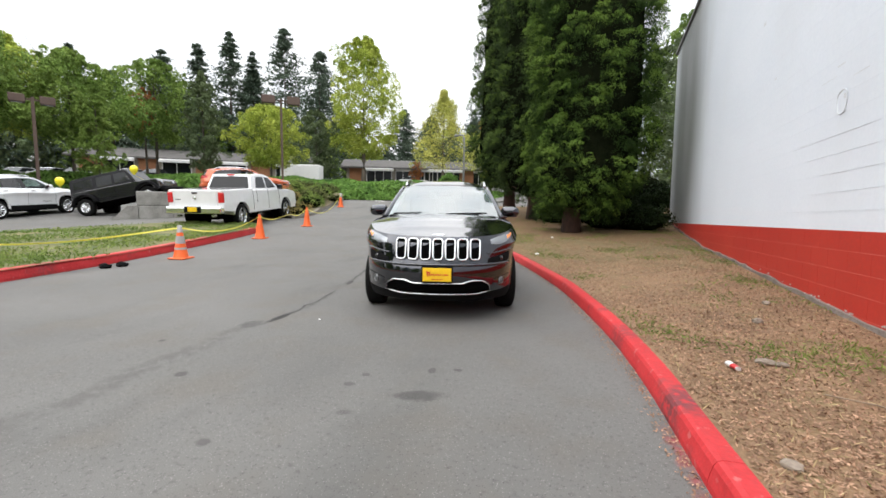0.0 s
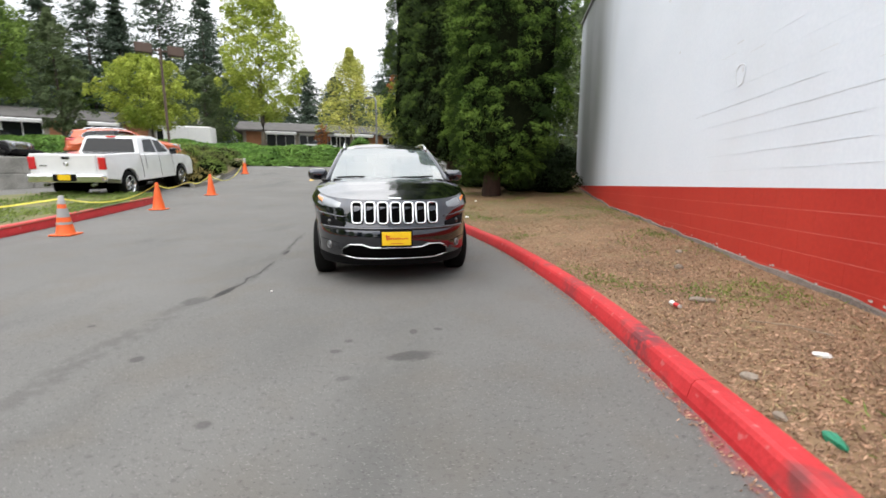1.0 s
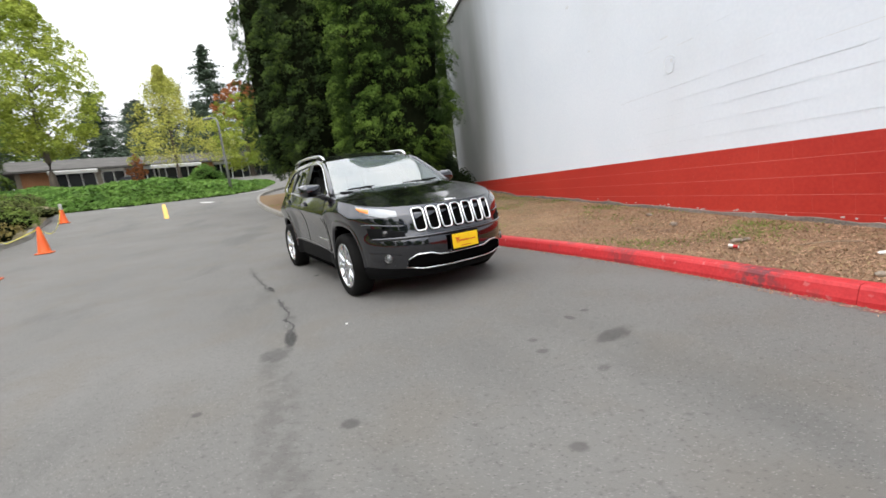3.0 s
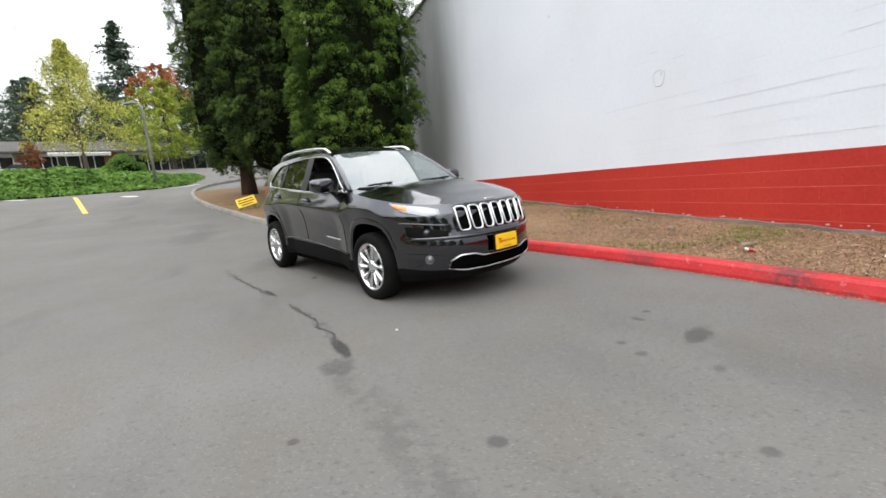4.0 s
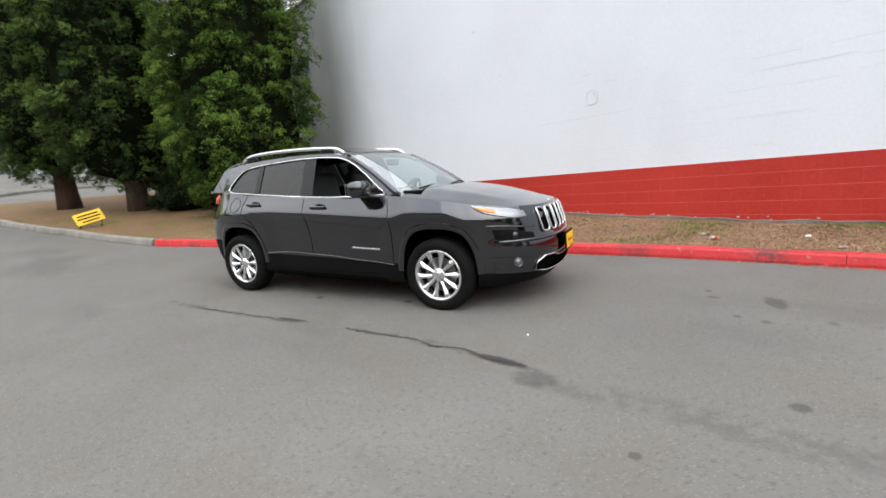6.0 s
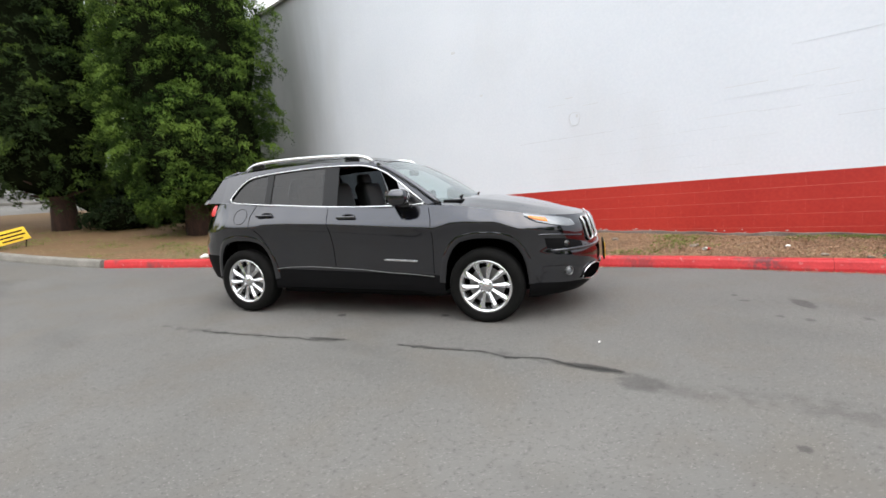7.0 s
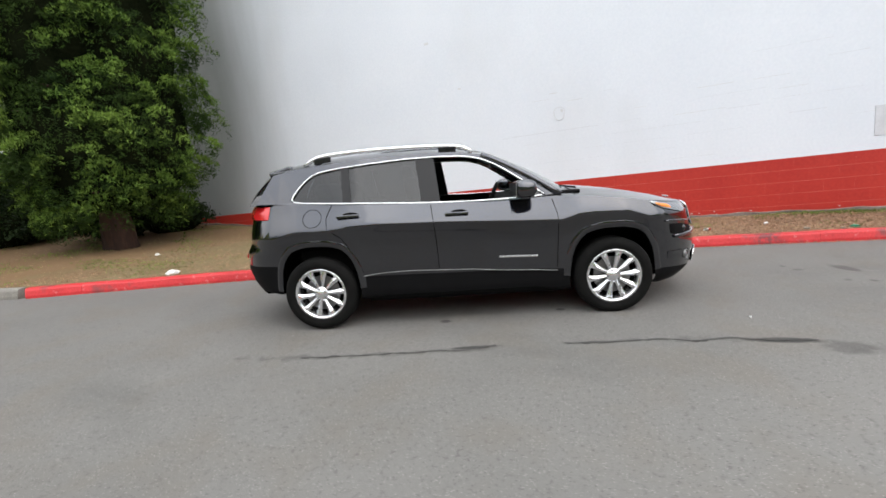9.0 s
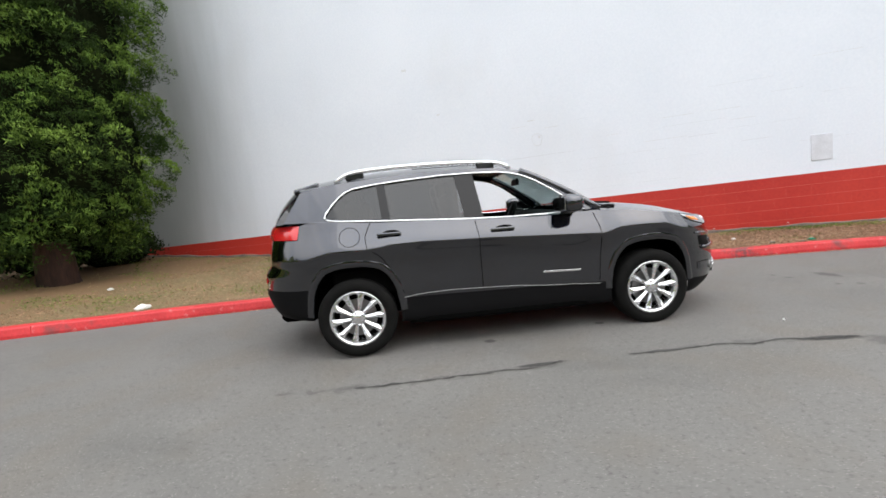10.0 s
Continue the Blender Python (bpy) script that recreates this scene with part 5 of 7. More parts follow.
    add_box(bm, (0.002, 0.12, 0.006), pm @ pose(0.0155, 0, -0.050))
    part("script", bm, M_SIGNRED, plate)
    # inside
    part("underbody", box_bm((4.2, 1.05, 0.30), pose(-0.02, 0, 0.40), 0.04, 1), M_SEAM, car)
    part("cabin_floor", box_bm((2.3, 1.60, 0.25), pose(-0.40, 0, 0.62), 0.02, 1), M_SEAM, car)
    part("floor_pan", box_bm((1.80, 1.70, 0.05), pose(0, 0, 0.235), 0.01, 1), M_SEAM, car)
    part("under_tray", box_bm((0.26, 1.10, 0.05), pose(1.80, 0, 0.255), 0.01, 1), M_SEAM, car)
    part("rear_tray", box_bm((0.26, 1.20, 0.05), pose(-1.88, 0, 0.37), 0.01, 1), M_SEAM, car)
    part("dashboard", box_bm((0.42, 1.46, 0.24), pose(0.62, 0, 0.97), 0.07, 3), M_CLAD, car, "black dashboard")
    for sx, sy in ((-0.10, 0.38), (-0.10, -0.38), (-0.98, 0.40), (-0.98, -0.40)):
        seat = part("seat", box_bm((0.50, 0.50, 0.20), pose(sx, sy, 0.80), 0.06, 3), M_SEAT, car, "black leather seat")
        part("seat_back", box_bm((0.16, 0.48, 0.58), pose(sx - 0.30, sy, 1.06, 0, -14, 0), 0.06, 3), M_SEAT, seat)
        part("head_rest", box_bm((0.10, 0.26, 0.17), pose(sx - 0.40, sy, 1.375, 0, -10, 0), 0.045, 3), M_SEAT, seat)
    for a in range(1):
        wm = pose(0.36, 0.38, 1.04, 0, -65, 0)
        rim = [tuple(wm @ Vector((0.18 * math.cos(q), 0.18 * math.sin(q), 0))) for q in (2 * math.pi * k / 28 for k in range(28))]
        st = part("steering_wheel", tube_bm(rim, 0.016, 8, True), M_CLAD, car, "black steering wheel", True)
        part("wheel_boss", box_bm((0.34, 0.09, 0.04), wm, 0.018, 2), M_CLAD, st)
    part("rear_view_mirror", box_bm((0.03, 0.24, 0.07), pose(0.36, 0, 1.42), 0.015, 2), M_CLAD, car)
    return car


CAR_POSE = pose(-3.256 + 0.945 * 0.905, 5.995 + 0.326 * 0.905, 0.027, 0, 0.9, -70.97)
build_suv("grey_suv", CAR_POSE, M_PAINT, "dark grey metallic SUV with chrome grille and open front window")

# ---------- left island, planted bed and bank ----------
M_ORANGE = surf("cone_orange", (0.75, 0.10, 0.015), (0.88, 0.16, 0.03), 4, 0.45, 0, 60, coords="object")
M_COLLAR = plain("grey_white_collar", (0.36, 0.35, 0.34), 0.6)
M_TAPE = plain("yellow_tape", (0.80, 0.72, 0.10), 0.4)
M_LINE_Y = surf("yellow_road_paint", (0.62, 0.36, 0.06), (0.78, 0.48, 0.10), 6, 0.7, 0.1, 60)
M_LINE_W = surf("white_road_paint", (0.55, 0.55, 0.52), (0.75, 0.75, 0.72), 6, 0.7, 0.1, 60)
M_TAR = surf("tar_crack", (0.022, 0.021, 0.020), (0.060, 0.058, 0.055), 6, 0.8, 0.4, 90)

ISLAND = [(-6.6, -6.0), (-7.2, -2.0), (-7.9, 1.2), (-8.35, 3.0), (-8.75, 4.2), (-9.15, 5.6), (-9.55, 7.0), (-10.05, 8.6), (-10.55, 10.1), (-10.95, 11.2)]
ISLAND_BACK = [(-10.95, 11.2), (-11.6, 11.75), (-12.9, 11.5), (-14.5, 10.2), (-15.4, 8.1), (-15.9, 5.5), (-16.2, 1.0), (-16.2, -6.0)]
kerb_run("red_kerb", ISLAND, 0.16, 0.19, M_KERB_RED, "red painted kerb of the grass island", inner=-1)
kerb_run("grey_kerb", ISLAND_BACK, 0.14, 0.10, M_KERB_GREY, "low grey kerb behind the grass island", inner=-1)


def inside(poly, x, y):
    ok, n = False, len(poly)
    for i in range(n):
        (x1, y1), (x2, y2) = poly[i], poly[(i + 1) % n]
        if (y1 > y) != (y2 > y) and x < (x2 - x1) * (y - y1) / (y2 - y1) + x1:
            ok = not ok
    return ok


ISLAND_POLY = [(p.x, p.y) for p in resample([(a, b, 0) for a, b in ISLAND], 0.5)] + [(p.x, p.y) for p in resample([(a, b, 0) for a, b in ISLAND_BACK], 0.5)][1:]


def ground_patch(name, poly, lift, material, label, category, mound=None, step=0.5):
    """A planted or grassed surface inside an outline, on the ground's own slope."""
    bm = bmesh.new()
    ring = [bm.verts.new((x, y, 0)) for x, y in poly]
    bm.faces.new(ring)
    xs, ys = [p[0] for p in poly], [p[1] for p in poly]
    for axis, lo, hi in ((0, min(xs), max(xs)), (1, min(ys), max(ys))):
        k = lo + step
        while k < hi:
            co = [0, 0, 0]
            co[axis] = k
            no = [0, 0, 0]
            no[axis] = 1
            bmesh.ops.bisect_plane(bm, geom=list(bm.verts) + list(bm.edges) + list(bm.faces), plane_co=co, plane_no=no)
            k += step
    for v in bm.verts:
        v.co.z = ground_z(v.co.x, v.co.y) + lift + (mound(v.co.x, v.co.y) if mound else 0)
    bmesh.ops.recalc_face_normals(bm, faces=bm.faces)
    for f in bm.faces:
        if f.normal.z < 0:
            f.normal_flip()
    return tagged(part(name, bm, material, smooth=True), label, category, kind="structure")


def island_mound(x, y):
    return 0.05 * noise.noise((x * 0.5, y * 0.5, 0)) + 0.02


ground_patch("grass_island", ISLAND_POLY, 0.16, M_GRASS, "patchy green and straw-coloured grass island", "lawn", island_mound)

BED = [(-12.75, 14.9), (-13.1, 16.6), (-13.9, 18.2), (-14.9, 20.6), (-15.7, 22.4), (-16.9, 24.6), (-19.5, 26.8)]
kerb_run("grey_kerb", BED, 0.16, 0.15, M_KERB_GREY, "weathered grey kerb round the planted bed", inner=-1)
BED_POLY = [(p.x, p.y) for p in resample([(a, b, 0) for a, b in BED], 0.6)] + [(-24.5, 24.8), (-21.0, 20.5), (-17.5, 17.2), (-14.6, 14.9)]
M_BED = surf("bed_soil", (0.09, 0.07, 0.035), (0.20, 0.17, 0.08), 1.5, 0.95, 0.8, 40)
ground_patch("planted_bed", BED_POLY, 0.13, M_BED, "brown planted bed with low shrubs", "planting bed", lambda x, y: 0.25 * smooth01(-13.5, -17.5, x))

M_SHRUB_A = leafy("yellow_green_shrub", (0.09, 0.16, 0.03), (0.26, 0.32, 0.08), 1.2)
M_SHRUB_B = leafy("olive_shrub", (0.06, 0.085, 0.025), (0.16, 0.17, 0.06), 1.2)
M_SHRUB_C = leafy("straw_shrub", (0.16, 0.13, 0.04), (0.32, 0.26, 0.09), 1.2)
for k, (x, y, w, d, h) in enumerate(((-14.6, 18.3, 1.5, 1.2, 0.75), (-13.9, 16.6, 1.0, 1.0, 0.5), (-15.6, 19.8, 1.8, 1.4, 0.95), (-16.4, 21.3, 1.6, 1.5, 0.9), (-15.9, 17.9, 1.8, 1.5, 1.0), (-17.3, 23.0, 1.9, 1.6, 0.95), (-17.9, 20.6, 2.2, 1.8, 1.1), (-14.7, 16.3, 1.2, 1.1, 0.55), (-18.6, 22.8, 2.2, 1.8, 1.0), (-20.4, 23.6, 2.4, 2.0, 1.1), (-13.3, 15.7, 0.7, 0.6, 0.35), (-15.2, 21.2, 0.9, 0.8, 0.45))):
    m, what = ((M_SHRUB_A, "rounded yellow-green shrub in the planted bed"), (M_SHRUB_C, "low straw-coloured shrub by the kerb"), (M_SHRUB_B, "olive-green shrub in the planted bed"))[k % 3]
    shrub(x, y, w, d, h, 40 + k, m, what, 0.09, 0.9, ground_z(x, y) + 0.13 + 0.25 * smooth01(-13.5, -17.5, x))


def bank_height(x, y):
    """The ivy bank beyond the drive: starts past the far kerb and tapers out towards the road's bend."""
    s = -0.41 * x + 0.91 * y
    foot = 28.6 + 1.2 * smooth01(-10, -8, x) + 2.2 * smooth01(-16, -21, x) + 1.5 * smooth01(-24, -34, x)
    rise = smooth01(foot, foot + 2.8, s) * (1 - smooth01(foot + 6, foot + 10, s))
    crest = 1.0 - 0.65 * smooth01(-13.5, -8.6, x) + 0.25 * smooth01(-18, -26, x) - 0.15 * smooth01(-14, -18, x)
    return rise * crest * (1 - smooth01(-9.0, -8.0, x)) * (0.9 + 0.35 * noise.noise((x * 0.55, y * 0.55, 2.0)))


def build_bank():
    verts, faces = [], []
    xs, ys = np.arange(-64, -7.4, 0.5), np.arange(-6, 46, 0.5)
    n = len(xs)
    hs = np.array([[bank_height(x, y) for x in xs] for y in ys])
    verts = [(x, y, ground_z(x, y) + (hs[j, i] if hs[j, i] > 0.03 else -0.25)) for j, y in enumerate(ys) for i, x in enumerate(xs)]
    faces = [(j * n + i, j * n + i + 1, (j + 1) * n + i + 1, (j + 1) * n + i) for j in range(len(ys) - 1) for i in range(n - 1) if hs[j:j + 2, i:i + 2].max() > 0.03]
    bank = thing("ivy_bank", Matrix(), "bright green ivy-covered bank along the drive's end", "ground cover", kind="structure")
    # Mound coloured near-black for the shade under the ivy leaves.
    mesh_part("shaded_bank_soil", verts, faces, M_CORE, bank, smooth=True)
    r = np.random.RandomState(31)
    c = []
    while len(c) < 52000:
        x, y = r.uniform(-46, -7.6), r.uniform(-2, 40)
        h = bank_height(x, y)
        if h > 0.05 and r.rand() < (1.0 if x > -24 else 0.45):
            c.append((x, y, ground_z(x, y) + h + r.uniform(-0.04, 0.22) * min(h * 2, 1)))
    c = np.array(c)
    nn = np.tile(np.array([0.15, -0.45, 0.75]), (len(c), 1))
    v, q = leaf_quads(c, nn, 0.24, 0.19, 32, 0.5)
    tagged(fast_mesh("ivy_leaves", v, q, M_IVY, bank), "glossy green ivy leaves", kind="stuff")


build_bank()
shrub(-11.6, 31.2, 2.0, 1.7, 1.15, 61, M_IVY, "clipped round green bush on the bank", 0.10, 1.2, ground_z(-11.6, 31.2) + 0.75, "round_bush")


def flat_strip(name, line, width, material, label, category, lift=0.004, seed=0, ragged=0.0):
    """A painted or tarred strip that follows the ground."""
    pts = resample([(a, b, 0) for a, b in line], 0.035 if width < 0.1 else 0.25)
    verts, faces = [], []
    for i, p in enumerate(pts):
        d = (pts[min(i + 1, len(pts) - 1)] - pts[max(i - 1, 0)]).normalized()
        q = Vector((-d.y, d.x, 0))
        w = width / 2 * (1 + ragged * 1.6 * noise.noise((i * 0.55, seed, 0)) + ragged * 1.2 * noise.noise((i * 1.9, seed, 3)))
        off = ragged * (0.03 * noise.noise((i * 0.15, seed + 5, 0)) + 0.012 * noise.noise((i * 0.9, seed + 5, 0)))
        for sgn in (-1, 1):
            v = p + q * (off + sgn * max(w, 0.003))
            verts.append((v.x, v.y, ground_z(v.x, v.y) + lift))
    for i in range(len(pts) - 1):
        if (Vector(verts[2 * i]) - Vector(verts[2 * i + 1])).length > 0.2 * width:
            faces.append((2 * i, 2 * i + 2, 2 * i + 3, 2 * i + 1))
    return tagged(mesh_part(name, verts, faces, material), label, category, kind="structure")


flat_strip("yellow_line", [(-12.2, 25.1), (-11.2, 22.5), (-9.9, 19.1)], 0.16, M_LINE_Y, "worn yellow centre line on the drive", "road marking")
flat_strip("white_line", [(-15.2, 25.35), (-13.9, 24.95)], 0.22, M_LINE_W, "worn white dash across the drive", "road marking")
flat_strip("white_line", [(-10.15, 24.3), (-9.5, 24.0)], 0.30, M_LINE_W, "worn white dash across the drive", "road marking")
flat_strip("edge_line", [(-17.5, 26.6), (-14.0, 27.6), (-11.0, 28.0), (-8.6, 28.6), (-7.8, 30.5)], 0.10, M_LINE_W, "thin pale edge line before the bank", "road marking")
flat_strip("road_crack", [(-4.3, 7.06), (-4.20, 6.75), (-4.09, 6.40), (-3.98, 6.10), (-3.88, 5.85), (-3.78, 5.56)], 0.016, M_TAR, "dark crack in the asphalt", "crack", seed=1, ragged=1.6)
flat_strip("road_crack", [(-3.62, 5.07), (-3.54, 4.75), (-3.45, 4.45), (-3.39, 4.15), (-3.34, 3.87), (-3.31, 3.62), (-3.27, 3.40)], 0.018, M_TAR, "dark crack in the asphalt", "crack", seed=3, ragged=1.6)


# ---------- cones and tape ----------
def cone(x, y, kind, label):
    z = ground_z(x, y)
    c = thing("traffic_cone", pose(x, y, z, 0, 0, 17), label, "cone", "traffic cones along the drive")
    prof = [(0.150, 0.03), (0.138, 0.06), (0.085, 0.40), (0.036, 0.70), (0.030, 0.715), (0.020, 0.715), (0.001, 0.70)]
    up = Matrix.Rotation(radians(90), 4, "X")
    part("body", spin_bm(prof, up, 28), M_ORANGE, c, smooth=True)
    part("base", box_bm((0.36, 0.36, 0.032), pose(0, 0, 0.016), 0.012, 2), M_ORANGE, c)
    if kind == "collars":
        part("collar", spin_bm([(0.119, 0.20), (0.112, 0.245)], up, 28), M_COLLAR, c, smooth=True)
        part("collar", spin_bm([(0.0965, 0.33), (0.0745, 0.49)], up, 28), M_COLLAR, c, "grey reflective collar", True)
        part("collar", spin_bm([(0.061, 0.565), (0.040, 0.71), (0.022, 0.72)], up, 28), M_COLLAR, c, "grey reflective collar", True)
    if kind == "topped":
        part("cap", spin_bm([(0.062, 0.56), (0.055, 0.78), (0.02, 0.80)], up, 20), M_COLLAR, c, "white cap on the tip", True)
    return c


CONES = ((-8.48, 6.34, "collars", "faded orange cone with grey collars"), (-9.68, 9.78, "plain", "plain bright orange traffic cone"), (-10.72, 13.2, "plain", "plain bright orange traffic cone"), (-14.15, 20.35, "topped", "orange traffic cone with a white top"))
for row in CONES:
    cone(*row)


def tape_run(points, label):
    pts = resample(points, 0.12)
    verts, faces = [], []
    for i, p in enumerate(pts):
        a = 0.5 * math.sin(i * 0.22) + 0.3 * noise.noise((i * 0.15, 1, 0))
        d = (pts[min(i + 1, len(pts) - 1)] - pts[max(i - 1, 0)]).normalized()
        side = Vector((-d.y, d.x, 0)).normalized() * math.sin(a) + Vector((0, 0, 1)) * math.cos(a)
        verts += [tuple(p + side * 0.016), tuple(p - side * 0.016)]
    for i in range(len(pts) - 1):
        faces.append((2 * i, 2 * i + 2, 2 * i + 3, 2 * i + 1))
    me = mesh_part("caution_tape", verts, faces, M_TAPE)
    mod = me.modifiers.new("thickness", "SOLIDIFY")
    mod.thickness = 0.002
    return tagged(me, label, "tape")


def cone_top(k, dz=0.66):
    x, y = CONES[k][0], CONES[k][1]
    return (x, y, ground_z(x, y) + dz)


def sag(a, b, drop):
    m = [(a[i] + b[i]) / 2 for i in range(3)]
    return [a, (a[0] * .75 + b[0] * .25, a[1] * .75 + b[1] * .25, a[2] * .75 + b[2] * .25 - drop * .75), (m[0], m[1], m[2] - drop), (a[0] * .25 + b[0] * .75, a[1] * .25 + b[1] * .75, a[2] * .25 + b[2] * .75 - drop * .75), b]


tape_run([(-16.5, -2.0, 0.62), (-13.8, 1.9, 0.42), (-11.8, 4.0, 0.36), (-10.0, 5.1, 0.44)] + [cone_top(0)], "yellow caution tape stretched over the grass island")
tape_run(sag(cone_top(0), cone_top(1), 0.22), "yellow caution tape between two cones")
tape_run([cone_top(1), (-10.9, 11.6, 0.72), (-11.9, 13.6, 0.85), (-12.6, 14.9, 0.78), cone_top(2)], "slack yellow caution tape past the pickup truck")
tape_run(sag(cone_top(2), cone_top(3, 0.7), 0.5), "yellow caution tape between two cones")


# ---------- far trees ----------
M_LEAF_YG = leafy("yellow_green_leaf", (0.21, 0.29, 0.045), (0.48, 0.52, 0.10), 0.35)
M_LEAF_GOLD = leafy("golden_leaf", (0.30, 0.34, 0.07), (0.58, 0.55, 0.15), 0.4)
M_LEAF_GREEN = leafy("summer_leaf", (0.10, 0.175, 0.035), (0.26, 0.35, 0.085), 0.3)
M_LEAF_DULL = leafy("dull_green_leaf", (0.075, 0.11, 0.05), (0.18, 0.225, 0.11), 0.35)
M_LEAF_RED = leafy("autumn_red_leaf", (0.28, 0.09, 0.035), (0.46, 0.20, 0.08), 0.4)
# Needle green paled towards blue: distance haze put into the colour.
M_FIR = leafy("fir_needles", (0.06, 0.088, 0.062), (0.125, 0.165, 0.115), 0.3)


def broadleaf(x, y, top, width, seed, material, label, shape="oval", leaf=0.34, count=150, per=46, low=0.26, name="tree"):
    """A broad-leaved tree: trunk, limbs and a loose crown of sprays."""
    g = ground_z(x, y)
    H, R = top - g, width / 2
    rnd = random.Random(seed)
    tree = thing(name, pose(x, y, g), label, "tree")
    limbs = [(H * rnd.uniform(low * 0.9, 0.75), rnd.uniform(0, 6.28), R * rnd.uniform(0.5, 0.85), rnd.uniform(0.5, 1.3)) for _ in range(14)]
    part("trunk", trunk_bm(H * 0.82, max(0.016 * H, 0.10), 0.03, seed, limbs), M_LIMB, tree, "slim grey-brown trunk", True)
    puffs = []
    for k in range(int(count * 2.6)):
        t = rnd.random()
        z = low + (1 - low) * t
        if shape == "oval":
            r = math.sin(math.pi * min(0.12 + 0.86 * t, 1)) ** 0.7
        elif shape == "column":
            r = min(1, 0.55 + 2 * t) * max(1 - t ** 2.2, 0.05)
        else:
            r = min(1, 0.55 + 2.2 * t) * max(1 - t, 0.02) ** 1.25
        a = rnd.uniform(0, 6.283)
        rr = R * r * (rnd.uniform(0.05, 1.0) ** 0.5) * (1 + 0.75 * noise.noise((math.cos(a) * 1.6, math.sin(a) * 1.6, z * 6 + seed)))
        puffs.append((rr * math.cos(a), rr * math.sin(a), z * H, 0.085 * width * rnd.uniform(0.4, 1.15) * (0.5 if t > 0.85 else 1), math.cos(a) * 0.5, math.sin(a) * 0.5, 0.3))
    c, d = puff_cloud(puffs, int(per * 1.35), seed, 0.35)
    v, q = leaf_quads(c, d, leaf * 0.72, leaf * 0.44, seed + 1)
    fast_mesh("crown", v, q, material, tree)
    return tree


def fir(x, y, top, width, seed, label, tiers=34, bare=0.08, sprigs=21):
    """A fir: mast and drooping tiers of ragged boughs."""
    g = ground_z(x, y)
    H, R = top - g, width * 0.95
    rnd = random.Random(seed)
    tree = thing("fir_tree", pose(x, y, g), label, "tree", "tall firs behind the building")
    part("trunk", trunk_bm(H * 0.97, 0.013 * H, 0.02, seed), M_LIMB, tree, smooth=True)
    C, D = [], []
    for k in range(tiers):
        t = (k + rnd.uniform(-0.3, 0.3)) / tiers
        z = H * (bare + (1 - bare) * t)
        rr = R * (1 - t) ** 0.78 * rnd.uniform(0.62, 1.12) + 0.10
        for b in range(rnd.randint(9, 13)):
            a = rnd.uniform(0, 6.283)
            ln = rr * rnd.uniform(0.6, 1.1)
            for s in range(sprigs):
                u = rnd.random() ** 0.55
                C.append((math.cos(a) * ln * u + rnd.gauss(0, 0.16 * ln * u + 0.05), math.sin(a) * ln * u + rnd.gauss(0, 0.16 * ln * u + 0.05), z - 0.28 * ln * u + rnd.gauss(0, 0.12)))
                D.append((math.cos(a) * 0.3, math.sin(a) * 0.3, 0.9))
    v, q = leaf_quads(np.array(C), np.array(D), 0.62 if sprigs > 20 else 0.85, 0.24 if sprigs > 20 else 0.34, seed, 0.45)
    fast_mesh("foliage", v, q, M_FIR, tree)["label"] = "dark ragged boughs"
    return tree


broadleaf(-29.3, 47.2, 21.9, 8.8, 101, M_LEAF_YG, "tall yellow-green oval tree before the low building", "oval", 0.34, 220, 46, 0.2)
broadleaf(-19.3, 49.4, 15.2, 12.0, 102, M_LEAF_GOLD, "golden autumn tree with a thin spire", "spire", 0.28, 115, 34, 0.2)
broadleaf(-30.9, 32.9, 10.7, 6.6, 103, M_LEAF_YG, "low spreading yellow-green tree by the lamp post", "oval", 0.26, 150, 44, 0.27)
broadleaf(-35.5, 29.3, 13.3, 4.2, 104, M_LEAF_DULL, "narrow grey-green columnar tree", "column", 0.24, 130, 50, 0.16)
broadleaf(-42.6, 29.8, 15.2, 7.2, 105, M_LEAF_GREEN, "green tree with a reddening side", "oval", 0.32, 150, 42, 0.34)
broadleaf(-36.4, 20.9, 10.2, 3.2, 106, M_LEAF_GREEN, "slim dark green columnar tree", "column", 0.22, 110, 46, 0.14)
broadleaf(-40.6, 21.5, 13.0, 8.0, 107, M_LEAF_GREEN, "spreading bright green tree over the car park", "oval", 0.32, 170, 42, 0.38)
broadleaf(-45.5, 18.6, 14.4, 9.0, 108, M_LEAF_YG, "large bright green tree over the car park", "oval", 0.34, 170, 42, 0.38)
broadleaf(-40.5, 14.5, 13.2, 9.0, 109, M_LEAF_GREEN, "large green tree at the car park's edge", "oval", 0.34, 170, 42, 0.38)
broadleaf(-36.8, 47.4, 13.6, 6.5, 110, M_LEAF_DULL, "dull olive tree behind the car park", "oval", 0.34, 120, 44, 0.1)
broadleaf(-14.0, 57.9, 14.0, 8.0, 111, M_LEAF_YG, "green tree turning red at the top", "oval", 0.32, 120, 46, 0.12)
broadleaf(-13.8, 58.2, 15.6, 5.6, 112, M_LEAF_RED, "red autumn maple beside the building", "oval", 0.30, 44, 36, 0.55)
broadleaf(5.5, 36.0, 15.5, 7.0, 113, M_LEAF_GREEN, "green tree behind the block wall's end", "oval", 0.30, 150, 50, 0.1)
broadleaf(3.6, 26.5, 10.5, 6.5, 117, M_LEAF_DULL, "dense green tree behind the wall's end", "oval", 0.24, 150, 44, 0.03)
broadleaf(-1.5, 44.0, 12.5, 7.0, 114, M_LEAF_GREEN, "green tree beyond the side road", "oval", 0.32, 130, 46, 0.12)
broadleaf(-43.3, 29.2, 12.4, 3.0, 115, M_LEAF_RED, "reddening branch of a maple", "oval", 0.26, 34, 40, 0.55)
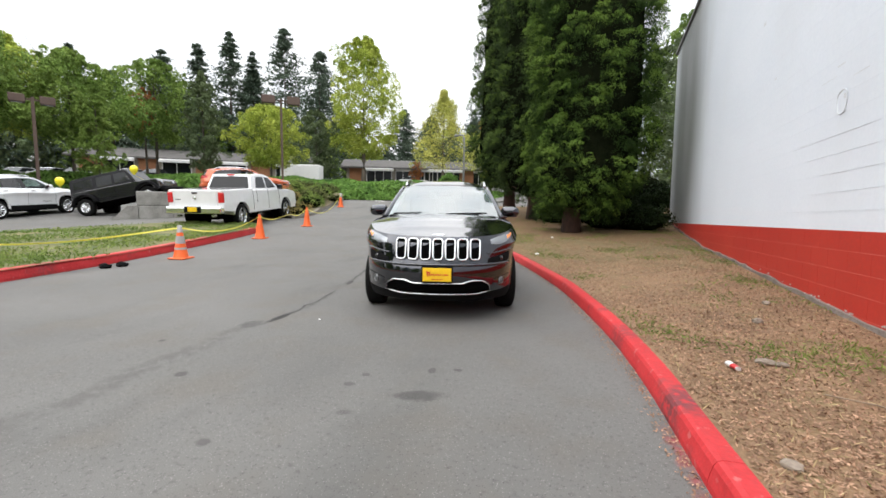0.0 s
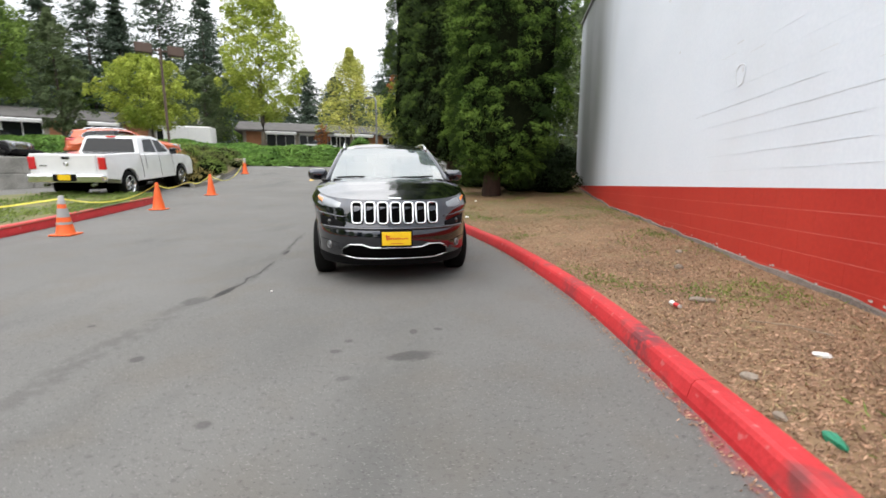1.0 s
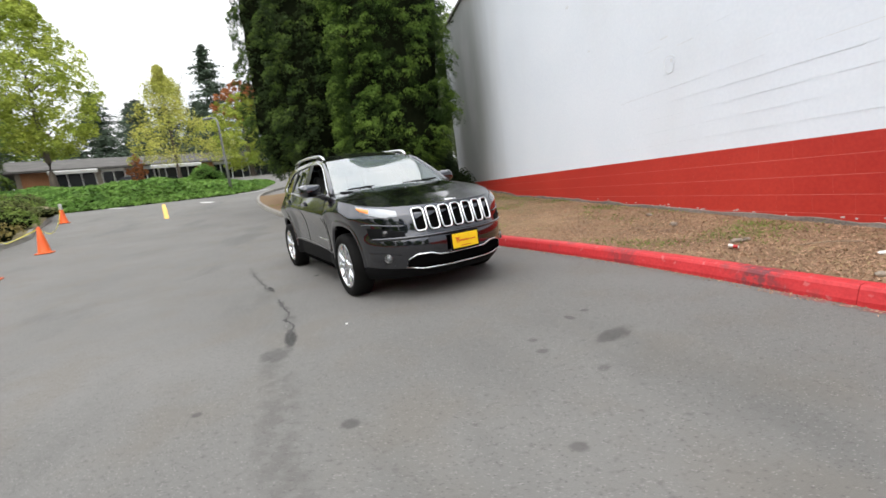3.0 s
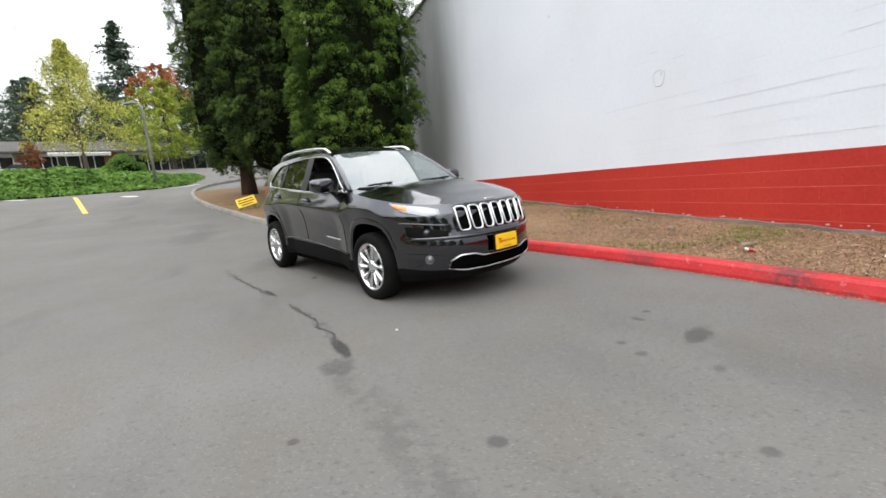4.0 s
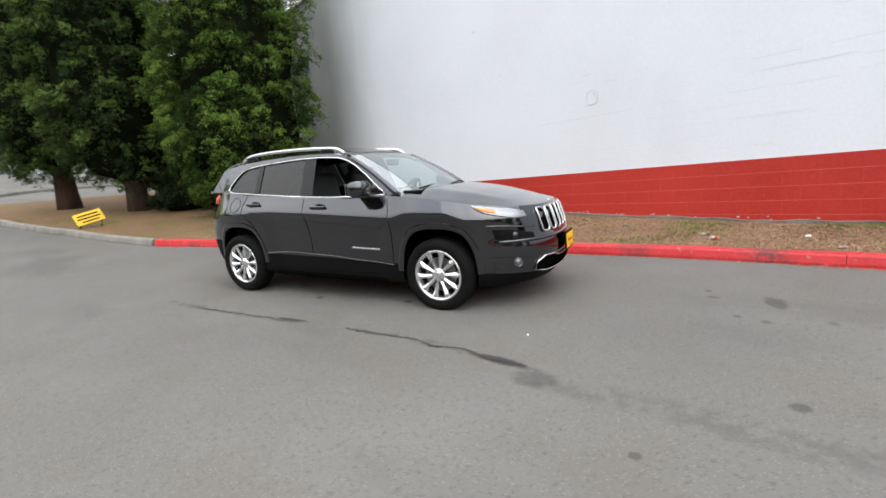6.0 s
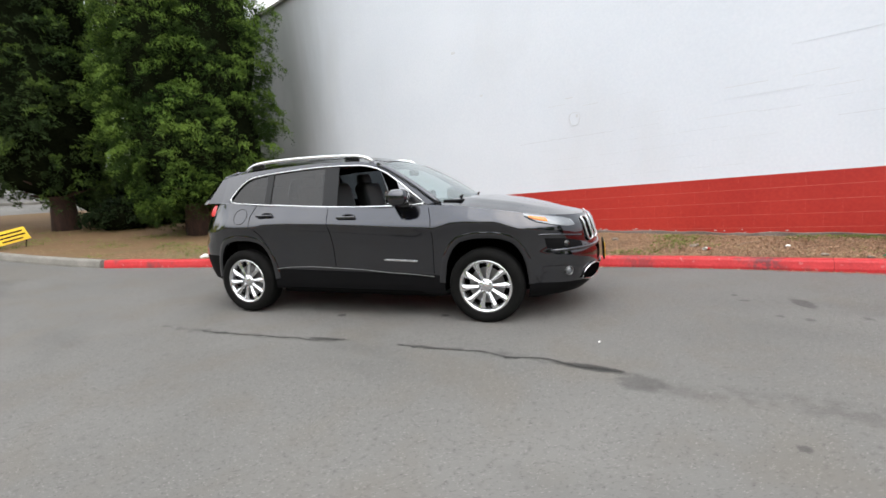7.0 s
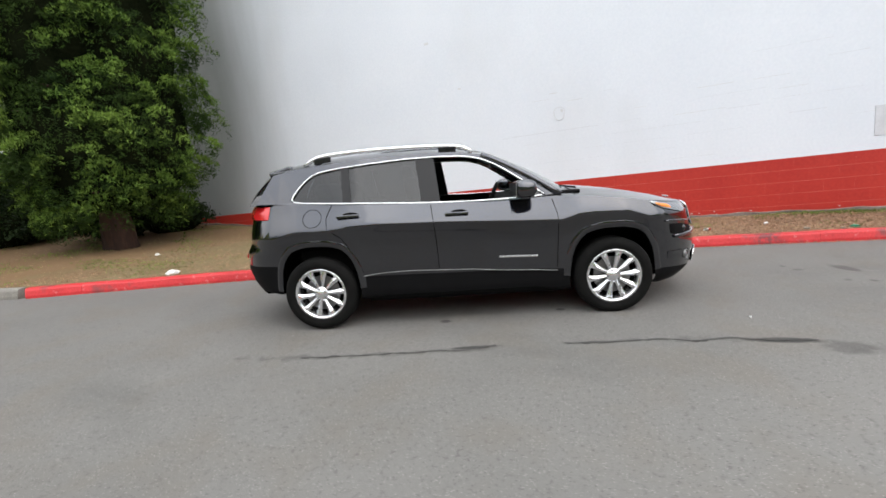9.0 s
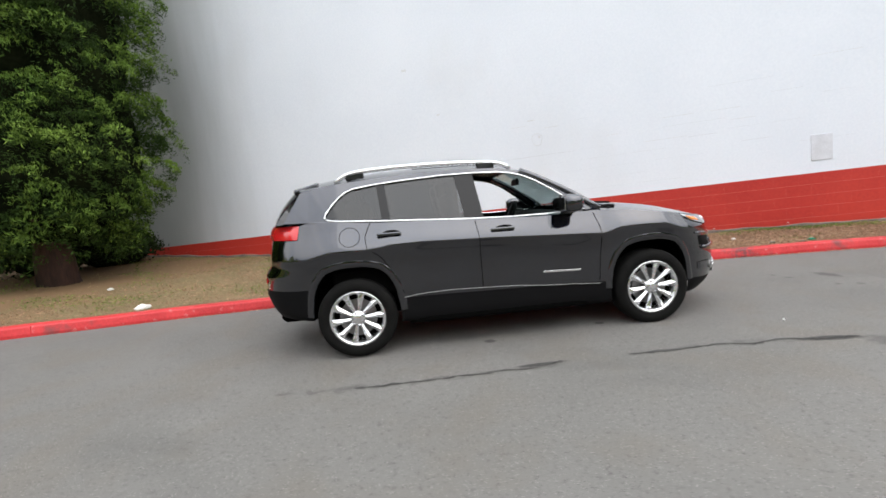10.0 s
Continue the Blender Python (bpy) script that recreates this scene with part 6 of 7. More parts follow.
broadleaf(-24.6, 53.0, 7.6, 1.8, 116, M_LEAF_RED, "small rust-coloured ornamental tree", "oval", 0.2, 50, 36, 0.1)
for k, (x, y, top, w) in enumerate(((-70.6, 37.7, 23.1, 6.0), (-65.8, 53.8, 28.4, 7.0), (-59.1, 54.2, 29.6, 6.2), (-58.5, 58.5, 27.7, 4.6), (-50.3, 57.0, 30.2, 8.6), (-49.7, 65.2, 29.4, 8.8), (-68.4, 41.5, 20.6, 7.0), (-67.9, 49.0, 25.9, 7.0), (-42.4, 85.0, 22.5, 8.0), (-36.0, 98.0, 22.0, 9.0), (-43.0, 100.0, 23.5, 9.0), (-29.5, 96.0, 20.5, 9.0), (-20.6, 72.5, 25.0, 6.4), (-18.6, 89.6, 23.0, 6.0), (-76.0, 30.0, 21.0, 8.0), (-60.5, 45.0, 19.5, 7.0), (-54.0, 72.0, 27.0, 9.0), (-63.0, 63.0, 27.0, 8.0), (-33.0, 78.0, 19.0, 8.0), (-26.0, 84.0, 19.5, 8.0), (-8.0, 84.0, 20.0, 8.0), (-74.0, 22.0, 20.0, 8.0), (-10.9, 68.5, 23.0, 8.4))):
    fir(x, y, top, w * 1.25, 200 + k, "tall dark fir behind the low building")


# the wood behind, thinning out to the right
far_rnd = random.Random(9)
for k in range(30):
    b = radians(-78 + 68 * (k + far_rnd.uniform(-0.3, 0.3)) / 29)
    dist = far_rnd.uniform(92, 118)
    rise = 11.5 if b < radians(-33) else 8.0
    fir(math.sin(b) * dist, math.cos(b) * dist, 1.2 + dist * math.tan(radians(rise + far_rnd.uniform(-1.6, 1.6))), far_rnd.uniform(7, 9.5), 400 + k, "dark fir in the wood behind the shops", 22, 0.05, 12)

for k in range(11):
    b = radians(-80 + 46 * (k + far_rnd.uniform(-0.3, 0.3)) / 10)
    dist = far_rnd.uniform(80, 94)
    broadleaf(math.sin(b) * dist, math.cos(b) * dist, 1.2 + dist * math.tan(radians(9.5 + far_rnd.uniform(-1.5, 1.5))), far_rnd.uniform(9, 12), 450 + k, (M_LEAF_DULL, M_LEAF_GREEN)[k % 3 == 1], "leafy tree in the wood behind the shops", "oval", 0.75, 70, 18, 0.05)

# unseen trees and hedges added past the drive, behind the walk, for dark reflections
for k, (x, y, top, w) in enumerate(((-34, 4, 12.5, 9), (-38, -6, 14, 9), (-33, -15, 13, 9), (-37, -25, 14, 10), (-27, -31, 13, 10), (-17, -36, 14, 10), (-6, -38, 13, 10), (6, -36, 14, 10))):
    broadleaf(x, y, top, w, 300 + k, (M_LEAF_GREEN, M_LEAF_DULL)[k % 2], "leafy green tree added out of view beyond the car park", "oval", 0.95, 130, 15, 0.06)
for k, (x, y) in enumerate(((-30, 8), (-33, 0), (-31, -8), (-32, -17), (-27, -25), (-19, -29), (-9, -32), (2, -31))):
    shrub(x, y, 7.5, 3.0, 2.3, 330 + k, M_DARKSHRUB, "dark clipped hedge added out of view at the car park's edge", 0.30, 0.05, None, "hedge")


# ---------- low building ----------
M_SHINGLE = surf("grey_shingle", (0.07, 0.066, 0.062), (0.12, 0.113, 0.106), 1.0, 0.95, 0.4, 12)
M_BRICK = surf("orange_brick", (0.24, 0.105, 0.05), (0.36, 0.17, 0.085), 1.0, 0.9, 0.3, 14)
M_STUCCO = surf("tan_siding", (0.25, 0.22, 0.18), (0.36, 0.32, 0.27), 0.8, 0.9, 0.2, 12)
M_AWNING = plain("white_fascia", (0.75, 0.75, 0.74), 0.6)
M_DARKGLASS = plain("dark_shop_glass", (0.010, 0.012, 0.014), 0.15, 0, 0, spec=0.3)


def low_building(p0, p1, z, depth, bays, label):
    """A one-storey row with a low pitched roof; bays: (share along, width, kind)."""
    a, b = Vector((*p0, 0)), Vector((*p1, 0))
    ln = (b - a).length
    ang = math.degrees(math.atan2((b - a).y, (b - a).x))
    house = thing("shop_row", pose(a.x, a.y, z, 0, 0, ang), label, "building")
    part("wall", box_bm((ln, depth, 3.0), pose(ln / 2, depth / 2, 1.5)), M_STUCCO, house)
    bm = bmesh.new()
    o = 0.9
    prof = [(-o, 2.75), (-o, 2.95), (depth / 2, 4.55), (depth + o, 2.95), (depth + o, 2.75)]
    ends = [[bm.verts.new((x, y, h)) for y, h in prof] for x in (-o, ln + o)]
    for k in range(5):
        bm.faces.new((ends[0][k], ends[0][(k + 1) % 5], ends[1][(k + 1) % 5], ends[1][k]))
    bm.faces.new(ends[0])
    bm.faces.new(ends[1])
    bmesh.ops.recalc_face_normals(bm, faces=bm.faces)
    part("roof", bm, M_SHINGLE, house, "grey shingle roof")
    for share, w, kind in bays:
        x = ln * share
        if kind == "brick":
            part("brick_panel", box_bm((w, 0.25, 2.9), pose(x, -0.08, 1.45), 0.02, 1), M_BRICK, house, "orange brick panel")
            continue
        win = part("window", box_bm((w, 0.12, 2.1), pose(x, -0.03, 1.35), 0.01, 1), M_DARKGLASS, house, "dark shop window")
        n = max(int(w / 1.2), 2)
        for k in range(n + 1):
            part("mullion", box_bm((0.09, 0.14, 2.1), pose(x - w / 2 + w * k / n, -0.06, 1.35)), M_AWNING, win)
        if kind == "awning":
            part("awning", box_bm((w + 0.6, 1.1, 0.38), pose(x, -0.7, 2.62, 12, 0, 0), 0.03, 1), M_AWNING, house, "white awning")
        if kind == "door":
            part("sign_board", box_bm((w, 0.1, 0.5), pose(x, -0.12, 2.65), 0.02, 1), M_AWNING, house, "white sign board")
    return house


low_building((-63, 33.5), (-41.5, 51.5), ground_z(-50, 44), 9, ((0.06, 2.5, "brick"), (0.17, 3.2, "awning"), (0.28, 2.0, "brick"), (0.40, 3.4, "awning"), (0.52, 2.2, "brick"), (0.64, 3.6, "awning"), (0.77, 2.4, "brick"), (0.90, 3.2, "awning")), "long low tan shop row under a grey shingle roof")
low_building((-37.5, 55.5), (-8.0, 70.5), ground_z(-25, 62), 9, ((0.05, 2.4, "brick"), (0.15, 3.8, "awning"), (0.26, 2.2, "door"), (0.36, 2.6, "door"), (0.46, 5.0, "awning"), (0.56, 2.2, "brick"), (0.66, 5.5, "door"), (0.80, 4.6, "awning"), (0.92, 2.6, "brick")), "long low brick shop row behind the ivy bank")
trailer = thing("box_trailer", pose(-33.2, 40.2, ground_z(-33.2, 40.2), 0, 0, 22), "plain white box trailer by the building", "trailer")
part("box", box_bm((4.4, 2.0, 1.7), pose(0, 0, 1.45), 0.12, 3), M_AWNING, trailer)
part("chassis", box_bm((4.0, 1.5, 0.3), pose(0, 0, 0.5), 0.03, 1), M_CLAD, trailer)
for wx in (-0.7, 0.4):
    for wy in (-1.0, 1.0):
        part("wheel", spin_bm([(0.01, -0.1), (0.34, -0.1), (0.36, 0), (0.34, 0.1), (0.01, 0.1)], pose(wx, wy, 0.36), 20), M_TYRE, trailer)

# ---------- other vehicles ----------
M_WHITEPAINT = surf("white_car_paint", (0.70, 0.70, 0.71), (0.78, 0.78, 0.79), 3, 0.25, 0, 200, coat=1.0, coords="object")
M_ORANGEPAINT = surf("burnt_orange_car_paint", (0.55, 0.10, 0.035), (0.66, 0.14, 0.05), 3, 0.28, 0, 200, metal=0.2, coat=1.0, coords="object")
M_BLACKPAINT = surf("black_car_paint", (0.006, 0.006, 0.007), (0.012, 0.012, 0.013), 3, 0.2, 0, 200, coat=1.0, coords="object")
M_CANVAS = surf("black_soft_top", (0.014, 0.014, 0.016), (0.03, 0.03, 0.032), 5, 0.8, 0.1, 60, coords="object", spec=0.2)
M_BALLOON = plain("yellow_balloon", (0.85, 0.75, 0.02), 0.25, 0, 0.4)


def arch_pts(cx, cz, r, z0, n=12):
    """Arc of a wheel opening from front to back, down to z0."""
    a0 = math.asin(max(min((z0 - cz) / r, 1), -1))
    return [(cx + r * math.cos(a), cz + r * math.sin(a)) for a in np.linspace(a0, math.pi - a0, n)]


def prism_bm(outline, half, narrow=None, bevel=0.0):
    """A solid from a side outline (x, z); narrow: (z from, z to, factor) draws the sides in."""
    bm = bmesh.new()
    sides = []
    for sgn in (1, -1):
        ring = []
        for x, z in outline:
            f = 1.0
            if narrow:
                f = 1 - (1 - narrow[2]) * min(max((z - narrow[0]) / (narrow[1] - narrow[0]), 0), 1)
            ring.append(bm.verts.new((x, sgn * half * f, z)))
        sides.append(ring)
    n = len(outline)
    edges = []
    for i in range(n):
        bm.faces.new((sides[0][i], sides[0][(i + 1) % n], sides[1][(i + 1) % n], sides[1][i]))
    for ring in sides:
        bm.faces.new(ring)
    bmesh.ops.recalc_face_normals(bm, faces=bm.faces)
    bmesh.ops.triangulate(bm, faces=[f for f in bm.faces if len(f.verts) > 4])
    return bm


def soften(ob, width):
    """Rounds the panel edges of a body."""
    mod = ob.modifiers.new("edges", "BEVEL")
    mod.width, mod.segments, mod.limit_method, mod.angle_limit = width, 3, "ANGLE", radians(28)
    return ob


def side_pane(points, half_at, out, sgn):
    bm = bmesh.new()
    bm.faces.new([bm.verts.new((x, sgn * (half_at(z) + out), z)) for x, z in points])
    bmesh.ops.recalc_face_normals(bm, faces=bm.faces)
    return bm


def pickup(m, label):
    t = thing("pickup_truck", m, label, "truck")
    R, zc = 0.50, 0.42
    low = [(-2.92, 0.66), (-2.92, 1.38), (-0.98, 1.40), (-0.95, 1.33), (1.36, 1.30), (2.2, 1.25), (2.72, 1.16), (2.84, 1.02), (2.86, 0.62), (2.76, 0.44), (2.34, 0.44)]
    low += arch_pts(1.79, zc, R, 0.44) + [(1.25, 0.46), (-1.22, 0.48)] + arch_pts(-1.78, zc, R, 0.48) + [(-2.34, 0.60)]
    soften(part("body", prism_bm(low, 1.005, (0.95, 1.45, 0.955)), M_WHITEPAINT, t), 0.045)
    cab = [(1.42, 1.28), (0.70, 1.82), (0.40, 1.91), (-0.20, 1.94), (-0.62, 1.90), (-0.72, 1.84), (-0.93, 1.36), (-0.93, 1.28)]
    soften(part("cab", prism_bm(cab, 0.95, (1.25, 1.95, 0.80)), M_WHITEPAINT, t), 0.04)
    at = lambda z: 0.95 * (1 - 0.20 * (z - 1.25) / 0.70)
    for sgn in (1, -1):
        part("side_window", side_pane([(1.05, 1.38), (0.62, 1.77), (0.26, 1.81), (0.26, 1.37)], at, 0.006, sgn), M_DARKGLASS, t, "dark side window")
        part("side_window", side_pane([(0.18, 1.37), (0.18, 1.82), (-0.40, 1.81), (-0.62, 1.40)], at, 0.006, sgn), M_DARKGLASS, t, "dark side window")
        for line in ([(0.22, 1.34), (0.22, 0.55)], [(-0.68, 1.34), (-0.70, 0.85)], [(1.18, 1.30), (1.18, 0.60)], [(-0.97, 1.38), (-0.97, 0.58)]):
            part("door_gap", tube_bm([(x, sgn * (1.005 * (1 - 0.045 * smooth01(0.95, 1.45, z)) + 0.001), z) for x, z in dense(line, 0.1, False)], 0.006, 5), M_SEAM, t)
        for hx in (0.32, -0.58):
            part("door_handle", box_bm((0.2, 0.03, 0.035), pose(hx, sgn * 0.985, 1.18), 0.01, 2), M_WHITEPAINT, t)
        mir = part("wing_mirror", box_bm((0.12, 0.22, 0.22), pose(1.0, sgn * 1.12, 1.40), 0.04, 3), M_BLACK, t, "black wing mirror")
        part("tail_lamp", box_bm((0.10, 0.19, 0.36), pose(-2.90, sgn * 0.90, 1.12), 0.03, 3), M_REDLENS, t, "tall red tail lamp")
        part("exhaust", spin_bm([(0.045, -0.08), (0.05, 0.08), (0.035, 0.08)], pose(-2.92, sgn * 0.62, 0.50, 0, 0, 90), 16), M_CHROME, t, "chrome exhaust tip")
        part("headlamp", box_bm((0.22, 0.30, 0.24), pose(2.72, sgn * 0.80, 0.98), 0.05, 2), M_LAMP, t)
        for hx in (1.79, -1.78):
            w = wheel(t, hx, sgn, 0.42, 0.275, 5, 0.28, 0.865, M_CHROME)
            w.location.z = 0.42
            part("wheel_liner", spin_bm([(0.02, -0.2), (R - 0.005, -0.2), (R - 0.005, 0.17)], pose(hx, sgn * 0.72, zc, 0, 0, 0 if sgn > 0 else 180), 28), M_SEAM, t)
    part("rear_window", mesh_bm_quad((-0.915, 1.40), (-0.725, 1.83), 0.80, 0.69, -0.012), M_DARKGLASS, t, "dark rear window")
    part("windscreen", mesh_bm_quad((1.36, 1.34), (0.76, 1.80), 0.78, 0.68, 0.012), M_WINDSCREEN, t, "sloping windscreen")
    part("stop_lamp", box_bm((0.04, 0.30, 0.05), pose(-0.70, 0, 1.885), 0.01, 1), M_REDLENS, t, "red high stop lamp")
    gate = part("tailgate", box_bm((0.06, 1.52, 0.62), pose(-2.93, 0, 1.06), 0.025, 2), M_WHITEPAINT, t, "white tailgate with a small badge")
    part("gate_handle", box_bm((0.03, 0.20, 0.06), pose(-2.965, 0, 1.27), 0.01, 1), M_CLAD, gate)
    part("gate_badge", box_bm((0.02, 0.12, 0.11), pose(-2.965, 0, 1.10), 0.03, 2), M_CHROME, gate)
    part("script_bar", box_bm((0.008, 0.20, 0.04), pose(-2.963, 0.60, 1.05)), M_CHROME, gate)
    bump = part("rear_bumper", box_bm((0.26, 1.98, 0.24), pose(-3.0, 0, 0.70), 0.06, 3), M_CHROME, t, "chrome rear bumper")
    part("plate_recess", box_bm((0.05, 0.62, 0.20), pose(-3.12, 0, 0.72), 0.02, 1), M_CLAD, bump)
    part("plate", box_bm((0.02, 0.32, 0.16), pose(-3.15, 0, 0.73), 0.004, 1), M_YELLOW, bump, "yellow dealer plate")
    part("front_bumper", box_bm((0.24, 1.96, 0.26), pose(2.86, 0, 0.62), 0.07, 3), M_CHROME, t)
    part("chassis", box_bm((5.2, 1.2, 0.28), pose(-0.05, 0, 0.48), 0.03, 1), M_SEAM, t)
    return t


def mesh_bm_quad(foot, top, w0, w1, out):
    """A cross-wise pane between two heights of a side outline."""
    bm = bmesh.new()
    v = [bm.verts.new((foot[0] + out, -w0, foot[1])), bm.verts.new((foot[0] + out, w0, foot[1])), bm.verts.new((top[0] + out, w1, top[1])), bm.verts.new((top[0] + out, -w1, top[1]))]
    bm.faces.new(v)
    bmesh.ops.recalc_face_normals(bm, faces=bm.faces)
    return bm


pickup(pose(-13.96, 13.27, 0.535, 0, -4.2, 106.9), "white crew-cab pickup truck with chrome bumper on the drive")


def offroader(m, label):
    t = thing("off_road_car", m, label, "car")
    R, zc = 0.50, 0.40
    low = [(-2.05, 0.62), (-2.08, 1.18), (0.95, 1.16), (1.98, 1.10), (2.05, 0.98), (2.05, 0.62), (1.98, 0.60)] + arch_pts(1.475, zc, R, 0.60, 8) + [(0.85, 0.52), (-0.85, 0.52)] + arch_pts(-1.475, zc, R, 0.60, 8)
    soften(part("body", prism_bm(low, 0.80), M_BLACKPAINT, t), 0.03)
    top = [(0.98, 1.14), (0.62, 1.80), (0.40, 1.84), (-1.92, 1.82), (-2.06, 1.70), (-2.08, 1.14)]
    soften(part("soft_top", prism_bm(top, 0.77, (1.14, 1.84, 0.90)), M_CANVAS, t, "black soft top"), 0.04)
    at = lambda z: 0.77 * (1 - 0.10 * (z - 1.14) / 0.70)
    for sgn in (1, -1):
        for pts in ([(0.84, 1.24), (0.58, 1.70), (0.05, 1.71), (0.05, 1.24)], [(-0.06, 1.24), (-0.06, 1.71), (-0.80, 1.71), (-0.80, 1.26)], [(-0.98, 1.28), (-0.98, 1.68), (-1.85, 1.66), (-1.90, 1.30)]):
            part("side_window", side_pane(pts, at, 0.005, sgn), M_BLACK, t, "dark side window")
        for hx in (1.475, -1.475):
            flare = []
            for a in np.linspace(0.15, math.pi - 0.15, 9):
                flare.append((hx + 0.54 * math.cos(a), sgn * 0.88, zc + 0.10 + 0.50 * math.sin(a)))
            part("wheel_flare", tube_bm(flare, 0.075, 6, flat=1.3), M_CLAD, t, "black wheel flare")
            wheel(t, hx, sgn, 0.40, 0.225, 10, 0.25, 0.80)
        part("wing_mirror", box_bm((0.10, 0.16, 0.20), pose(0.80, sgn * 0.98, 1.32), 0.03, 2), M_BLACK, t)
        part("headlamp", spin_bm([(0.001, 0.03), (0.08, 0.02), (0.10, -0.03)], pose(2.06, sgn * 0.48, 0.92, 0, 0, -90), 18), M_LAMP, t)
        part("door_gap", tube_bm([(-0.02, sgn * 0.802, 1.15), (-0.02, sgn * 0.802, 0.58)], 0.006, 5), M_SEAM, t)
    part("windscreen", mesh_bm_quad((0.97, 1.20), (0.66, 1.75), 0.70, 0.66, 0.012), M_DARKGLASS, t)
    part("front_bumper", box_bm((0.20, 1.66, 0.20), pose(2.18, 0, 0.60), 0.04, 2), M_CLAD, t, "black front bumper")
    part("rear_bumper", box_bm((0.16, 1.60, 0.18), pose(-2.15, 0, 0.62), 0.04, 2), M_CLAD, t)
    part("spare_wheel", spin_bm([(0.02, 0.13), (0.30, 0.14), (0.37, 0.12), (0.40, 0.06), (0.40, -0.08), (0.30, -0.12), (0.02, -0.12)], pose(-2.24, 0, 1.06, 0, 0, 90), 32), M_TYRE, t, "spare tyre on the tailgate", True)
    part("chassis", box_bm((3.9, 1.0, 0.25), pose(0, 0, 0.50), 0.03, 1), M_SEAM, t)
    return t


JEEP_YAW, JEEP_PITCH = 24.4, 13.0


def place_offroader():
    d = Vector((math.cos(radians(JEEP_YAW)), math.sin(radians(JEEP_YAW)), 0))
    right = Vector((d.y, -d.x, 0))
    rear = Vector((-20.6, 11.5, 0)) - right * 0.9
    z = ground_z(-20.6, 11.5)
    turn = pose(0, 0, 0, 0, 0, JEEP_YAW) @ pose(0, 0, 0, 0, -JEEP_PITCH, 0)
    off = turn @ Vector((-1.475, 0, 0.40))
    offroader(Matrix.Translation(Vector((rear.x - 0.15, rear.y - 0.25, z + 0.36)) - off * 0.9) @ turn @ Matrix.Scale(0.9, 4), "black off-road car with front wheels up on concrete blocks")


place_offroader()
SUV2 = pose(-23.35, 10.17, 0.62, 0, -4.0, 107) @ Matrix.Scale(1.04, 4)
build_suv("white_suv", SUV2, M_WHITEPAINT, "white parked SUV with dark windows beside the off-road car")
build_suv("orange_suv", pose(-18.9, 18.2, 1.60, 0, -2.0, 46.8), M_ORANGEPAINT, "burnt orange SUV parked behind the pickup truck")


def balloon(x, y, z, anchor):
    b = thing("balloon", pose(x, y, z), "shiny yellow balloon tied to a parked car", "balloon", "yellow balloons on cars")
    part("bulb", spin_bm([(0.001, 0.19), (0.08, 0.175), (0.14, 0.11), (0.155, 0.03), (0.13, -0.07), (0.06, -0.16), (0.012, -0.20), (0.02, -0.215)], Matrix.Rotation(radians(90), 4, "X"), 24), M_BALLOON, b, smooth=True)
    part("string", tube_bm([(0, 0, -0.21), tuple(Vector(anchor) - Vector((x, y, z)))], 0.004, 5), M_TAPE, b)


balloon(-20.55, 10.35, 2.02, (-20.9, 10.7, 1.55))
balloon(-18.85, 12.15, 2.62, (-18.7, 12.6, 2.15))


# concrete blocks under the off-road car
M_BLOCK = surf("stained_block", (0.15, 0.145, 0.13), (0.33, 0.32, 0.295), 1.6, 0.9, 0.4, 40, lo=0.38, hi=0.6)
def concrete_block(x, y, z, ln, turn, label, wedge=False):
    m = pose(x, y, z, 0, 0, turn)
    if wedge:
        bm = bmesh.new()
        o = [(-ln / 2, 0), (ln / 2, 0), (ln / 2, 0.59), (0.1, 0.59)]
        s = [[bm.verts.new((px, sy, pz)) for px, pz in o] for sy in (-0.38, 0.38)]
        for k in range(4):
            bm.faces.new((s[0][k], s[0][(k + 1) % 4], s[1][(k + 1) % 4], s[1][k]))
        bm.faces.new(s[0])
        bm.faces.new(s[1])
        bmesh.ops.recalc_face_normals(bm, faces=bm.faces)
    else:
        bm = box_bm((ln, 0.76, 0.59), pose(0, 0, 0.295), 0.035, 2)
    ob = part("concrete_block", bm, M_BLOCK)
    ob.matrix_world = m
    return tagged(ob, label, "concrete block", "stacked concrete blocks")


BZ = ground_z(-18.0, 12.1) - 0.06
for row, offs in ((0, (0.85, 2.07)), (1, (0.80, 2.02))):
    for d in offs:
        concrete_block(-18.58 + 0.60 * d, 11.80 + 0.80 * d, BZ + 0.6 * row, 1.2, 53, "large stained grey concrete block under the car")
concrete_block(-18.58 - 0.60 * 0.21, 11.80 - 0.80 * 0.21, BZ, 0.9, 53, "sloped grey concrete block at the stack's end", True)


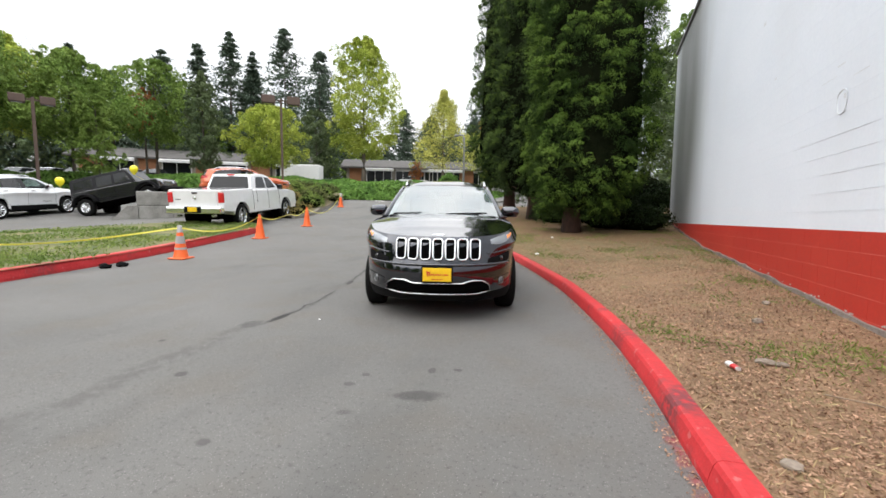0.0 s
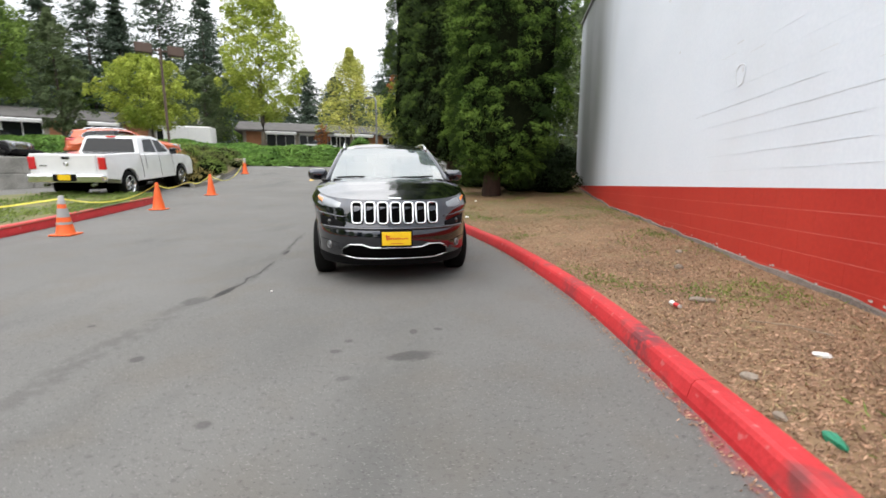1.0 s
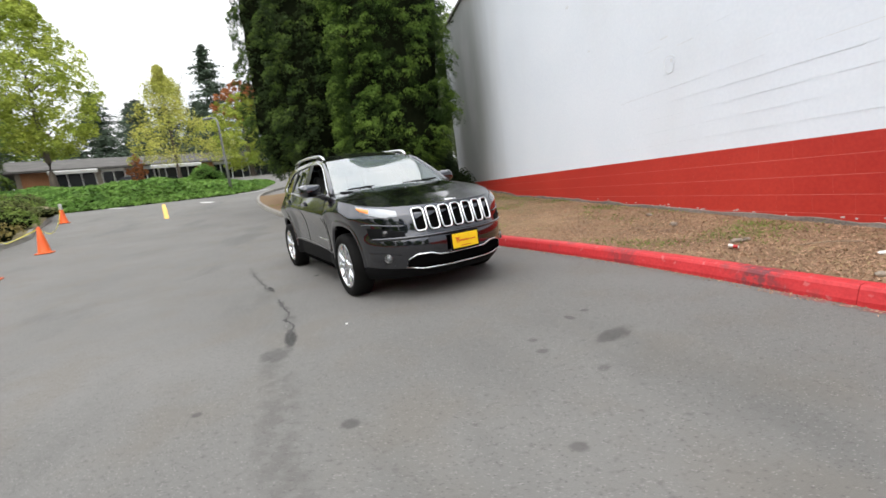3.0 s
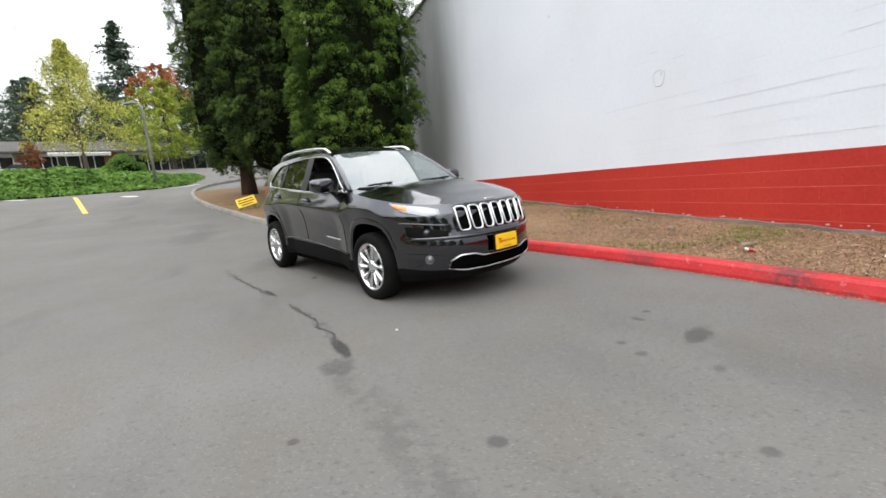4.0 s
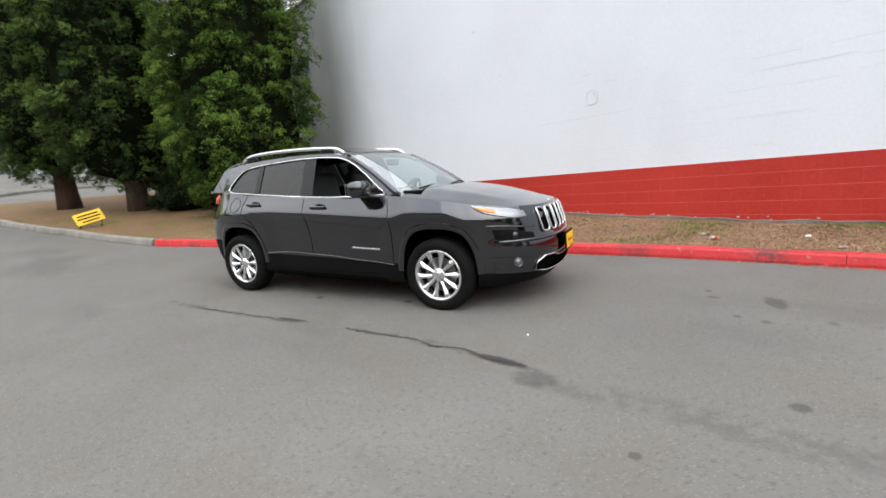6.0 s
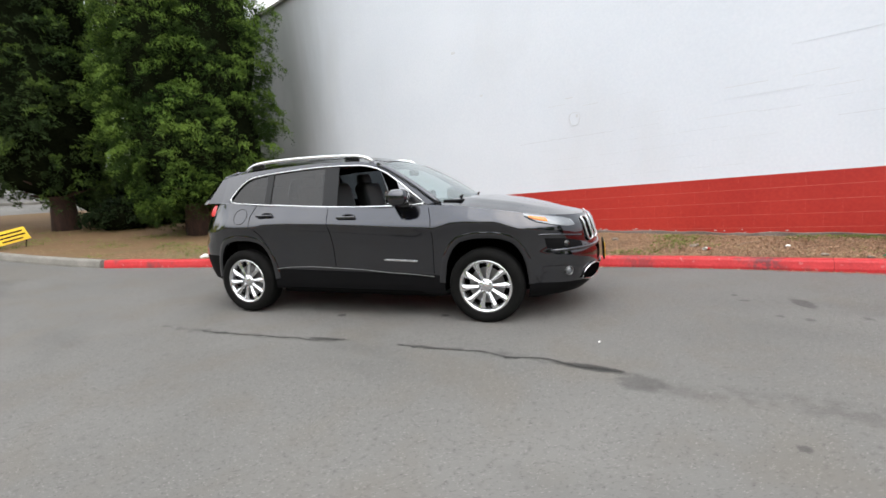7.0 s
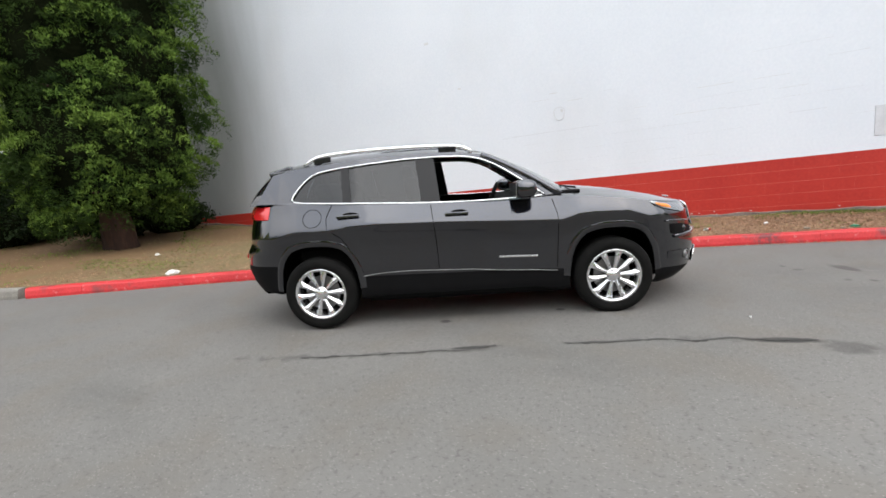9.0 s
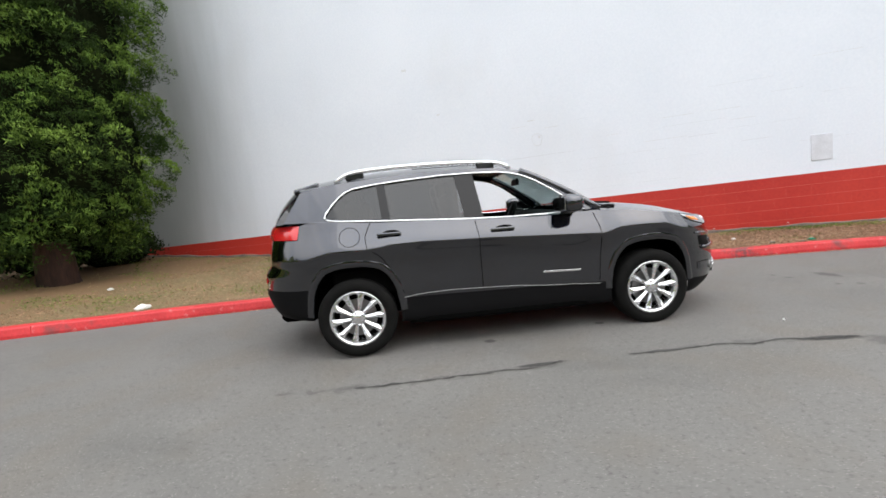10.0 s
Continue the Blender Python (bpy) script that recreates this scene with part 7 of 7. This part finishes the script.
# cars at the far side of the car park
def far_car(x, y, turn, paint, label):
    t = thing("parked_car", pose(x, y, ground_z(x, y), 0, 0, turn), label, "car", "far row of parked cars")
    low = [(-2.2, 0.4), (-2.25, 0.95), (-1.0, 1.0), (1.0, 0.98), (2.1, 0.85), (2.25, 0.6), (2.2, 0.35)] + arch_pts(1.35, 0.32, 0.40, 0.35, 8) + [(0.8, 0.3), (-0.8, 0.3)] + arch_pts(-1.35, 0.32, 0.40, 0.35, 8)
    part("body", prism_bm(low, 0.9, (0.6, 1.0, 0.95)), paint, t)
    part("glasshouse", prism_bm([(1.2, 0.96), (0.5, 1.42), (-0.9, 1.44), (-1.8, 0.98)], 0.80, (0.96, 1.45, 0.84)), M_DARKGLASS, t, "dark windows")
    part("roof", prism_bm([(0.48, 1.42), (0.3, 1.47), (-0.8, 1.48), (-0.95, 1.43)], 0.68), paint, t)
    for hx in (1.35, -1.35):
        for sy in (0.82, -0.82):
            part("wheel", spin_bm([(0.01, -0.1), (0.31, -0.1), (0.33, 0), (0.31, 0.1), (0.01, 0.1)], pose(hx, sy, 0.33), 18), M_TYRE, t)


for k in range(7):
    u = k / 6
    far_car(-55.5 + 6.0 * u, 22.5 + 12.0 * u, 118 + 3 * (k % 2), M_WHITEPAINT if k % 3 else M_BLACKPAINT, "white parked car far across the lot" if k % 3 else "dark parked car far across the lot")
far_car(-27.0, 57.5, 25, M_WHITEPAINT, "white parked car before the shop row")
far_car(-45.0, 40.0, 40, M_WHITEPAINT, "pale parked car before the shop row")
far_car(3.2, 27.5, 70, M_WHITEPAINT, "white car glimpsed behind the wall's end")


# ---------- lamp posts ----------
M_BRONZE = plain("bronze_metal", (0.10, 0.065, 0.05), 0.6, 0.2)
M_GALV = plain("galvanised_pole", (0.22, 0.22, 0.215), 0.55, 0.5)


def twin_lamp(x, y, top, turn, label, k=1.0):
    g = ground_z(x, y)
    t = thing("lamp_post", pose(x, y, g, 0, 0, turn), label, "street lamp", "twin lamp posts")
    h = top - g
    part("pole", box_bm((0.16, 0.16, h), pose(0, 0, h / 2), 0.015, 1), M_BRONZE, t)
    part("base", cyl_bm(0.3, 0.28, 0.7, pose(0, 0, 0.35)), M_CONC, t)
    for sgn in (-1, 1):
        part("arm", box_bm((0.5 * k, 0.08, 0.08), pose(sgn * 0.28 * k, 0, h - 0.15)), M_BRONZE, t)
        head = part("lamp_head", box_bm((0.90 * k, 0.80 * k, 0.58 * k), pose(sgn * 0.85 * k, 0, h - 0.15), 0.05 * k, 2), M_BRONZE, t, "boxy bronze lamp head")
        part("lens", box_bm((0.6 * k, 0.45 * k, 0.02), pose(sgn * 0.85 * k, 0, h - 0.15 - 0.295 * k)), M_LAMP, head)


twin_lamp(-30.77, 14.49, 7.1, 64, "brown twin-headed lamp post in the car park", 0.75)
twin_lamp(-23.7, 26.4, 9.3, 42, "brown twin-headed lamp post behind the planted bed", 1.05)


def street_light(x, y, top, label):
    g = ground_z(x, y)
    t = thing("street_light", pose(x, y, g, 0, 0, 150), label, "street lamp")
    h = top - g
    part("pole", tube_bm([(0, 0, -0.2), (0, 0, h * 0.5), (0, 0, h - 0.3), (0.15, 0, h - 0.05), (0.5, 0, h)], [0.085, 0.075, 0.06, 0.05, 0.045], 10), M_GALV, t, smooth=True)
    part("lamp_head", box_bm((0.55, 0.24, 0.14), pose(0.75, 0, h), 0.05, 2), M_GALV, t, "grey lamp head")


street_light(-9.7, 28.9, 6.4, "slim grey street light at the bank's end")
street_light(-27.0, 60.0, 8.6, "slim grey street light before the shop row")

# ---------- yellow sign on the lawn ----------
def lawn_sign(x, y, turn):
    g = lawn_z(x, y)
    t = thing("lawn_sign", pose(x, y, g, 0, 0, turn), "yellow lawn sign with black lettering, tipped over", "sign")
    m = pose(0, 0, 0.27, -20, -13, 0)
    b = part("board", box_bm((0.60, 0.02, 0.30), m, 0.004, 1), M_YELLOW, t)
    for z, w in ((0.07, 0.46), (-0.01, 0.50), (-0.09, 0.36)):
        part("text_bar", box_bm((w, 0.006, 0.03), m @ pose(0, -0.013, z)), M_CLAD, b)
    for sx in (-0.22, 0.22):
        part("leg", tube_bm([tuple(m @ Vector((sx, 0, -0.13))), (sx * 1.05, 0.06, -0.06)], 0.01, 6), M_CLAD, t)


lawn_sign(-4.50, 15.85, 10)


# ---------- litter and stones ----------
def litter():
    m_white, m_red, m_green, m_stone = plain("white_paper", (0.75, 0.75, 0.73), 0.7), plain("red_paper_cup", (0.55, 0.03, 0.03), 0.5), plain("green_plastic", (0.02, 0.22, 0.12), 0.35), surf("stone", (0.17, 0.135, 0.105), (0.32, 0.265, 0.21), 9, 0.9, 0.4, 50)

    def crumpled(name, x, y, size, material, label, flat=0.4, lift=0.0, seed=0):
        bm = bmesh.new()
        bmesh.ops.create_icosphere(bm, subdivisions=2, radius=1.0)
        for v in bm.verts:
            f = 1 + 0.35 * noise.noise(v.co * 1.7 + Vector((seed, 0, 0)))
            v.co = Vector((v.co.x * size[0] * f, v.co.y * size[1] * f, v.co.z * size[0] * flat * f))
        z = (lawn_z(x, y) if lift == 0 else lift) + size[0] * flat * 0.6
        bm.transform(pose(x, y, z, 0, 0, 40 * seed))
        ob = part(name, bm, material)
        tagged(ob, label, "litter")
        return ob

    cup = thing("paper_cup", pose(0.87, 3.38, lawn_z(0.87, 3.38) + 0.03, 8, 20, 35) @ Matrix.Diagonal((0.8, 0.72, 0.6, 1)), "crushed red and white paper cup on the mulch", "litter")
    body = spin_bm([(0.001, -0.06), (0.034, -0.06), (0.046, 0.05), (0.042, 0.05), (0.001, -0.05)], None, 18)
    body.transform(Matrix.Diagonal((1, 1, 0.7, 1)))
    part("cup", body, m_white, cup)
    band = spin_bm([(0.0365, -0.055), (0.041, 0.0)], None, 18)
    band.transform(Matrix.Diagonal((1, 1, 0.7, 1)))
    part("band", band, m_red, cup)
    for x, y, s, mt, nm, lb, fl in ((1.11, 3.57, (0.07, 0.05), m_stone, "stone", "flat grey stone on the mulch", 0.35), (1.20, 3.54, (0.045, 0.035), m_stone, "stone", "small grey stone on the mulch", 0.5), (1.39, 4.75, (0.06, 0.05), m_stone, "stone", "pale stone on the dry lawn", 0.5), (0.83, 1.60, (0.06, 0.025), m_green, "wrapper", "crumpled green plastic wrapper on the mulch", 0.4), (0.73, 1.77, (0.035, 0.025), m_stone, "stone", "small dark stone beside the kerb", 0.5), (1.36, 2.49, (0.045, 0.03), m_white, "paper_scrap", "crumpled white paper on the mulch", 0.4), (-1.45, 9.7, (0.06, 0.04), m_white, "paper_scrap", "white paper scrap on the dry lawn", 0.4), (-2.55, 11.0, (0.09, 0.06), m_white, "paper_scrap", "white crumpled bag beside the kerb", 0.5), (-1.5, 12.9, (0.06, 0.03), m_white, "paper_scrap", "white paper scrap below the conifer", 0.4), (1.7, 5.6, (0.05, 0.04), m_stone, "stone", "small stone on the dry lawn", 0.5), (0.80, 2.15, (0.05, 0.04), m_stone, "stone", "flat brown stone on the mulch", 0.4)):
        crumpled(nm, x, y, s, mt, lb, fl, 0, x + y)
    for x, y in ((-8.62, 4.95), (-8.55, 5.2)):
        crumpled("rubber_scrap", x, y, (0.10, 0.07), M_CLAD, "black rubber scrap against the red kerb", 0.6, ground_z(x, y), x * 3)
    bm = box_bm((0.02, 0.012, 0.012), pose(-2.85, 3.69, 0.008), 0.002, 1)
    tagged(part("paper_scrap", bm, m_white), "tiny white scrap on the asphalt", "litter")
    st = tube_bm([(1.25, 3.05, lawn_z(1.25, 3.05) + 0.02), (1.45, 2.95, lawn_z(1.45, 2.95) + 0.03), (1.62, 2.8, lawn_z(1.62, 2.8) + 0.02)], 0.005, 6)
    tagged(part("twig", st, plain("dry_twig", (0.27, 0.20, 0.14), 0.9)), "thin dry grey twig on the mulch", "twig")


litter()


# ---------- mulch chips and grass ----------
M_CHIP = surf("bark_chip", (0.13, 0.066, 0.038), (0.50, 0.315, 0.205), 14, 0.9, 0.1, 30, var=-0.35)
M_BLADE = leafy("grass_blade", (0.085, 0.15, 0.03), (0.24, 0.29, 0.08), 0.8)
M_STRAW = surf("straw_blade", (0.24, 0.17, 0.08), (0.46, 0.36, 0.19), 2, 0.9, 0, 30, var=-0.35)


def scatter_lawn():
    r = np.random.RandomState(77)
    C, C2, C3 = [], [], []
    while len(C) < 100000:
        y = -2.5 + 15.5 * r.rand() ** 1.6
        k = resample_x(y) + 0.17
        x = k + (WALL_X - 0.05 - k) * r.rand()
        if noise.noise((x * 0.8, y * 0.5, 3)) > r.uniform(-1.2, -0.1):
            C.append((x, y, lawn_z(x, y) + r.uniform(0.002, 0.014)))
    nn = np.tile(np.array([0, 0, 1.0]), (len(C), 1))
    v, q = leaf_quads(np.array(C), nn, 0.026, 0.010, 78, 0.5)
    tagged(fast_mesh("mulch_chips", v, q, M_CHIP), "brown bark chips strewn over the lawn", "mulch", kind="stuff")
    # grass in patches, thicker along the wall's foot
    while len(C2) < 9500:
        y = -2.5 + 22 * r.rand()
        k = resample_x(y) + 0.17
        x = k + (WALL_X - 0.03 - k) * r.rand()
        f = noise.noise((x * 1.1, y * 0.9, 8)) + (0.35 if WALL_X - x < 0.5 else 0) + 0.25 * smooth01(6, 12, y)
        if f + r.normal(0, 0.16) > 0.52:
            C2.append((x, y, lawn_z(x, y) + 0.016))
    c2 = np.array(C2)
    d = np.tile(np.array([0.5, -0.5, 0.1]), (len(c2), 1))
    v, q = leaf_quads(c2, d, 0.066, 0.009, 79, 0.6)
    tagged(fast_mesh("grass_tufts", v, q, M_BLADE), "thin green grass tufts on the dry lawn", "grass", kind="stuff")
    while len(C3) < 7000:
        y = -2.5 + 24 * r.rand()
        k = resample_x(y) + 0.17
        x = k + (WALL_X - 0.03 - k) * r.rand()
        C3.append((x, y, lawn_z(x, y) + 0.012))
    c3 = np.array(C3)
    v, q = leaf_quads(c3, np.tile(np.array([0.2, -0.2, 0.8]), (len(c3), 1)), 0.07, 0.005, 80, 0.4)
    tagged(fast_mesh("straw", v, q, M_STRAW), "dry straw-coloured grass over the lawn", "grass", kind="stuff")
    # island grass
    C4 = []
    while len(C4) < 16000:
        x, y = r.uniform(-16.2, -7.5), r.uniform(-2, 11.7)
        if inside(ISLAND_POLY, x, y) and noise.noise((x * 0.8, y * 0.8, 4)) > r.uniform(-0.45, 0.25):
            C4.append((x, y, ground_z(x, y) + 0.16 + island_mound(x, y) + 0.03))
    c4 = np.array(C4)
    v, q = leaf_quads(c4, np.tile(np.array([0.6, -0.5, 0.15]), (len(c4), 1)), 0.09, 0.02, 81, 0.55)
    tagged(fast_mesh("island_grass", v, q, M_BLADE), "patchy green grass of the island", "grass", kind="stuff")


scatter_lawn()


def kerb_debris():
    """Dry leaves gathered in the gutter."""
    r = np.random.RandomState(90)
    C = []
    for _ in range(2200):
        y = -1 + 12 * r.rand() ** 1.3
        x = resample_x(y) - abs(r.normal(0, 0.05)) - 0.006
        C.append((x, y, ground_z(x, y) + 0.008))
    v, q = leaf_quads(np.array(C), np.tile(np.array([0, 0, 1.0]), (len(C), 1)), 0.018, 0.011, 91, 0.4)
    tagged(fast_mesh("gutter_leaves", v, q, M_CHIP), "dry leaf crumbs along the gutter", "leaves", kind="stuff")


kerb_debris()

# ---------- red blocks of the wall ----------
def red_blocks():
    run, course = 0.406, 0.203
    me = {}
    for tag, ln in (("full", run), ("half", run / 2)):
        bm = box_bm((0.05, ln - 0.0008, course - 0.0045), None, 0.0008, 1)
        m = bpy.data.meshes.new("block")
        bm.to_mesh(m)
        bm.free()
        m.materials.append(M_WALL_RED)
        me[tag] = m
    rest_v, rest_q = [], []
    for c in range(6):
        z = 1.185 - course * (c + 0.5)
        y = -16.0 + (run / 2 if c % 2 else 0)
        while y < WALL_END - 0.01:
            yc = y + run / 2
            if -2.6 < yc < WALL_END and c < 5:
                ob = new("block", me["full"])
                ob.parent = WALL
                ob.location = (0.0242, yc, z)
            else:
                i = len(rest_v)
                a, b, t, u = y + 0.0004, y + run - 0.0004, z - course / 2 + 0.0035, z + course / 2 - 0.0035
                rest_v += [(-0.0008, a, t), (-0.0008, b, t), (-0.0008, b, u), (-0.0008, a, u)]
                rest_q.append((i, i + 3, i + 2, i + 1))
            y += run
    tagged(fast_mesh("block_rest", rest_v, rest_q, M_WALL_RED, WALL), "red painted blocks", kind="stuff")


red_blocks()
